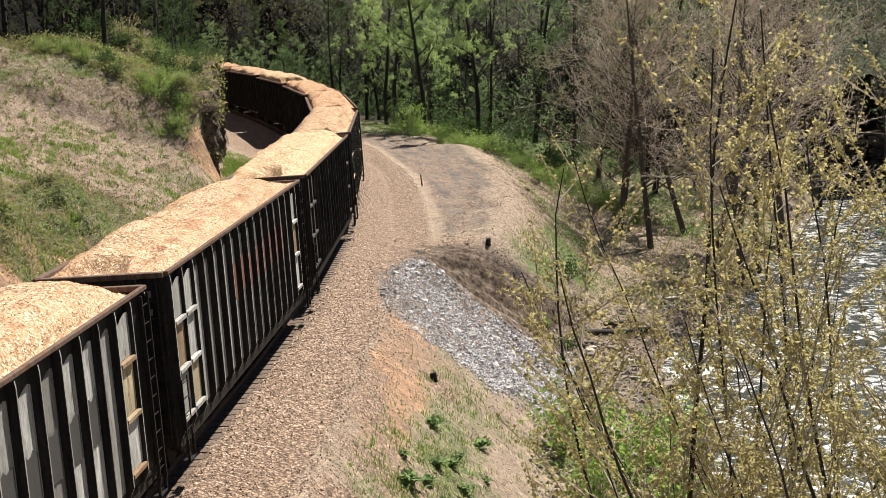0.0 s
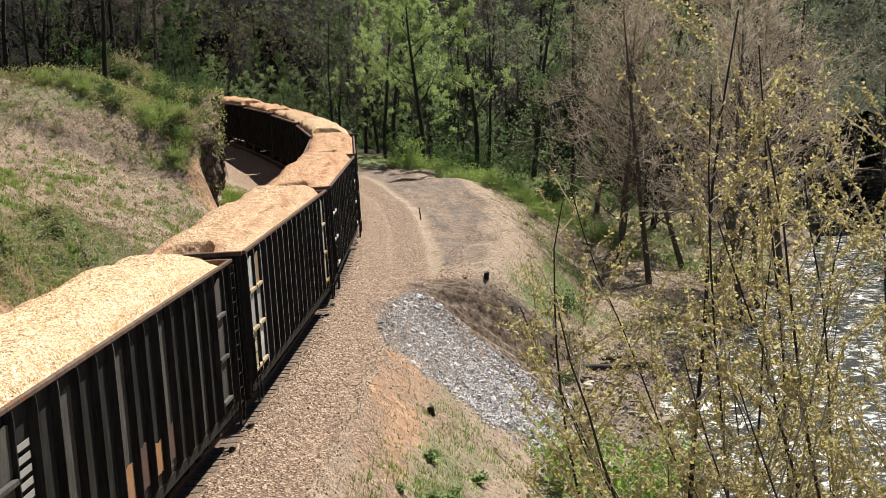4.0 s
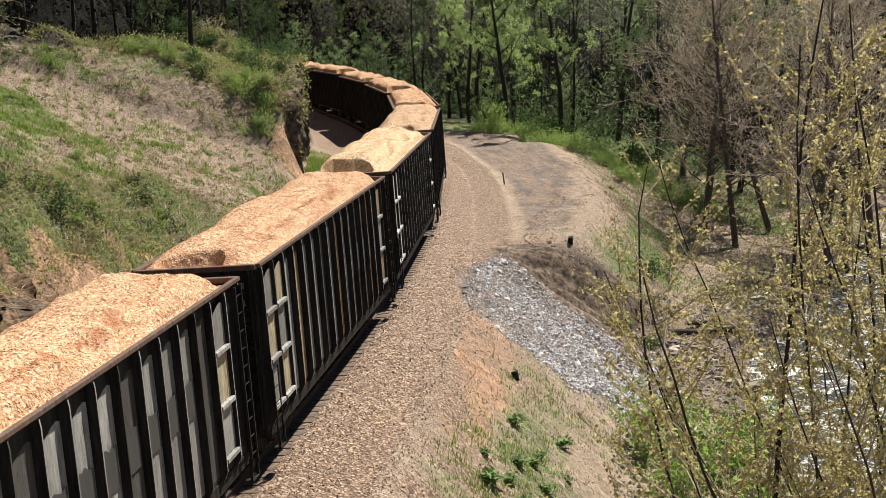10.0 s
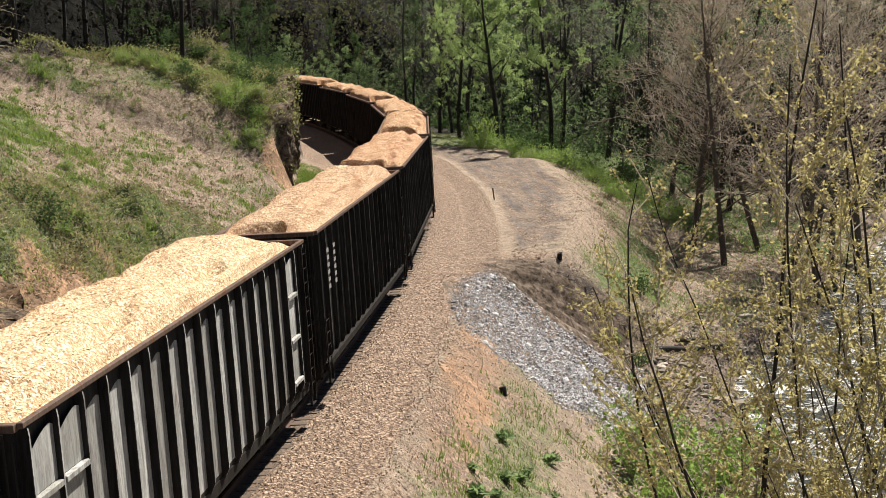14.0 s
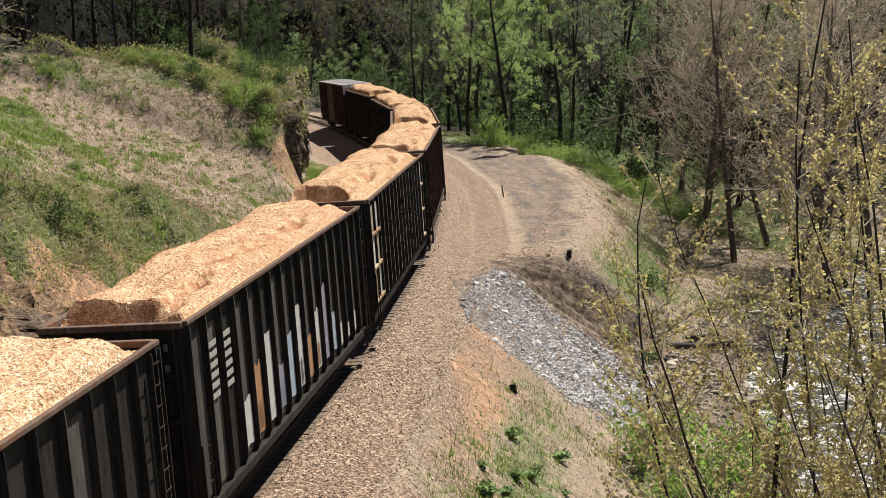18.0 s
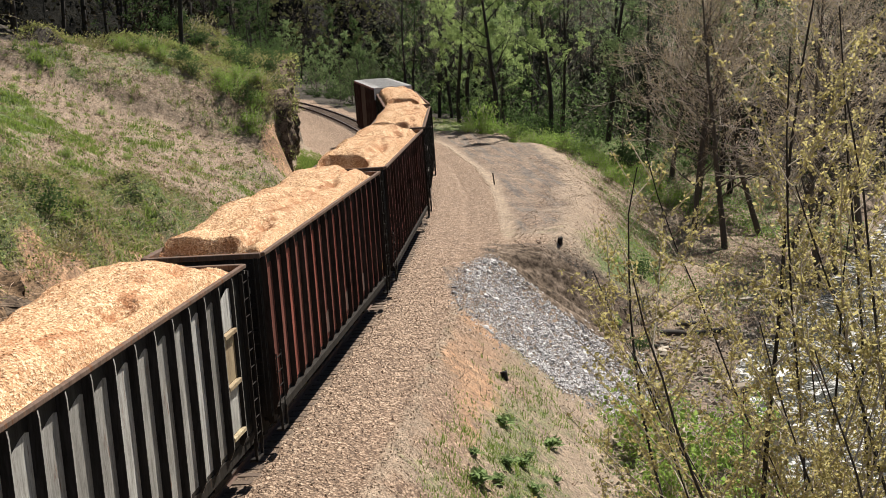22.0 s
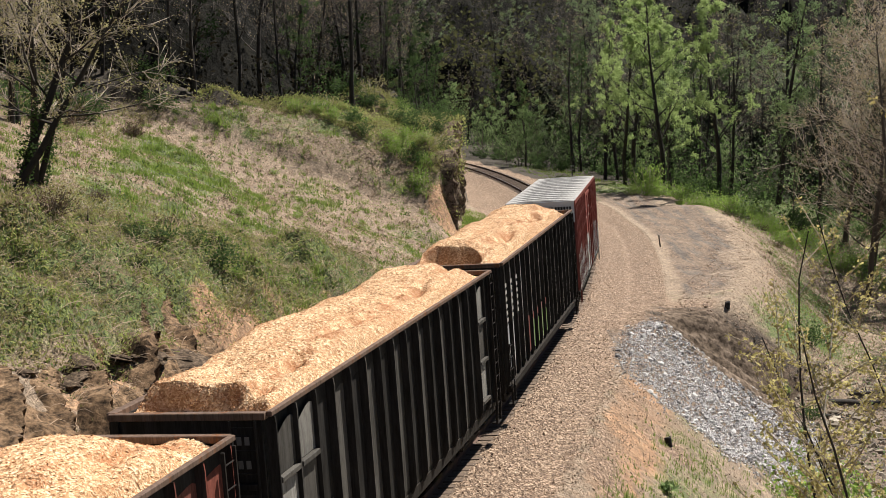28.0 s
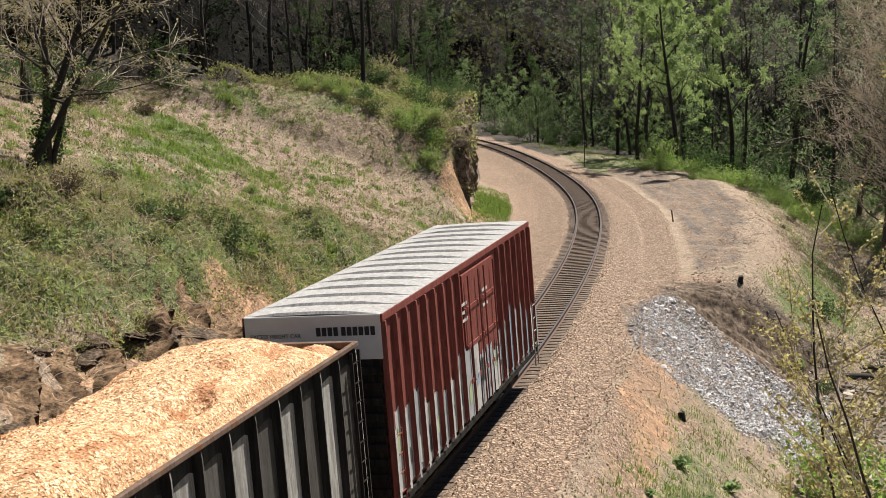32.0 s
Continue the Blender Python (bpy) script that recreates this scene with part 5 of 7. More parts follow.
def tree_data(seed, tall, base_r, start=0.35, boughs=18, reach=0.3, twigs=5, twiglets=3, leaves=2600, leaf=0.28, up=0.15, spread_=0.5, trunks=1, slim=0.0, bark_sides=6, fine=False, thin=0.012, split=False):
    rng = random.Random(seed)
    vs, fs, spots = [], [], []
    tv, tf = ([], []) if split else (vs, fs)
    for tr in range(trunks):
        lean = Vector((rng.gauss(0, 0.05 + 0.1 * (trunks > 1)), rng.gauss(0, 0.05 + 0.1 * (trunks > 1)), 1))
        h = tall * (1 if tr == 0 else rng.uniform(0.6, 0.95))
        trunk = wander(rng, Vector((rng.uniform(-0.3, 0.3) * (trunks > 1), rng.uniform(-0.3, 0.3) * (trunks > 1), -0.4)), lean, h, 9, 0.05, 0.03)
        sweep(vs, fs, trunk, base_r * (1 if tr == 0 else 0.75), base_r * 0.12, bark_sides)
        for b in range(max(3, boughs // trunks)):
            f = start + (1 - start) * (b + rng.random()) / max(3, boughs // trunks)
            f = min(f, 0.98)
            i = f * 9
            k = min(int(i), 8)
            p = trunk[k].lerp(trunk[k + 1], i - k)
            a = rng.uniform(0, 6.28)
            ln = h * reach * (1.15 - f * (0.75 - slim)) * rng.uniform(0.7, 1.25)
            d = Vector((math.cos(a), math.sin(a), spread_ + rng.uniform(-0.15, 0.5) + f * 0.5))
            bough = wander(rng, p, d, ln, 5, 0.14, up * 0.4)
            r = base_r * (1 - f * 0.8) * 0.38
            sweep(vs, fs, bough, r, r * 0.25, 3)
            for t in range(twigs):
                g = rng.uniform(0.2, 1.0) * 5
                j = min(int(g), 4)
                q = bough[j].lerp(bough[j + 1], g - j)
                d2 = (bough[j + 1] - bough[j]).normalized() + Vector((rng.gauss(0, 0.6), rng.gauss(0, 0.6), rng.gauss(0.1, 0.5)))
                twig = wander(rng, q, d2, ln * rng.uniform(0.25, 0.5), 2, 0.18, up * 0.5)
                if fine:
                    sweep(tv, tf, twig, max(r * 0.34, thin), max(r * 0.1, thin * 0.5), 3)
                else:
                    spike(tv, tf, twig[0], twig[2], max(r * 0.34, thin))
                spots += [twig[1], twig[2]]
                for _ in range(twiglets):
                    w = rng.uniform(0.3, 1.0) * 2
                    jj = min(int(w), 1)
                    q2 = twig[jj].lerp(twig[jj + 1], w - jj)
                    d3 = (twig[jj + 1] - twig[jj]).normalized() + Vector((rng.gauss(0, 0.7), rng.gauss(0, 0.7), rng.gauss(0.15, 0.5)))
                    tip = q2 + d3.normalized() * ln * rng.uniform(0.14, 0.3)
                    spike(tv, tf, q2, tip, max(r * 0.2, thin * 0.8))
                    spots += [q2.lerp(tip, 0.5), tip]
    lv, lf = [], []
    if leaves and spots:
        near = [s + Vector((rng.gauss(0, leaf * 0.9), rng.gauss(0, leaf * 0.9), rng.gauss(0, leaf * 0.8))) for s in (rng.choice(spots) for _ in range(leaves))]
        lv, lf = leaf_quads(rng, near, leaf)
    return ((vs, fs), (lv, lf), (tv, tf)) if split else ((vs, fs), (lv, lf))


def make_tree(data, wood, leaf, label, name="tree", category="tree", group="", twig=None):
    (vs, fs), (lv, lf) = data[:2]
    t = tagged(new(name), label, category, group)
    part("trunk" if name == "tree" else "stem", mesh_of("trunk", vs, fs, wood, True), t)
    if twig:
        tagged(part("branchwork", mesh_of("branchwork", *data[2], twig, True), t), kind="stuff")
    if lf:
        part("crown" if name == "tree" else "foliage", mesh_of("crown", lv, lf, leaf), t)
    return t


def bush_data(seed, tall, wide, n_stem, n_leaf, leaf):
    rng = random.Random(seed)
    vs, fs, spots = [], [], []
    for _ in range(n_stem):
        a, k = rng.uniform(0, 6.28), rng.random() ** 0.6
        d = Vector((math.cos(a) * k * wide, math.sin(a) * k * wide, tall * rng.uniform(0.5, 1.0)))
        st = wander(rng, Vector((math.cos(a) * 0.12 * wide, math.sin(a) * 0.12 * wide, -0.15)), d, d.length, 3, 0.14)
        sweep(vs, fs, st, 0.018, 0.005, 3)
        for _ in range(3):
            i = rng.randint(1, 2)
            tip = st[i] + (st[i + 1] - st[i] + Vector((rng.gauss(0, 0.3), rng.gauss(0, 0.3), rng.gauss(0.1, 0.2)))).normalized() * d.length * 0.35
            spike(vs, fs, st[i], tip, 0.009)
            spots += [st[i].lerp(tip, 0.5), tip]
        spots += st[1:]
    near = [s + Vector((rng.gauss(0, 0.13 * wide), rng.gauss(0, 0.13 * wide), rng.gauss(0, 0.09 * tall))) for s in (rng.choice(spots) for _ in range(n_leaf))]
    return (vs, fs), leaf_quads(rng, near, leaf)


def whip_data(seed, tall, base_r, limbs=3, whips=30, leaf=0.062, low=0.12, gap=0.115):
    """A young tree: a dark forking stem, long straight whips, small leaves in bunches at their nodes."""
    rng = random.Random(seed)
    vs, fs, tv, tf, spots = [], [], [], [], []

    def shoot(p, d, ln, r, side):
        sh = wander(rng, p, d, ln, 4, 0.035, 0.02)
        sweep(tv, tf, sh, r * 1.5, 0.007, 4)
        k = rng.uniform(0.1, 0.3)
        while k < 1.0:
            j = min(int(k * 4), 3)
            q = sh[j].lerp(sh[j + 1], k * 4 - j)
            if rng.random() < 0.9:
                spots.extend([q + Vector((rng.gauss(0, 0.03), rng.gauss(0, 0.03), rng.gauss(0, 0.03))) for _ in range(rng.randint(4, 8))])
            if side and rng.random() < 0.13:
                w = (sh[j + 1] - sh[j]).normalized() + Vector((rng.gauss(0, 0.5), rng.gauss(0, 0.5), rng.gauss(0.1, 0.3)))
                shoot(q, w, ln * rng.uniform(0.15, 0.4), 0.006, False)
            k += gap / ln * rng.uniform(0.6, 1.4)

    a0 = rng.uniform(0, 6.28)
    trunk = wander(rng, Vector((0, 0, -0.4)), Vector((rng.gauss(0, 0.06), rng.gauss(0, 0.06), 1)), tall, 12, 0.04, 0.02)
    stems = [(trunk, base_r, tall)]
    sweep(vs, fs, trunk, base_r, 0.012, 7)
    for k in range(limbs):
        i = rng.randint(1, 6) if k else 3
        a = a0 + 2.1 * k + rng.uniform(-0.5, 0.5)
        ln = (tall - i * tall / 12) * rng.uniform(0.6, 0.9)
        limb = wander(rng, trunk[i], Vector((math.cos(a) * 0.55, math.sin(a) * 0.55, 1)), ln, 12, 0.05, 0.03)
        sweep(vs, fs, limb, base_r * 0.6, 0.009, 6)
        stems.append((limb, base_r * 0.6, ln))
    for stem, r0, ln in stems:
        n = max(6, int(whips * ln / tall))
        for b in range(n):
            f = low + (0.96 - low) * (b + rng.random()) / n
            j = min(int(f * 12), 11)
            w = rng.uniform(0, 6.28)
            d = Vector((math.cos(w), math.sin(w), rng.uniform(0.35, 1.7)))
            shoot(stem[j].lerp(stem[j + 1], f * 12 - j), d, rng.uniform(1.2, 3.8) * (1.15 - 0.5 * f) * min(1, tall / 12 + 0.2), max(0.008, r0 * (1 - f) * 0.35), True)
    return (vs, fs), leaf_quads(rng, spots, leaf), (tv, tf)


KINDS = {}
for k in range(4):
    KINDS[f"leafy{k}"] = make_tree(tree_data(20 + k, 20 + 2 * k, 0.30, 0.22, 20, 0.31, 4, 1, (11000, 5200, 5200, 4800)[k], (0.16, 0.17, 0.17, 0.18)[k]), BARK_DARK, (LEAF_LIME, LEAF_GREEN, LEAF_MID, LEAF_MID)[k], "tall broadleaf tree in fresh spring leaf", group="woodland trees")
    KINDS[f"bare{k}"] = make_tree(tree_data(40 + k, 18 + 2 * k, 0.22, 0.25, 22, 0.27, 6, 3, 400, 0.14, thin=0.02, split=True), BARK_DARK, LEAF_BUD, "tall bare tree just coming into bud", group="woodland trees", twig=BARK_TWIG)
for k in range(2):
    KINDS[f"deep{k}"] = make_tree(tree_data(60 + k, 16 + 4 * k, 0.2, 0.08, 22, 0.23, 4, 1, 4200, 0.18), BARK_DARK, LEAF_DEEP, "dark dense tree at the wood's edge", group="woodland trees")
    KINDS[f"pine{k}"] = make_tree(tree_data(80 + k, 20 + 3 * k, 0.22, 0.2, 26, 0.18, 4, 1, 3600, 0.2, up=-0.1, spread_=0.1), BARK_DARK, LEAF_PINE, "tall dark pine tree", group="woodland trees")
    KINDS[f"young{k}"] = make_tree(tree_data(90 + k, 8 + 2 * k, 0.07, 0.1, 20, 0.28, 4, 1, 2400, 0.13), BARK, LEAF_GREEN, "slender understorey tree in bright leaf", group="understorey trees")
for k in range(3):
    KINDS[f"bush{k}"] = make_tree(bush_data(100 + k, 1.5, 1.1, 20, 780, 0.12), BARK_PALE, BUSH_BRIGHT, "rounded green leafy shrub on the bank", "shrub", "shrub", "shrubs")
    KINDS[f"brush{k}"] = make_tree(bush_data(110 + k, 1.2, 1.3, 16, 400, 0.10), BARK_PALE, THICKET, "straggly brush of dry stems and olive leaves", "shrub", "shrub", "shrubs")
    KINDS[f"dark{k}"] = make_tree(bush_data(120 + k, 2.0, 1.4, 12, 600, 0.18), BARK_DARK, LEAF_DEEP, "dark evergreen thicket shrub", "shrub", "shrub", "shrubs")
    KINDS[f"tussock{k}"] = make_tree(bush_data(130 + k, 0.4, 0.6, 5, 110, 0.11), BARK_PALE, (GRASS, LEAF_DEEP, THICKET)[k], "low tussock of coarse field growth", "tussock", "tussock", "tussocks of the field")
KINDS["dead"] = make_tree(bush_data(140, 1.3, 1.0, 50, 1200, 0.08), BARK, DEAD, "rounded dead brown bush on the dry bank", "shrub", "shrub", "dead bushes")
USED = set()


def plant(kind, x, y, size=1.0, turn=0.0, sink=0.1, tall=1.0):
    z = ground_z(x, y) - sink
    m = pose(x, y, z, 0, 0, turn)
    if kind not in USED:
        USED.add(kind)
        t = KINDS[kind]
        t.matrix_basis = m
    else:
        t = copy_thing(KINDS[kind], m)
    t.scale = (size, size, size * tall)
    return t


rng = random.Random(7)
TAKEN = []


def strew(n, area, kinds, lo=0.8, hi=1.2, gap=3.0, ok=None):
    """Plants strewn over an area of s and o, never closer than gap."""
    done, tries = 0, 0
    while done < n and tries < n * 30:
        tries += 1
        s, o = rng.uniform(*area[:2]), rng.uniform(*area[2:])
        if ok and not ok(s, o):
            continue
        x, y = plan(s, o)
        if any((x - a) ** 2 + (y - b) ** 2 < gap * gap for a, b in TAKEN):
            continue
        TAKEN.append((x, y))
        done += 1
        plant(rng.choice(kinds), x, y, rng.uniform(lo, hi), rng.uniform(0, 360))


def wood_edge(s):
    return -np.interp(s, [-30, 0, 24, 28, 31, 34, 38, 44, 50, 70, 100], [34, 32, 31.5, 30.5, 26, 22, 18.5, 15, 12.5, 10.5, 9])


def right_edge(s):
    return np.interp(s, [0, 28, 40, 50, 56, 65, 80, 95, 110], [45, 31, 21.5, 18.5, 16, 13, 15, 13, 7])


LEAFY, BARE = [f"leafy{k}" for k in range(4)], [f"bare{k}" for k in range(4)]
DEEP, PINE, YOUNG = ["deep0", "deep1"], ["pine0", "pine1"], ["young0", "young1"]
BUSH, BRUSH, DARKB = [f"bush{k}" for k in range(3)], [f"brush{k}" for k in range(3)], [f"dark{k}" for k in range(3)]
# wood on the hill above the field
strew(84, (10, 110, -46, -9), BARE + BARE + BARE + PINE + DEEP[:1], 0.6, 0.95, 1.8, lambda s, o: wood_edge(s) - 18 < o < wood_edge(s) - 1)
strew(26, (-40, 20, -50, -33), BARE + BARE + PINE, 0.6, 0.95, 2.6)
strew(30, (0, 110, -40, -8), DARKB + DARKB + BRUSH, 0.7, 1.3, 1.3, lambda s, o: wood_edge(s) - 5 < o < wood_edge(s) - 0.3)
strew(44, (76, 128, -11, -6.0), DARKB + BRUSH, 0.6, 1.2, 1.2)
strew(40, (106, 150, 6.5, 15), DARKB + ["deep0", "young1"], 0.5, 1.0, 1.3)
# beyond the bend, both sides of the line
strew(22, (98, 150, -34, -8), DEEP + PINE + BARE, 0.7, 1.0, 2.4)
strew(30, (108, 165, 7, 44), LEAFY[2:] + BARE + DEEP + DEEP, 0.75, 1.1, 2.6, lambda s, o: o > right_edge(s))
# flat beyond the service road, with its thicket
strew(40, (40, 112, 12, 42), LEAFY[1:] + DEEP + BARE, 0.7, 1.1, 2.6, lambda s, o: right_edge(s) + 1 < o < right_edge(s) + 22)
strew(22, (45, 112, 10, 30), YOUNG + DARKB, 0.8, 1.3, 1.8, lambda s, o: right_edge(s) - 0.5 < o < right_edge(s) + 8)
strew(30, (30, 80, 42, 84), LEAFY[1:] + BARE, 0.8, 1.15, 3.2)
strew(26, (-35, 34, 46, 84), LEAFY[1:3] + BARE + BARE, 0.8, 1.15, 3.2)
strew(26, (-30, 32, 37, 52), YOUNG + YOUNG + ["leafy0", "leafy2"], 0.55, 0.95, 2.0)
# low bright shrubs along the fill's far edge
strew(40, (30, 66, 9, 22), BUSH, 0.5, 1.0, 0.9, lambda s, o: right_edge(s) - 5 < o < right_edge(s) - 0.5)
plant("bush0", 20.2, 122.6, 1.7, 40, tall=1.25)
for x, y, q in ((25.9, 98.6, 0.5), (30.4, 107.2, 0.75), (26.1, 103.5, 0.5), (23.5, 91.5, 0.35)):
    plant("dead", x, y, q, 40 * x)
# thicket below the old trees, and the wood's dark hem
strew(30, (-24, -4, -21, -13), BRUSH + ["dead"], 0.5, 0.9, 0.9)
strew(30, (8, 36, -35, -27.5), BRUSH + ["dead", "dead"] + DARKB[:1], 0.7, 1.2, 1.2)
# bright crowns beside the clearing
for i, (x, y, q) in enumerate([(22.5, 128, 0.95), (27.0, 123.0, 0.9), (20.5, 138, 0.85), (31, 118, 0.9)]):
    TAKEN.append((x, y))
    plant("leafy0" if i != 3 else "leafy1", x, y, q, 80 * i)
for s, o, q in ((84, 14.5, 0.9), (92, 13.5, 0.8), (74, 15.5, 0.75)):
    TAKEN.append(tuple(plan(s, o)))
    plant("leafy0", *plan(s, o), q, 50 * s, tall=1.1)
# brambles and shrubs on the cut side
strew(26, (-34, -2, -14, -9), BRUSH + BRUSH + BUSH, 0.35, 0.65, 1.0)
strew(60, (30, 52, -25, -9), BRUSH + BRUSH + BUSH + DARKB, 0.4, 0.75, 1.0, lambda s, o: o > wood_edge(s) - 1 and s > 31.5 + (o + 9) * -0.32)
strew(30, (-26, 32, -27, -10), BRUSH + BUSH, 0.25, 0.5, 1.6)
strew(260, (-30, 32, -30, -9), ["tussock0", "tussock1", "tussock2", "tussock0"], 0.5, 1.3, 0.7, lambda s, o: o > wood_edge(s))
for i, (x, y, k, q) in enumerate([(-7.4, 46.4, "dark0", 0.6), (-6.8, 45.2, "brush2", 0.9), (-9.0, 45.4, "dark2", 0.42), (-9.9, 44.8, "dark1", 0.4), (-8.2, 46.2, "dark1", 0.36), (-12.4, 45.4, "dark2", 0.35), (-13.2, 45.0, "dead", 0.6), (-6.0, 49.0, "dark2", 0.3), (-1.0, 92.0, "dark1", 0.8), (-0.4, 90.6, "bush1", 0.9), (-2.4, 93.0, "bush2", 1.0), (0.2, 93.8, "brush1", 1.0)]):
    plant(k, x, y, q, 50 * i)
strew(26, (30.5, 45, -10.0, -8.6), BRUSH + BRUSH + DARKB, 0.3, 0.55, 0.55)
for i, (x, y, q) in enumerate([(16.8, 58.2, 0.45), (17.8, 60.2, 0.5), (15.8, 56.2, 0.35), (18.8, 62.5, 0.5), (16.2, 60.6, 0.4)]):
    plant(("dark0", "brush1", "bush2", "brush0", "bush1")[i], x, y, q, 60 * i)
# dark trees and ivy that crown the nose
for i, (a, b, k, q) in enumerate([(50, -11, "deep0", 0.3), (54, -10.5, "pine0", 0.36), (57, -9.5, "deep1", 0.34), (58, -12, "bare0", 0.5), (61, -9.5, "pine1", 0.42), (65, -10, "deep0", 0.5), (52, -14, "bare1", 0.5), (55, -14, "deep1", 0.45), (52, -8.8, "dark0", 0.9), (57, -8.8, "dark1", 1.2)]):
    plant(k, *plan(a, b), q, 77 * i)


# young trees before the eye on the river bank: bearing in degrees, distance, height above their foot
def bank_trees():
    spec = [(22.0, 20.0, 16.5, 0.075, 3), (27.7, 18.5, 16.5, 0.06, 3), (24.8, 20.5, 15.5, 0.034, 3), (29.6, 17.5, 16.0, 0.05, 3), (26.2, 23.5, 16.5, 0.045, 3), (31.2, 20.0, 16.0, 0.06, 3), (21.3, 18.0, 8.0, 0.02, 2), (23.2, 17.5, 8.5, 0.022, 3), (25.6, 16.5, 9.5, 0.024, 3), (28.6, 22.0, 15.0, 0.04, 3), (15.6, 20.0, 8.2, 0.009, 1), (22.9, 24.5, 11.0, 0.03, 2), (30.4, 24.0, 16.0, 0.05, 3)]
    for i, (deg, far, tall, r, limbs) in enumerate(spec):
        t = make_tree(whip_data(220 + i, tall, r, limbs, 30 if tall > 11 else 17), BARK_DARK, LEAF_YELLOW, "slender young tree with sparse yellow-green spring leaves", group="young bank trees", twig=BARK_PALE)
        x, y = far * math.sin(radians(deg)), far * math.cos(radians(deg))
        t.matrix_basis = pose(x, y, ground_z(x, y) - 0.1, 0, 0, 37 * i)
    # older leaning trees by the water, bare with fine pale twigs
    for i, (deg, far, size, lean, turn) in enumerate([(17.4, 110, 1.2, 6, 40), (18.5, 104, 1.3, 5, 260), (23.4, 100, 1.4, 3, 10), (21.2, 96, 1.3, 8, 150), (22.4, 90, 1.35, 6, 300), (24.4, 86, 1.3, 5, 60), (25.4, 96, 1.4, 3, 120), (26.6, 82, 1.3, 7, 200), (18.3, 93, 1.25, 4, 330), (19.7, 90, 1.3, 5, 80)]):
        s, o = along(far * math.sin(radians(deg)), far * math.cos(radians(deg)))
        x, y = plan(s[0], min(o[0], float(shore(s[0])) - 0.8))
        t = make_tree(tree_data(300 + i, 15, 0.19, 0.2, 26, 0.38, 7, 5, 3000, 0.10, up=0.03, spread_=0.25, fine=True, thin=0.011, split=True), BARK, LEAF_BUD, "leaning bare riverside tree with fine grey-brown twigs", group="riverside trees", twig=BARK_RIVER)
        t.matrix_basis = pose(x, y, ground_z(x, y) - 0.2, 0, lean, turn)
        t.scale = (size, size, size)
    for i, (x, y, size) in enumerate([(12.6, 44.0, 1.5), (13.6, 41.0, 1.6), (12.0, 39.0, 1.2), (15.2, 42.5, 1.4), (17.5, 46.0, 1.2), (14.5, 37.5, 1.5)]):
        plant(BUSH[i % 3], x, y, size, 60 * i, tall=1.1)
    for i, (x, y) in enumerate([(19.0, 66.0)]):
        plant(DARKB[i % 3], x, y, 0.7, 60 * i)


bank_trees()
# old trees at the field's near side
for i, (x, y, size, lean, turn) in enumerate([(-16.1, 52.6, 1.0, 15, 0), (-16.4, 57.1, 0.9, 14, -10), (-20.6, 62.0, 1.0, 6, 100), (-22.5, 57.0, 1.05, 6, 200), (-18.0, 48.5, 0.6, 18, 10), (-21.4, 70.0, 0.9, 5, 300)]):
    t = make_tree(tree_data(340 + i, 13, 0.24, 0.26, 20, 0.42, 7, 5, 3400, 0.10, up=0.02, spread_=0.15, trunks=2, fine=True, thin=0.011, split=True), BARK_DARK, LEAF_KHAKI, "gnarled bare tree hung with ivy at the field's edge", group="field-edge trees", twig=BARK_RIVER)
    rg = random.Random(360 + i)
    spots = [Vector((rg.gauss(0, 0.17), rg.gauss(0, 0.17), rg.uniform(0, 1) ** 1.4 * 4.0)) for _ in range(700)]
    part("ivy", mesh_of("ivy", *leaf_quads(rg, spots, 0.13), LEAF_DEEP), t, label="dark ivy round the trunk")
    t.matrix_basis = pose(x, y, ground_z(x, y) - 0.2, 0, 0, 0) @ pose(0, 0, 0, 0, lean, turn)
    t.scale = (size, size, size)


def far_woods():
    """The wooded hills that close the valley, one mass of foliage clumps."""
    r = np.random.RandomState(5)
    n = 42000
    a = r.uniform(-0.75, 0.75, n)
    d = np.concatenate([r.uniform(150, 420, n - 18000), r.uniform(130, 250, 18000)])
    x, y = np.sin(a) * d, 40 + np.cos(a) * d
    z, s, o = height(x, y)
    up = r.uniform(3, 15, n)
    keep = (np.abs(o) > 9)
    c = np.stack([x, y, z + up], 1)[keep]
    n = len(c)
    u, v = r.normal(0, 1, (n, 3)), r.normal(0, 1, (n, 3))
    u /= np.linalg.norm(u, axis=1)[:, None]
    v = np.cross(u, v)
    v /= np.linalg.norm(v, axis=1)[:, None]
    k = (r.uniform(0.18, 0.5, n) * (0.5 + np.hypot(c[:, 0], c[:, 1]) / 330))[:, None]
    q = np.stack([c - u * k, c + v * k * 0.7, c + u * k, c - v * k * 0.7], 1).reshape(-1, 3)
    me = bpy.data.meshes.new("far_woods")
    me.from_pydata(q.tolist(), [], np.arange(4 * n).reshape(n, 4).tolist())
    me.materials.append(foliage("mixed_hill_foliage", (0.025, 0.03, 0.015), (0.11, 0.115, 0.05), 0.25, 0.0))
    tagged(new("far_woods", me), "hazy wooded hillsides of mixed spring foliage", "woods", kind="stuff")


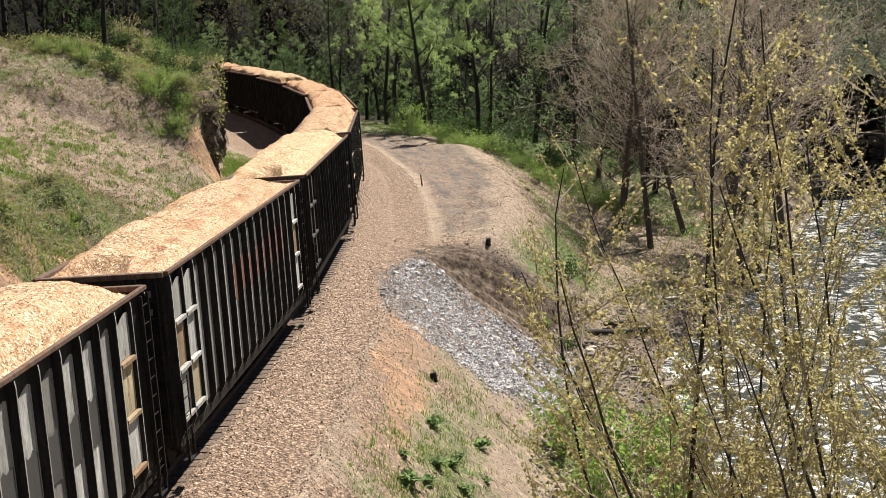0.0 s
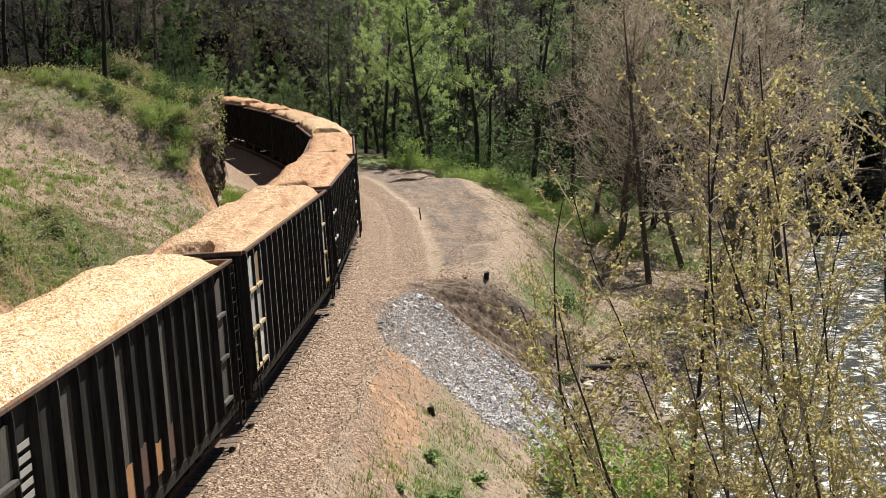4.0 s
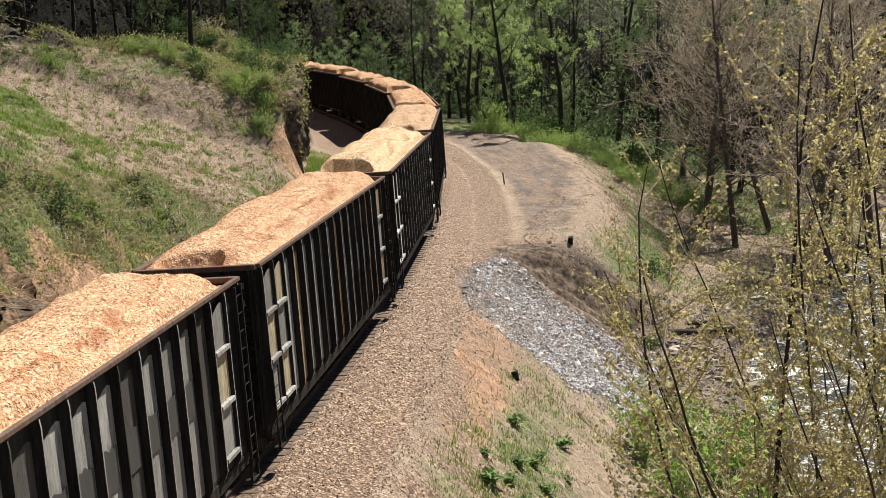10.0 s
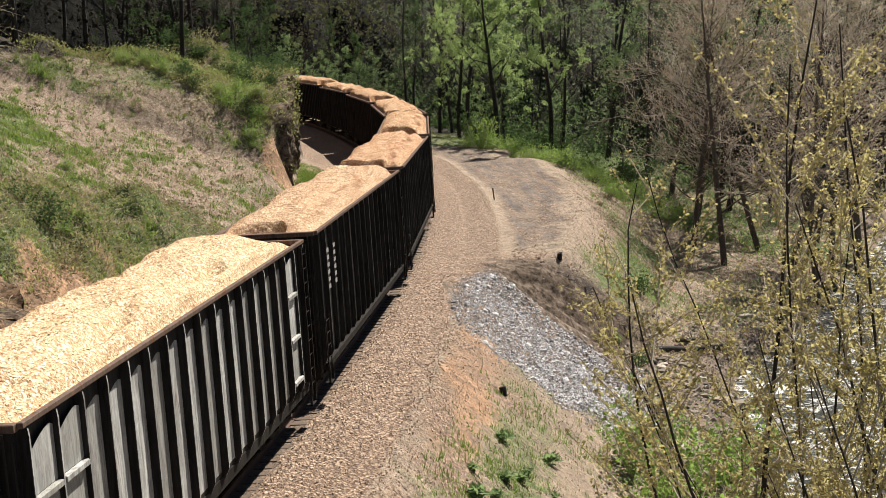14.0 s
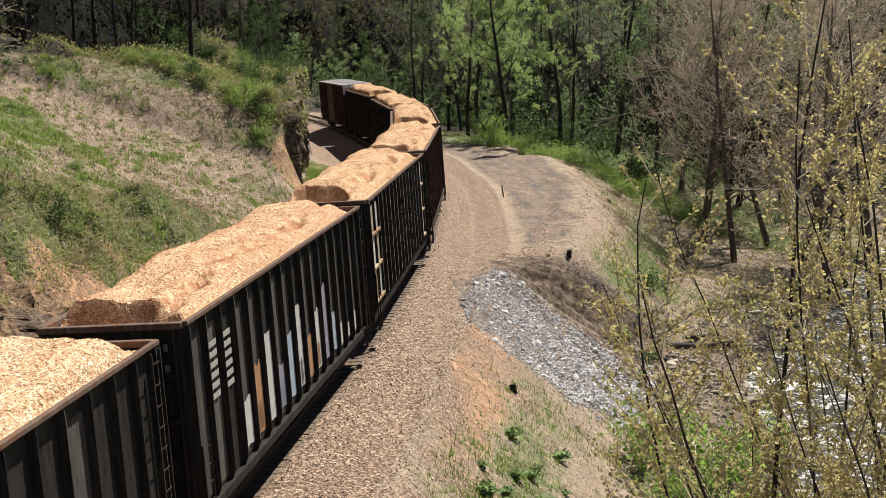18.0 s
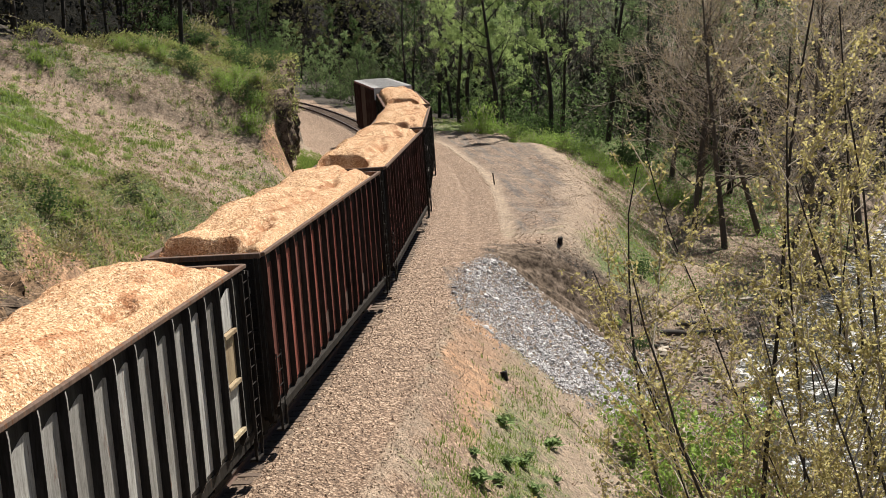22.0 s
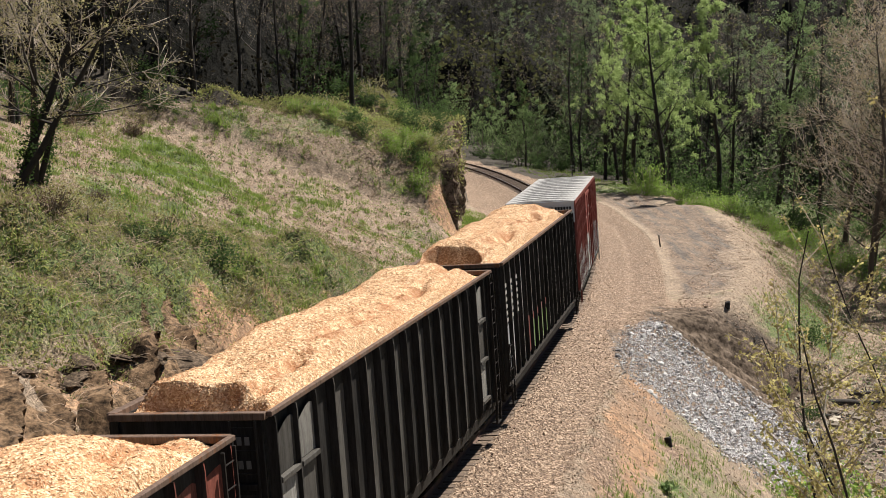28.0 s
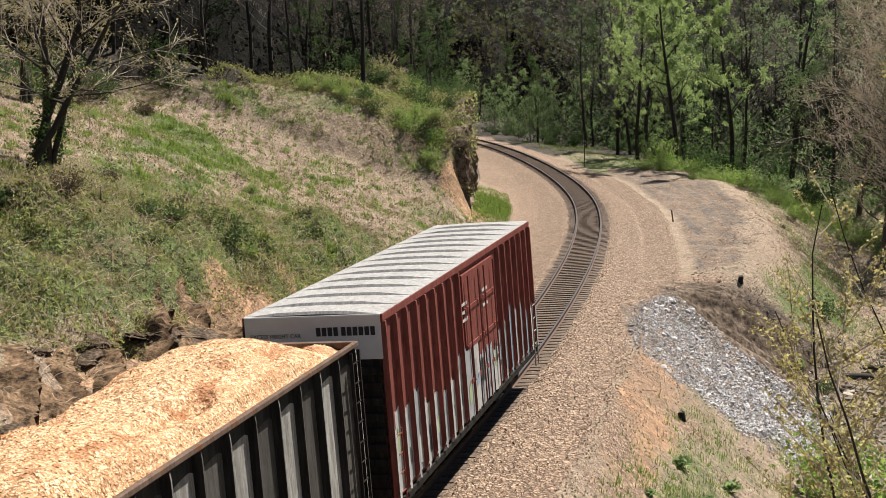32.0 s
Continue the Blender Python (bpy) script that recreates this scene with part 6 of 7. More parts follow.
def undergrowth(name, n, area, ok, tall, material, label, seed, size=0.26, gate=-0.12):
    """Low tangled growth under the trees: loose leaves and stems past counting."""
    r = np.random.RandomState(seed)
    s, o = r.uniform(area[0], area[1], n), r.uniform(area[2], area[3], n)
    k = ok(s, o)
    s, o = s[k], o[k]
    x, y = plan(s, o)
    clump = vnoise(x, y, 2.5, seed) + 0.7 * vnoise(x, y, 1.0, seed + 1)
    k = clump + r.normal(0, 0.1, len(x)) > gate
    x, y, clump = x[k], y[k], clump[k]
    z = height(x, y)[0] + r.rand(len(x)) ** 1.2 * tall * np.clip(0.7 + 1.5 * (clump - gate - 0.12), 0.15, 1.6)
    c = np.stack([x, y, z], 1)
    u = r.normal(0, 1, c.shape)
    u /= np.linalg.norm(u, axis=1)[:, None]
    v = np.cross(u, r.normal(0, 1, c.shape))
    v /= np.linalg.norm(v, axis=1)[:, None]
    q = (r.uniform(0.5, 1.3, len(c)) * size)[:, None]
    m = np.stack([c - u * q, c + v * q * 0.6, c + u * q, c - v * q * 0.6], 1).reshape(-1, 3)
    me = bpy.data.meshes.new(name)
    me.from_pydata(m.tolist(), [], np.arange(len(m)).reshape(-1, 4).tolist())
    me.materials.append(material)
    tagged(new(name, me), label, "undergrowth", kind="stuff")


def tangle(name, n, area, ok, tall, material, label, seed, size, gate, slim):
    """Growth that lies as an uneven skin over heaps, so that they shade one another; it gathers in clumps of its own."""
    r = np.random.RandomState(seed)
    s, o = r.uniform(area[0], area[1], n), r.uniform(area[2], area[3], n)
    k = ok(s, o)
    s, o = s[k], o[k]
    x, y = plan(s, o)
    k = vnoise(x, y, 2.0, seed) + 0.6 * vnoise(x, y, 0.8, seed + 1) + r.normal(0, 0.16, len(x)) > gate - 0.1
    x, y = x[k], y[k]
    z = height(x, y)[0] + tall * (r.rand(len(x)) ** 1.5) * (0.4 + 0.8 * r.rand(len(x)) * np.clip(0.5 + 1.5 * vnoise(x, y, 0.7, seed + 2), 0.1, 1))
    c = np.stack([x, y, z], 1)
    u = r.normal(0, 1, c.shape) + np.array([0, 0, 0.5])
    u /= np.linalg.norm(u, axis=1)[:, None]
    v = np.cross(u, r.normal(0, 1, c.shape))
    v /= np.linalg.norm(v, axis=1)[:, None]
    q = (r.uniform(0.5, 1.4, len(c)) * size)[:, None]
    m = np.stack([c - u * q, c + v * q * slim, c + u * q * 1.3, c - v * q * slim], 1).reshape(-1, 3)
    me = bpy.data.meshes.new(name)
    me.from_pydata(m.tolist(), [], np.arange(len(m)).reshape(-1, 4).tolist())
    me.materials.append(material)
    tagged(new(name, me), label, "undergrowth", kind="stuff")


def canes(name, n, area, ok, label, seed):
    """Long dry stems that rise and arch over."""
    r = np.random.RandomState(seed)
    s, o = r.uniform(area[0], area[1], n), r.uniform(area[2], area[3], n)
    k = ok(s, o)
    x, y = plan(s[k], o[k])
    n = len(x)
    z = height(x, y)[0]
    a, ln, up = r.uniform(0, 6.28, n), r.uniform(0.25, 1.0, n), r.uniform(0.1, 0.8, n)
    way = np.stack([np.cos(a), np.sin(a), np.zeros(n)], 1)
    base, rows = np.stack([x, y, z], 1), []
    for f in (0, 0.35, 0.7, 1.0):
        p = base + way * (ln * f * (1 - 0.3 * up))[:, None] + np.stack([0 * x, 0 * x, ln * up * (1.9 * f - 1.5 * f * f)], 1)
        w = np.stack([-np.sin(a), np.cos(a), np.full(n, 0.6)], 1) * (0.011 * (1 - 0.6 * f))
        rows += [p - w, p + w]
    v = np.stack(rows, 1).reshape(-1, 3)
    i = 8 * np.arange(n)[:, None]
    f = np.concatenate([i + np.array([[q, q + 1, q + 3, q + 2]]) for q in (0, 2, 4)])
    me = bpy.data.meshes.new(name)
    me.from_pydata(v.tolist(), [], f.tolist())
    me.materials.append(STRAW)
    tagged(new(name, me), label, "dry stems", kind="stuff")


# Added dark fill: shade between the hill trunks, made of leaves.
undergrowth("hill_undergrowth", 60000, (-40, 120, -60, -8), lambda s, o: o < wood_edge(s) - 2.2, 5.0, DUSK, "near-black leaf fill that stands for the shade beneath the hill wood", 51, 0.2)
# Deep green fill that darkens the shaded floor of the valley wood.
undergrowth("valley_undergrowth", 60000, (30, 150, 6, 60), lambda s, o: (o > right_edge(s) + 0.5) & (o < right_edge(s) + 26) & (s > 46), 4.5, LEAF_DEEP, "dark green undergrowth that stands for the shade beneath the valley wood", 52, 0.17)
undergrowth("green_edge", 26000, (22, 66, 8, 26), lambda s, o: (o > right_edge(s) - 6) & (o < right_edge(s) + 0.5) & (o > bench(s) + 0.5), 1.2, BUSH_BRIGHT, "bright low greenery along the wood's edge", 53, 0.085, -0.25)
TANGLE = lambda s, o: overgrown(s, -o) > 0.15
tangle("bank_bramble", 92000, (-40, 8, -20, -6.8), TANGLE, 0.4, GREEN_THICKET, "green bramble mounded over the cut bank", 54, 0.07, 0.02, 0.3)
tangle("bank_weeds", 90000, (-40, 8, -20, -6.8), TANGLE, 0.45, THICKET, "olive weeds tangled over the cut bank", 57, 0.075, 0.10, 0.25)
tangle("bank_litter", 46000, (-46, 4, -18, -6.2), lambda s, o: o > -17 + 2 * np.sin(s), 0.3, OLIVE, "dead brown litter over the cut bank", 58, 0.05, 0.16, 0.35)
tangle("ledge_weeds", 42000, (-46, -18, -10.5, -6.0), lambda s, o: o < 0, 0.45, GREEN_THICKET, "green weeds rooted in the broken bank", 76, 0.06, 0.34, 0.3)
tangle("bank_straw", 84000, (-42, 6, -19, -6.6), TANGLE, 0.5, STRAW, "dry grass matted through the bramble", 77, 0.085, 0.16, 0.13)
canes("bramble_canes", 7000, (-44, 4, -17, -6.6), lambda s, o: (overgrown(s, -o) > 0.1) | (s < -19), "pale dead canes arching through the bramble", 71)
tangle("bank_stems", 16000, (-44, 6, -19, -6.4), TANGLE, 0.6, DEAD, "dead brown stems through the bramble", 79, 0.11, 0.05, 0.08)
tangle("nose_bramble", 56000, (29, 60, -26, -7.9), TANGLE, 0.6, GREEN_THICKET, "green bramble crowning the rocky nose", 55, 0.085, 0.0, 0.5)
tangle("nose_weeds", 56000, (29, 60, -26, -7.9), TANGLE, 0.5, THICKET, "olive weeds over the rocky nose", 61, 0.08, 0.08, 0.3)
canes("nose_canes", 1300, (29, 52, -24, -8.2), lambda s, o: o > wood_edge(s) - 1, "pale dead canes arching over the nose", 72)
tangle("hem_bramble", 40000, (-20, 60, -38, -18), lambda s, o: TANGLE(s, o) & (o < wood_edge(s) - 0.2), 0.8, THICKET, "olive-green brush along the wood's edge", 67, 0.10, 0.16, 0.4)
tangle("hem_green", 11000, (-20, 60, -38, -18), lambda s, o: TANGLE(s, o) & (o < wood_edge(s) - 0.2), 0.9, GREEN_THICKET, "green shrubs along the wood's edge", 68, 0.10, 0.16, 0.5)
tangle("valley_hem", 90000, (16, 62, 10, 36), lambda s, o: (o > np.maximum(right_edge(s) - 3.5, bench(s) + 2.2)) & (o < right_edge(s) + 9) & (o < shore(s) - 1), 0.9, LEAF_GREEN, "low green growth under the valley trees", 73, 0.085, 0.0, 0.5)
tangle("valley_brown", 40000, (10, 62, 10, 36), lambda s, o: (o > bench(s) + 2.0) & (o < shore(s) - 0.5), 0.5, OLIVE, "brown dead weeds on the valley floor", 74, 0.08, 0.12, 0.25)
undergrowth("field_clumps", 16000, (-30, 34, -31, -8), lambda s, o: o > wood_edge(s), 0.22, GRASS, "small clumps of fresh growth over the field", 63, 0.06)
undergrowth("field_dark_clumps", 9000, (-30, 30, -26, -8), lambda s, o: o > wood_edge(s), 0.25, LEAF_DEEP, "darker weeds scattered over the field", 65, 0.06)
undergrowth("nose_litter", 9000, (29, 56, -24, -7.9), lambda s, o: (o > wood_edge(s) - 2) & (s > 30), 0.6, OLIVE, "dry stems and dead leaves among the bramble", 59, 0.08)
undergrowth("valley_litter", 14000, (3, 48, 9, 34), lambda s, o: (o < shore(s) - 0.5) & (o > bench(s) + 0.8), 0.25, STRAW, "dry litter and dead weeds on the valley floor", 60, 0.07)
undergrowth("valley_green", 14000, (3, 48, 9, 34), lambda s, o: (o < shore(s) - 0.5) & (o > bench(s) + 1.5), 0.4, LEAF_GREEN, "patches of low green weeds on the valley floor", 62, 0.06)
undergrowth("far_bank_growth", 19000, (-40, 60, 34, 92), lambda s, o: (o > shore(s) + 24 + np.clip(s, 0, 60) * 0.25) & (o < shore(s) + 52), 6.0, LEAF_GREEN, "tall green growth along the far bank", 66, 0.2, -0.3)
undergrowth("shore_growth", 6000, (-26, 30, 9, 20), lambda s, o: (o < shore(s) - 1) & (o > bench(s) + 3) & ((s < -3) | (s > 12)), 0.5, LEAF_GREEN, "loose green growth on the river bank", 56, 0.07)


def canopy(name, s0, s1, start, deep, step, material, label, leafage, twiggy, sprays, rise=9.0):
    """The closed mass of a wood behind its front trees: a lumpy canopy that comes down to the ground at its hem."""
    ss = np.arange(s0, s1, step)
    kk = np.linspace(0, 1, 64) ** 1.5
    A, K = np.meshgrid(ss, kk, indexing="ij")
    O = start(A) + deep * K
    x, y = plan(A.ravel(), O.ravel())
    z = height(x, y)[0]
    m = lift(K.ravel() * abs(deep), 0.0, rise)
    z = z - 0.6 + m * (11 + 5 * vnoise(x, y, 6, 71) + 6 * vnoise(x, y, 3, 72) + 3 * vnoise(x, y, 1.4, 73))
    n = len(kk)
    i = (np.arange(len(ss) - 1)[:, None] * n + np.arange(n - 1)[None, :]).ravel()
    me = bpy.data.meshes.new(name)
    me.from_pydata(np.stack([x, y, z], 1).tolist(), [], np.stack([i, i + 1, i + 1 + n, i + n], 1).tolist())
    me.polygons.foreach_set("use_smooth", np.ones(len(i), bool))
    me.materials.append(material)
    tagged(new(name, me), label, "woods", kind="stuff")
    r = np.random.RandomState(int(abs(s0) + abs(deep)))
    m = r.randint(0, len(x), sprays)
    c = np.stack([x, y, z], 1)[m] + r.normal(0, 1, (sprays, 3)) * (1.3, 1.3, 1.6) + (0, 0, 0.5)
    u = r.normal(0, 1, c.shape)
    u /= np.linalg.norm(u, axis=1)[:, None]
    v = np.cross(u, r.normal(0, 1, c.shape))
    v /= np.linalg.norm(v, axis=1)[:, None]
    thin = r.rand(sprays, 1) < twiggy
    q = r.uniform(0.10, 0.26, (sprays, 1)) * (0.6 + np.hypot(c[:, 0], c[:, 1])[:, None] / 320)
    a, b = u * q * np.where(thin, 2.4, 1.0), v * q * np.where(thin, 0.07, 0.6)
    for kind, pick, paint in (("foliage", ~thin[:, 0], leafage), ("twigs", thin[:, 0], BARK_TWIG if leafage is LEAF_HILL else BARK_RIVER)):
        p = np.stack([c - a, c + b, c + a, c - b], 1)[pick].reshape(-1, 3)
        me = bpy.data.meshes.new(name + "_" + kind)
        me.from_pydata(p.tolist(), [], np.arange(len(p)).reshape(-1, 4).tolist())
        me.materials.append(paint)
        tagged(new(name + "_" + kind, me), label.replace("closed mass", kind), "woods", kind="stuff")


# Hill and bend sheets carry the woods' shade in their colour.
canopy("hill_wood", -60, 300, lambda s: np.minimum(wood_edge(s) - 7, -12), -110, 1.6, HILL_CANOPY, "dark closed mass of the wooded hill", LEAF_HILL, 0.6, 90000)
canopy("valley_wood", 52, 141, lambda s: np.maximum(right_edge(s) + 9, 13), 110, 1.6, CANOPY, "dark closed mass of the valley wood", LEAF_FAR, 0.45, 80000)
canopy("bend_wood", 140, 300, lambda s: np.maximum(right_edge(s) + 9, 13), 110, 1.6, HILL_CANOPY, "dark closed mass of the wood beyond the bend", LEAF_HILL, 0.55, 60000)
canopy("far_bank_wood", -70, 60, lambda s: shore(s) + 42 + np.clip(s, 0, 60) * 0.25, 90, 2.2, BANK_CANOPY, "leafy closed mass of the slope beyond the river", LEAF_GREEN, 0.4, 90000, 30.0)
far_woods()
for k in list(KINDS):
    if k not in USED:
        plant(k, *plan(80, -30 - 2 * len(USED)))


# ---- loose stone, riprap and ledges ----
def stone_verts(r, n):
    """n small angular stones as vertex offsets: octahedra knocked out of true."""
    base = np.array([(1, 0, 0), (0, 1, 0), (-1, 0, 0), (0, -1, 0), (0, 0, 1), (0, 0, -1)], float)
    v = base[None] * r.uniform(0.55, 1.25, (n, 6, 1)) + r.normal(0, 0.16, (n, 6, 3))
    a = r.uniform(0, 6.28, n)
    c, s = np.cos(a)[:, None], np.sin(a)[:, None]
    return np.stack([v[..., 0] * c - v[..., 1] * s, v[..., 0] * s + v[..., 1] * c, v[..., 2] * 0.75], -1)


OCTA = np.array([(0, 1, 4), (1, 2, 4), (2, 3, 4), (3, 0, 4), (1, 0, 5), (2, 1, 5), (3, 2, 5), (0, 3, 5)])


def stone_field(name, s, o, size, r, material, label, bury=0.2):
    x, y = plan(s, o)
    z = height(x, y)[0]
    n = len(x)
    v = stone_verts(r, n) * size[:, None, None] + np.stack([x, y, z + size * (0.45 - bury)], 1)[:, None]
    f = (OCTA[None] + 6 * np.arange(n)[:, None, None]).reshape(-1, 3)
    me = bpy.data.meshes.new(name)
    me.from_pydata(v.reshape(-1, 3).tolist(), [], f.tolist())
    me.materials.append(material)
    return me


def stone_material(name, stops, rough=0.85):
    m, nt, b = mat(name, rough)
    isle = nt.nodes.new("ShaderNodeNewGeometry").outputs["Random Per Island"]
    info = nt.nodes.new("ShaderNodeObjectInfo").outputs["Random"]
    n = noise_tex(nt, 11.0, 5, 0.65, coords(nt))
    v = mathn(nt, "FRACT", mathn(nt, "ADD", isle, info))
    c = ramp(nt, v, stops)
    nt.links.new(mix(nt, mathn(nt, "MULTIPLY", n.outputs[0], 0.5), c, tuple(0.45 * k for k in stops[1][1])), b.inputs["Base Color"])
    bump(nt, b, n.outputs[0], 0.5, 0.02)
    return m


BALLAST = stone_material("ballast_stone", [(0.0, (0.13, 0.085, 0.057)), (0.4, (0.255, 0.178, 0.122)), (0.75, (0.37, 0.265, 0.187)), (1.0, (0.54, 0.42, 0.315))])
RIPRAP = stone_material("grey_riprap_stone", [(0.0, (0.30, 0.292, 0.298)), (0.4, (0.52, 0.508, 0.515)), (0.75, (0.64, 0.628, 0.63)), (1.0, (0.78, 0.77, 0.76))])
LEDGE = earthy("dark_ledge_rock", [(0.36, (0.022, 0.017, 0.013)), (0.48, (0.075, 0.055, 0.04)), (0.58, (0.15, 0.112, 0.08)), (0.72, (0.25, 0.19, 0.138))], 5.0, relief=0.5)
RIVER_ROCK = stone_material("tan_river_rock", [(0.0, (0.14, 0.115, 0.085)), (0.5, (0.30, 0.25, 0.19)), (1.0, (0.52, 0.46, 0.37))])

r = np.random.RandomState(11)
n = 42000
s_ = -46 + 110 * r.rand(n) ** 1.7
side = r.rand(n) < 0.86
o_ = np.where(side, r.uniform(1.15, 1.0 + np.minimum(bench(s_), 4.2), n), -r.uniform(1.2, 4.4, n))
o_ = np.where(r.rand(n) < 0.12, r.uniform(-0.65, 0.65, n), o_)
tagged(new("ballast", stone_field("ballast", s_, o_, r.uniform(0.014, 0.032, n), r, BALLAST, "", 0.32)), "loose tan and grey track ballast stones", "gravel", kind="stuff")
n = 9000
s3 = r.uniform(-30, 24, n)
tagged(new("shore_cobbles", stone_field("shore_cobbles", s3, shore(s3) + r.uniform(-6.5, 1.2, n), r.uniform(0.04, 0.17, n) * r.uniform(0.5, 1.2, n), r, RIVER_ROCK, "")), "tan cobbles along the river's edge", "cobbles", kind="stuff")
n = 11000
s2 = r.uniform(-36, 40, n)
tagged(new("strewn_stones", stone_field("strewn_stones", s2, bench(s2) + r.uniform(-2.5, 4.6, n), r.uniform(0.018, 0.05, n) * r.uniform(0.5, 1.2, n), r, BALLAST, "")), "scattered small stones on the bank", "gravel", kind="stuff")


def rock_mesh(seed, material, flat=0.7, cuts=2):
    bm = bmesh.new()
    bmesh.ops.create_icosphere(bm, subdivisions=1, radius=1.0)
    rg = random.Random(seed)
    for _ in range(5):
        d = Vector((rg.gauss(0, 1), rg.gauss(0, 1), rg.gauss(0, 1))).normalized()
        k = rg.uniform(0.45, 0.8)
        for v in bm.verts:
            e = v.co.dot(d)
            if e > k:
                v.co -= d * (e - k)
    for v in bm.verts:
        v.co *= rg.uniform(0.9, 1.12)
        v.co.z *= flat
    me = bpy.data.meshes.new("rock")
    bm.to_mesh(me)
    bm.free()
    me.materials.append(material)
    return me


def crag_mesh(seed, material, flat=0.6, bands=5):
    """A bedded block: layers stand out or weather back, edges broken."""
    bm = bmesh.new()
    bmesh.ops.create_icosphere(bm, subdivisions=3, radius=1.0)
    rg = random.Random(seed)
    shelf = [rg.uniform(0.72, 1.2) for _ in range(bands * 2 + 2)]
    off = Vector((seed * 3.1, seed * 1.7, 0))
    cuts = [(Vector((rg.gauss(0, 1), rg.gauss(0, 1), rg.gauss(0, 0.4))).normalized(), rg.uniform(0.5, 0.85)) for _ in range(6)]
    for v in bm.verts:
        for d, k in cuts:
            e = v.co.dot(d)
            if e > k:
                v.co -= d * (e - k)
        q = shelf[int((v.co.z + 1.0) * bands)]
        n = noise.noise(v.co * 2.2 + off) * 0.28 + noise.noise(v.co * 6.0 + off) * 0.14
        v.co.x *= q + n
        v.co.y *= q + n
        v.co.z = v.co.z * flat + noise.noise(v.co * 4.0 - off) * 0.06
    me = bpy.data.meshes.new("crag")
    bm.to_mesh(me)
    bm.free()
    me.materials.append(material)
    return me


def crag_face(name, s0, s1, o0, o1, step, amp, material, label, kind=0.0):
    """A broken bank of earth and bedded rock: ridges, overhangs and dark clefts."""
    A, O = np.meshgrid(np.arange(s0, s1, step), np.arange(o0, o1, step), indexing="ij")
    s, o = A.ravel(), O.ravel()
    fade = lift(s, s0, s0 + 1.5) * (1 - lift(s, s1 - 1.5, s1)) * lift(o, o0, o0 + 2.0) * (1 - lift(o, o1 - 0.8, o1))
    if kind:
        ridge = 1.0 - 2 * abs(vnoise((s - 0.3 * o) * 1.3, o * 0.3, 0.7, 81)) - 2 * abs(vnoise((s - 0.2 * o) * 1.5, o * 0.5, 0.5, 82))
    else:
        ridge = 0.5 - 2 * abs(vnoise(s, o * 1.4, 2.3, 81)) + 0.5 - 2 * abs(vnoise(s + 0.6 * o, o, 1.0, 82)) * 0.8
    q = (o * 0.62 + s * 0.34 + 0.7 * vnoise(s, o, 2.6, 84)) * 1.25
    bed = (q - np.floor(q)) ** 2 * (0.7 + 1.1 * vnoise(s, o, 1.8, 88))
    if kind:
        d = fade * amp * (0.9 * ridge + 0.6 * vnoise(s, o, 0.4, 83))
    else:
        d = fade * amp * (0.55 * ridge + 1.7 * bed - 0.4 + 0.5 * vnoise(s, o, 0.45, 83))
    x, y = plan(s, o + 0.7 * d)
    z = height(*plan(s, o))[0] - 0.1 + 0.16 * fade + d
    n = O.shape[1]
    i = (np.arange(A.shape[0] - 1)[:, None] * n + np.arange(n - 1)[None, :]).ravel()
    me = bpy.data.meshes.new(name)
    me.from_pydata(np.stack([x, y, z], 1).tolist(), [], np.stack([i, i + n, i + n + 1, i + 1], 1).tolist())
    me.polygons.foreach_set("use_smooth", np.full(len(i), kind > 0))
    me.materials.append(material)
    tagged(new(name, me), label, "rock face", kind="structure")


crag_face("cut_bank", -46, -19.8, -10.0, -5.6, 0.11, 0.33, BANK_ROCK, "broken brown earth and rock of the cut bank")

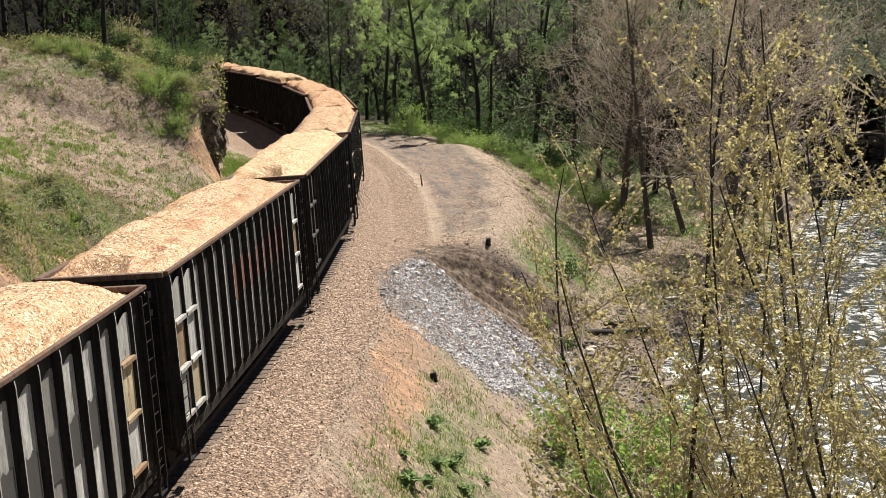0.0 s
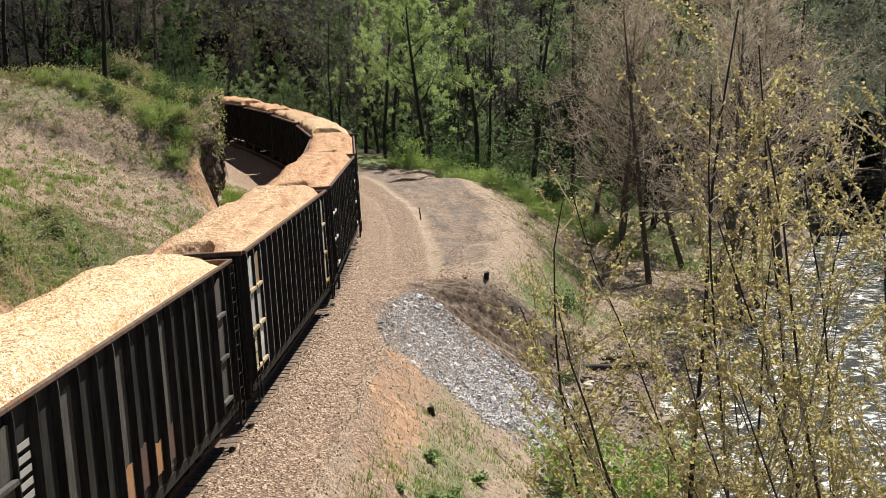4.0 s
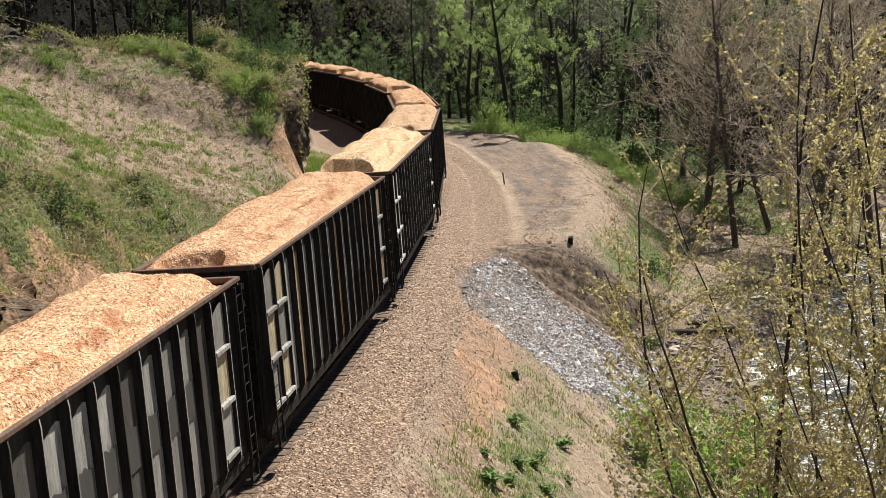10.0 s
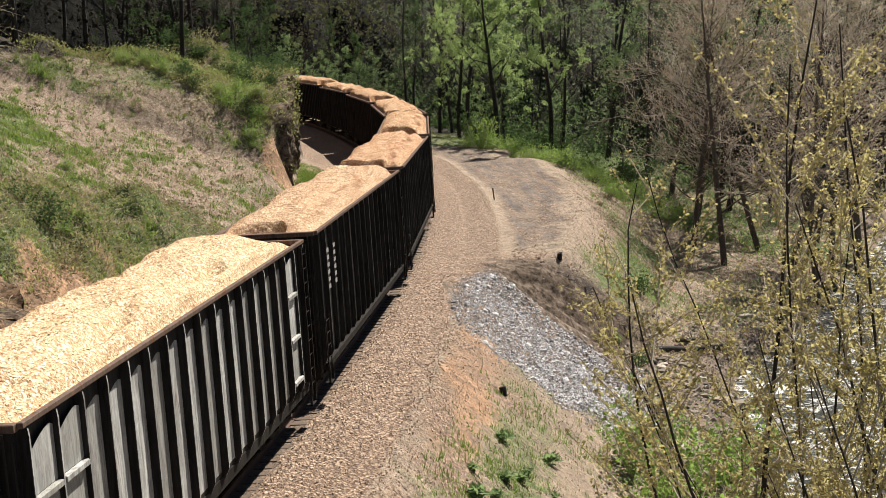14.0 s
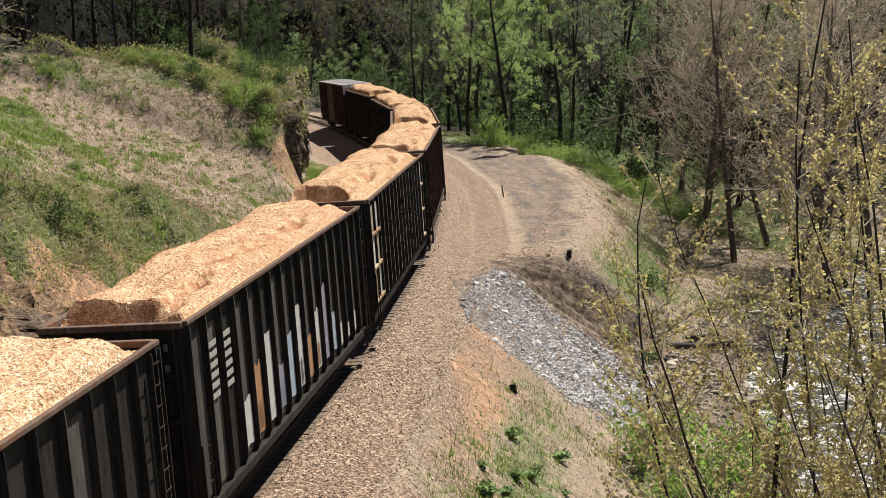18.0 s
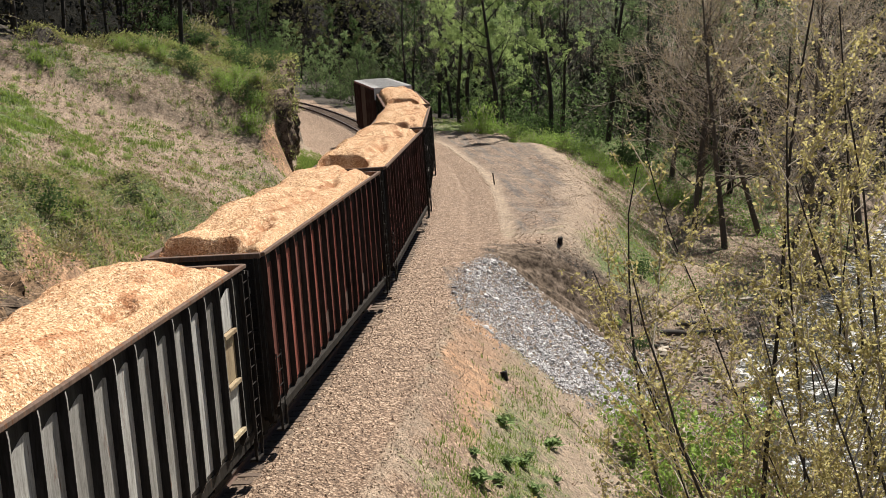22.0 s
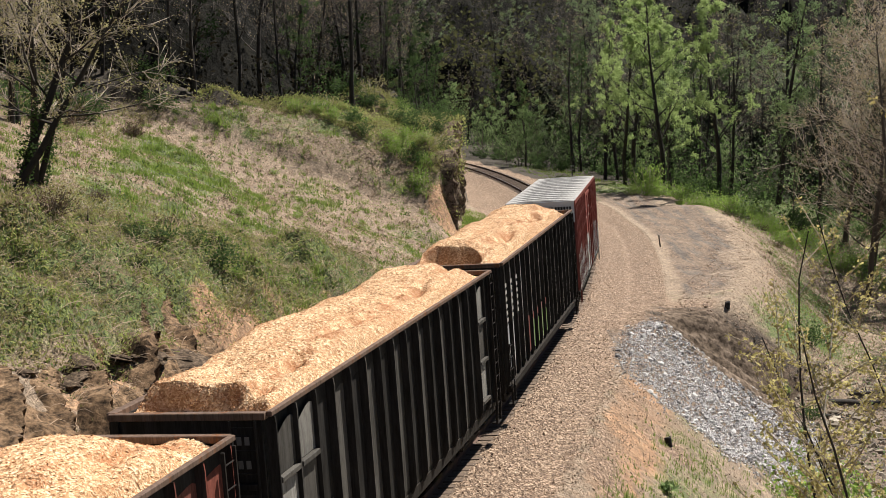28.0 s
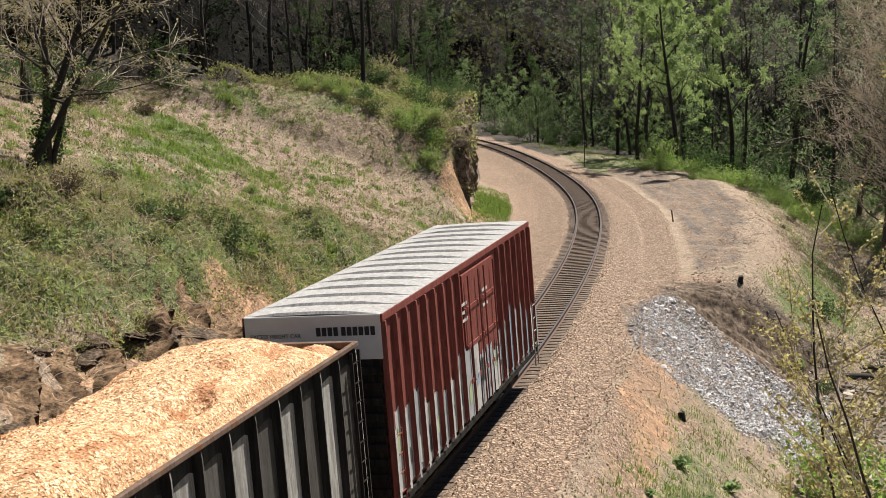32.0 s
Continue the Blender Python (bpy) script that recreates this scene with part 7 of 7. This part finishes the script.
def bluff():
    """The nose's rock face: it stands nearly upright and leans out over its foot."""
    ss, hh = np.arange(29.6, 47, 0.14), np.linspace(0, 1.35, 58)
    A, H = np.meshgrid(ss, hh, indexing="ij")
    s, h = A.ravel(), H.ravel()
    foot = np.interp(s, [28, 31, 45, 55], [6.9, 7.9, 7.7, 6.4])
    low = height(*plan(s, -(foot - 0.3)))[0] - 0.3
    top = height(*plan(s, -(foot + 1.5)))[0] + 0.12
    up, over = np.clip(h, 0, 1), np.clip(h - 1, 0, 1)
    fade = lift(s, 29.6, 32.0) * (1 - lift(s, 44, 47))
    z = low + (top - low) * up * (0.1 + 0.9 * fade) - 0.35 * over
    rough = 1.2 * vnoise(s * 0.8, z * 0.5, 1.3, 85) + 0.8 * vnoise(s * 1.2 + z * 0.5, z * 0.6, 0.7, 86) + 0.4 * vnoise(s + z, z, 0.35, 87)
    o = -(foot + 0.25) + fade * (0.1 * up ** 2 + 0.75 * rough) - over * 6.0
    x, y = plan(s, o)
    n = H.shape[1]
    i = (np.arange(A.shape[0] - 1)[:, None] * n + np.arange(n - 1)[None, :]).ravel()
    me = bpy.data.meshes.new("nose_face")
    me.from_pydata(np.stack([x, y, z], 1).tolist(), [], np.stack([i, i + n, i + n + 1, i + 1], 1).tolist())
    me.materials.append(NOSE_ROCK)
    tagged(new("nose_face", me), "dark craggy rock face of the nose beside the line", "rock face", kind="structure")
    # vines and brush that hang over the face
    rr = np.random.RandomState(17)
    for name, count, paint, label in (("hanging_vines", 3600, OLIVE, "dry brown vines hanging over the rock face"), ("hanging_brush", 2600, GREEN_THICKET, "green brush overhanging the rock face")):
        k = rr.randint(0, len(x), count)
        keep = (vnoise(s[k], z[k], 1.1, 95) + 1.5 * (np.clip(h[k], 0, 1.1) - 0.86) + rr.normal(0, 0.12, count) > 0) & (fade[k] > 0.05)
        k = k[keep]
        px, py = plan(s[k], o[k] + rr.uniform(0.0, 0.55, len(k)))
        c = np.stack([px, py, z[k] + rr.uniform(-0.1, 0.5, len(k))], 1)
        u = rr.normal(0, 1, c.shape) + np.array([0, 0, -0.6])
        u /= np.linalg.norm(u, axis=1)[:, None]
        v = np.cross(u, rr.normal(0, 1, c.shape))
        v /= np.linalg.norm(v, axis=1)[:, None]
        q = rr.uniform(0.05, 0.13, len(c))[:, None]
        w = 0.25 if paint is OLIVE else 0.6
        vv = np.stack([c - u * q * (2 if paint is OLIVE else 1), c + v * q * w, c + u * q, c - v * q * w], 1).reshape(-1, 3)
        me = bpy.data.meshes.new(name)
        me.from_pydata(vv.tolist(), [], np.arange(len(vv)).reshape(-1, 4).tolist())
        me.materials.append(paint)
        tagged(new(name, me), label, "undergrowth", kind="stuff")


bluff()


def riprap():
    pile = tagged(new("riprap"), "grey broken riprap stones spilling down the fill", "rock pile", kind="structure")
    rr = np.random.RandomState(3)
    n = 26000
    s, o = rr.uniform(-15, 1.5, n), rr.uniform(2.7, 11.5, n)
    stray_s, stray_o = s + rr.normal(0, 0.9, n) * (rr.rand(n) < 0.35), o + rr.normal(0, 0.5, n) * (rr.rand(n) < 0.35)
    k = in_chute(stray_s, stray_o) & (o > 3.0 + 1.2 * rr.rand(n))
    s, o = s[k], o[k]
    me = stone_field("riprap_stones", s[300:], o[300:], np.interp(o[300:], [3, 6, 10], [0.65, 0.9, 1.25]) * rr.uniform(0.03, 0.085, len(s) - 300) * rr.uniform(0.6, 1.2, len(s) - 300), rr, RIPRAP, "", 0.1)
    tagged(part("riprap_stones", me, pile), kind="stuff")
    mes = [rock_mesh(50 + q, RIPRAP) for q in range(7)]
    rg = random.Random(9)
    for a, b in zip(s[:300], o[:300]):
        x, y = plan(a, b)
        q = rg.uniform(0.08, 0.17)
        rock = part("rock", rg.choice(mes), pile, pose(x, y, ground_z(x, y) + q * 0.2, rg.uniform(-40, 40), rg.uniform(-40, 40), rg.uniform(0, 360)))
        rock.scale = (q * rg.uniform(0.8, 1.4), q, q * rg.uniform(0.6, 1))


crag_face("gully_face", -2.4, 4.4, 3.9, 11.5, 0.12, 0.09, GULLY_EARTH, "washed-out earth of the gully beside the riprap, tree shadow painted in", 1.0)
riprap()
r5 = np.random.RandomState(15)
o5 = 4.5 + 9.0 * r5.rand(2200)
s5 = 1.5 + (o5 - 4) * 0.16 + r5.normal(0, 1.6, 2200)
keep = (~in_chute(s5, o5)) & (vnoise(o5 * 0.3, s5 * 1.3, 1.0, 91) + r5.normal(0, 0.12, 2200) > 0.02)
tagged(new("gully_rubble", stone_field("gully_rubble", s5[keep], o5[keep], r5.uniform(0.03, 0.08, keep.sum()) * r5.uniform(0.5, 1.2, keep.sum()), r5, BALLAST, "", 0.5)), "dark broken rubble in the washed-out gully", "rubble", kind="stuff")


def ledges():
    rg = random.Random(21)
    mes = [crag_mesh(80 + q, LEDGE, 0.6) for q in range(6)]
    for k in range(40):
        s, o = rg.uniform(-45, -23), -rg.uniform(7.0, 9.2)
        x, y = plan(s, o)
        q = rg.uniform(0.35, 0.95)
        b = tagged(new("ledge_rock", rg.choice(mes)), "brown bedded rock jutting from the cut bank", "rock", "rocks of the cut bank")
        th = math.degrees(np.interp(s, S, TH))
        b.matrix_basis = pose(x, y, ground_z(x, y) - q * 0.1, 0, 0, th + rg.uniform(-20, 20)) @ pose(0, 0, 0, rg.uniform(6, 22), rg.uniform(-8, 14), 0)
        b.scale = (q * rg.uniform(1.2, 1.9), q, q * rg.uniform(0.4, 0.7))
    mes = [rock_mesh(95 + q, RIVER_ROCK, 0.6) for q in range(5)]
    for k in range(150):
        s = rg.uniform(-22, 22) if k % 2 else rg.gauss(-1, 5)
        o = float(shore(s)) + max(rg.gauss(-1.6, 2.0), -4.0)
        x, y = plan(s, o)
        q = rg.uniform(0.15, 0.6) if k % 2 else rg.uniform(0.08, 0.3)
        b = tagged(new("river_rock", rg.choice(mes)), "tan water-worn rock at the river's edge", "rock", "rocks along the river")
        b.matrix_basis = pose(x, y, max(ground_z(x, y), WATER_Z - 0.15) + q * 0.15, rg.uniform(-15, 15), rg.uniform(-15, 15), rg.uniform(0, 360))
        b.scale = (q * rg.uniform(1, 1.5), q, q * rg.uniform(0.6, 1))


ledges()


# ---- grass and dry straw ----
def blades(name, s, o, per, tall, material, label, seed, lean=0.6, wide=0.009):
    rr = np.random.RandomState(seed)
    x, y = plan(s, o)
    x, y = np.repeat(x, per) + rr.normal(0, 0.10, len(x) * per), np.repeat(y, per) + rr.normal(0, 0.10, len(y) * per)
    z = height(x, y)[0]
    n = len(x)
    a = rr.uniform(0, 6.28, n)
    h = np.repeat(np.broadcast_to(tall, (len(s),)), per) * rr.uniform(0.5, 1.2, n)
    w = wide + 0.035 * h
    tip = np.stack([np.cos(a) * h * lean * rr.rand(n), np.sin(a) * h * lean * rr.rand(n), h], 1)
    sd = np.stack([-np.sin(a) * w, np.cos(a) * w, np.zeros(n)], 1)
    c = np.stack([x, y, z - 0.02], 1)
    v = np.stack([c - sd, c + sd, c + tip], 1).reshape(-1, 3)
    me = bpy.data.meshes.new(name)
    me.from_pydata(v.tolist(), [], np.arange(3 * n).reshape(n, 3).tolist())
    me.materials.append(material)
    tagged(new(name, me), label, "grass", kind="stuff")


def grass():
    rr = np.random.RandomState(8)
    n = 60000
    s, o = -40 + 95 * rr.rand(n) ** 1.1, -rr.uniform(7.5, 34, n)
    x, y = plan(s, o)
    patch = 0.35 * vnoise(x, y, 9, 11) + 0.6 * vnoise(x, y, 3.5, 12) + 0.65 * vnoise(x, y, 1.3, 13) + 0.58 * verdure(s, -o) + np.where((s > 29) & (-o > 9), 0.3, 0)
    raw = np.exp(-((s - 29.6) / 1.5) ** 2 - ((-o - 8.0 + 0.2 * (s - 29.6)) / 1.3) ** 2) > 0.3
    inside = (o > wood_edge(s) - 1) & ((s > -16) | (o < -12)) & ~raw
    g = inside & (patch + rr.normal(0, 0.12, n) > 0.33)
    d = inside & ~g
    lumps = np.clip(vnoise(x, y, 0.8, 14) + vnoise(x, y, 2.1, 15) + 0.45, 0.15, 1.1)
    blades("field_grass", s[g], o[g], 6, (lumps * rr.uniform(0.18, 0.46, n))[g], GRASS, "tufts of fresh green grass on the slope", 1, 0.9, 0.016)
    blades("dry_straw", s[d], o[d], 4, rr.uniform(0.07, 0.2, d.sum()), STRAW, "flattened dry straw on the slope", 2, 3.2, 0.016)
    stray = d & (rr.rand(n) < 0.045 + 0.14 * np.clip(vnoise(x, y, 2.6, 16), 0, 1))
    blades("stray_grass", s[stray], o[stray], 16, rr.uniform(0.12, 0.34, stray.sum()), GRASS, "single green tufts among the dry straw", 9, 0.8, 0.014)
    dusky = inside & (rr.rand(n) < 0.05)
    blades("dead_stalks", s[dusky], o[dusky], 9, rr.uniform(0.08, 0.25, dusky.sum()), DEAD, "dark dead stalks scattered over the field", 10, 1.6, 0.014)
    n = 2600
    s, o = rr.uniform(14, 46, n), -rr.uniform(5.2, 7.8, n)
    blades("ditch_grass", s, o, 6, rr.uniform(0.08, 0.2, n), GRASS, "pale grass strip beside the ballast", 6, 0.9)
    n = 900
    s, o = rr.normal(-26, 3.2, n), rr.normal(6.3, 0.9, n)
    k = (o > bench(s) + 0.5) & (vnoise(*plan(s, o), 0.8, 33) + rr.normal(0, 0.15, n) > 0.05)
    blades("verge_grass", s[k], o[k], 8, rr.uniform(0.08, 0.2, k.sum()), GRASS, "short yellow-green grass on the shoulder of the fill", 17, 1.0, 0.011)
    n = 2400
    s, o = rr.normal(34.5, 2.6, n), -rr.uniform(5.4, 7.7, n)
    blades("talus_grass", s, o, 7, rr.uniform(0.12, 0.3, n), GRASS, "bright grass at the foot of the rock face", 16, 0.9, 0.014)
    n = 12000
    s = -32 + 82 * rr.rand(n)
    o = bench(s) + 0.6 + rr.rand(n) ** 0.8 * (shore(s) - bench(s) - 2)
    bare = (s > -3) & (s < 4.5 + (o - 6) * 0.2) & (o < 11)
    k = ~in_chute(s, o) & ~bare
    s, o = s[k], o[k]
    x, y = plan(s, o)
    g = 0.6 * vnoise(x, y, 4, 31) + 0.4 * vnoise(x, y, 1.5, 32) + 0.7 * lush(s, o) + rr.normal(0, 0.1, len(s)) > 0.17
    thin = g | (rr.rand(len(s)) < np.where(s < -3, 0.12, 0.8))
    d = ~g & thin
    blades("bank_grass", s[g], o[g], 7, rr.uniform(0.09, 0.25, g.sum()), GRASS, "fresh green grass on the river bank", 3)
    blades("bank_straw", s[d], o[d], 5, rr.uniform(0.08, 0.25, d.sum()), STRAW, "dry straw and dead stems on the bank", 4, 1.8)
    n = 1800
    s, o = rr.uniform(64, 112, n), rr.uniform(5.2, 13, n)
    blades("clearing_grass", s, o, 4, rr.uniform(0.12, 0.3, n), GRASS, "rough grass of the clearing beside the line", 7)


grass()


# ---- small things beside the line ----
def stump(x, y, w, h, tilt):
    bm = bmesh.new()
    bmesh.ops.create_cone(bm, cap_ends=True, segments=10, radius1=w, radius2=w * 0.85, depth=h)
    rg = random.Random(int(x * 10))
    for v in bm.verts:
        v.co.x += rg.uniform(-0.02, 0.02)
        v.co.y += rg.uniform(-0.02, 0.02)
        v.co.z += h / 2 + (rg.uniform(-0.05, 0.04) if v.co.z > 0 else 0)
    me = bpy.data.meshes.new("stump")
    bm.to_mesh(me)
    bm.free()
    me.materials.append(plain("charred_wood", (0.014, 0.012, 0.011), 0.9, 0.5, 12))
    ob = tagged(new("stump", me), "short black charred timber stump on the gravel bank", "stump", "timber stumps")
    ob.matrix_basis = pose(x, y, ground_z(x, y) - 0.06, tilt, tilt * 0.5, 0)


stump(14.1, 62.7, 0.14, 0.34, 4)
stump(7.8, 43.5, 0.14, 0.32, -8)
m = mesh_of("marker_stake", *merged(box_data([(-0.035, 0.035, -0.02, 0.02, -0.1, 0.8)])), plain("weathered_stake", (0.05, 0.04, 0.032)))
tagged(new("marker_stake", m), "thin dark wooden marker stake leaning in the gravel", "stake").matrix_basis = pose(14.9, 85.5, ground_z(14.9, 85.5), 0, -8, 20)


def fallen_log(x, y, length, r0, turn, tilt, seed, says="dark weathered driftwood log by the water", of="driftwood logs"):
    rg = random.Random(seed)
    vs, fs = [], []
    pts = wander(rg, Vector((-length / 2, 0, 0)), Vector((1, 0, 0)), length, 9, 0.06)
    sweep(vs, fs, pts, r0, r0 * 0.6, 9)
    for _ in range(5):
        i = rg.randint(2, 8)
        spike(vs, fs, pts[i], pts[i] + Vector((rg.uniform(-0.3, 0.6), rg.uniform(-0.6, 0.6), rg.uniform(0.1, 0.7))), r0 * 0.3)
    ob = tagged(new("fallen_log", mesh_of("fallen_log", vs, fs, BARK_DARK, True)), says, "log", of)
    ob.matrix_basis = pose(x, y, ground_z(x, y) + r0 * 0.6, 0, tilt, turn)


fallen_log(19.8, 61.3, 5.0, 0.22, 8, 2, 1)
fallen_log(18.6, 58.9, 3.2, 0.14, -20, -3, 2)
fallen_log(21.4, 63.0, 3.6, 0.13, 30, 4, 3)
fallen_log(17.0, 56.5, 2.2, 0.09, 60, 0, 4)
fallen_log(-12.0, 45.0, 2.6, 0.11, -25, 8, 5, "dark rotten log among the bramble of the bank", "")


def signal_post():
    t = tagged(new("marker_post"), "slim dark trackside post with a pale plate", "post")
    part("pole", mesh_of("pole", *tube_data((0, 0, -0.3), (0, 0, 2.7), 0.05, 8), plain("dark_post_steel", (0.03, 0.03, 0.03))), t)
    for z in (2.1, 2.42):
        part("plate", mesh_of("plate", *box_data([(-0.16, 0.16, -0.03, -0.015, z, z + 0.16)]), PANEL_LIGHT), t)
    t.matrix_basis = pose(14.0, 129.0, ground_z(14.0, 129.0), 0, 0, 10)


signal_post()


def weeds():
    mes = []
    for q in range(3):
        rg = random.Random(400 + q)
        vs, fs = [], []
        for _ in range(46):
            a, e, ln = rg.uniform(0, 6.28), rg.uniform(0.2, 1.2), rg.uniform(0.15, 0.36)
            d = Vector((math.cos(a) * math.cos(e), math.sin(a) * math.cos(e), math.sin(e)))
            sd = Vector((-math.sin(a), math.cos(a), 0)) * ln * 0.17
            p = Vector((rg.gauss(0, 0.07), rg.gauss(0, 0.07), rg.uniform(0, 0.12)))
            n = len(vs)
            vs += [p, p + d * ln * 0.5 + sd, p + d * ln - Vector((0, 0, ln * 0.25)), p + d * ln * 0.5 - sd]
            fs.append((n, n + 1, n + 2, n + 3))
        mes.append(mesh_of("leafy_weed", vs, fs, LEAF_GREEN))
    rg = random.Random(3)
    for k, (x, y) in enumerate([(5.4, 35.1), (7.1, 36.8), (5.9, 34.4), (6.5, 35.9), (6.9, 38.8), (8.2, 37.2), (7.6, 35.2), (8.6, 39.9), (6.4, 33.2), (7.4, 37.5), (5.3, 33.5), (6.2, 33.7), (7.6, 34.0), (6.0, 32.1), (5.4, 31.2), (6.7, 33.0), (7.2, 35.4)]):
        t = tagged(new("leafy_weed", mes[k % 3]), "broad-leaved green weed on the gravelly bank", "weed", "weeds on the bank")
        q = rg.uniform(0.6, 1.6)
        t.matrix_basis = pose(x, y, ground_z(x, y), 0, 0, 70 * k)
        t.scale = (q, q, q)


weeds()


motions()
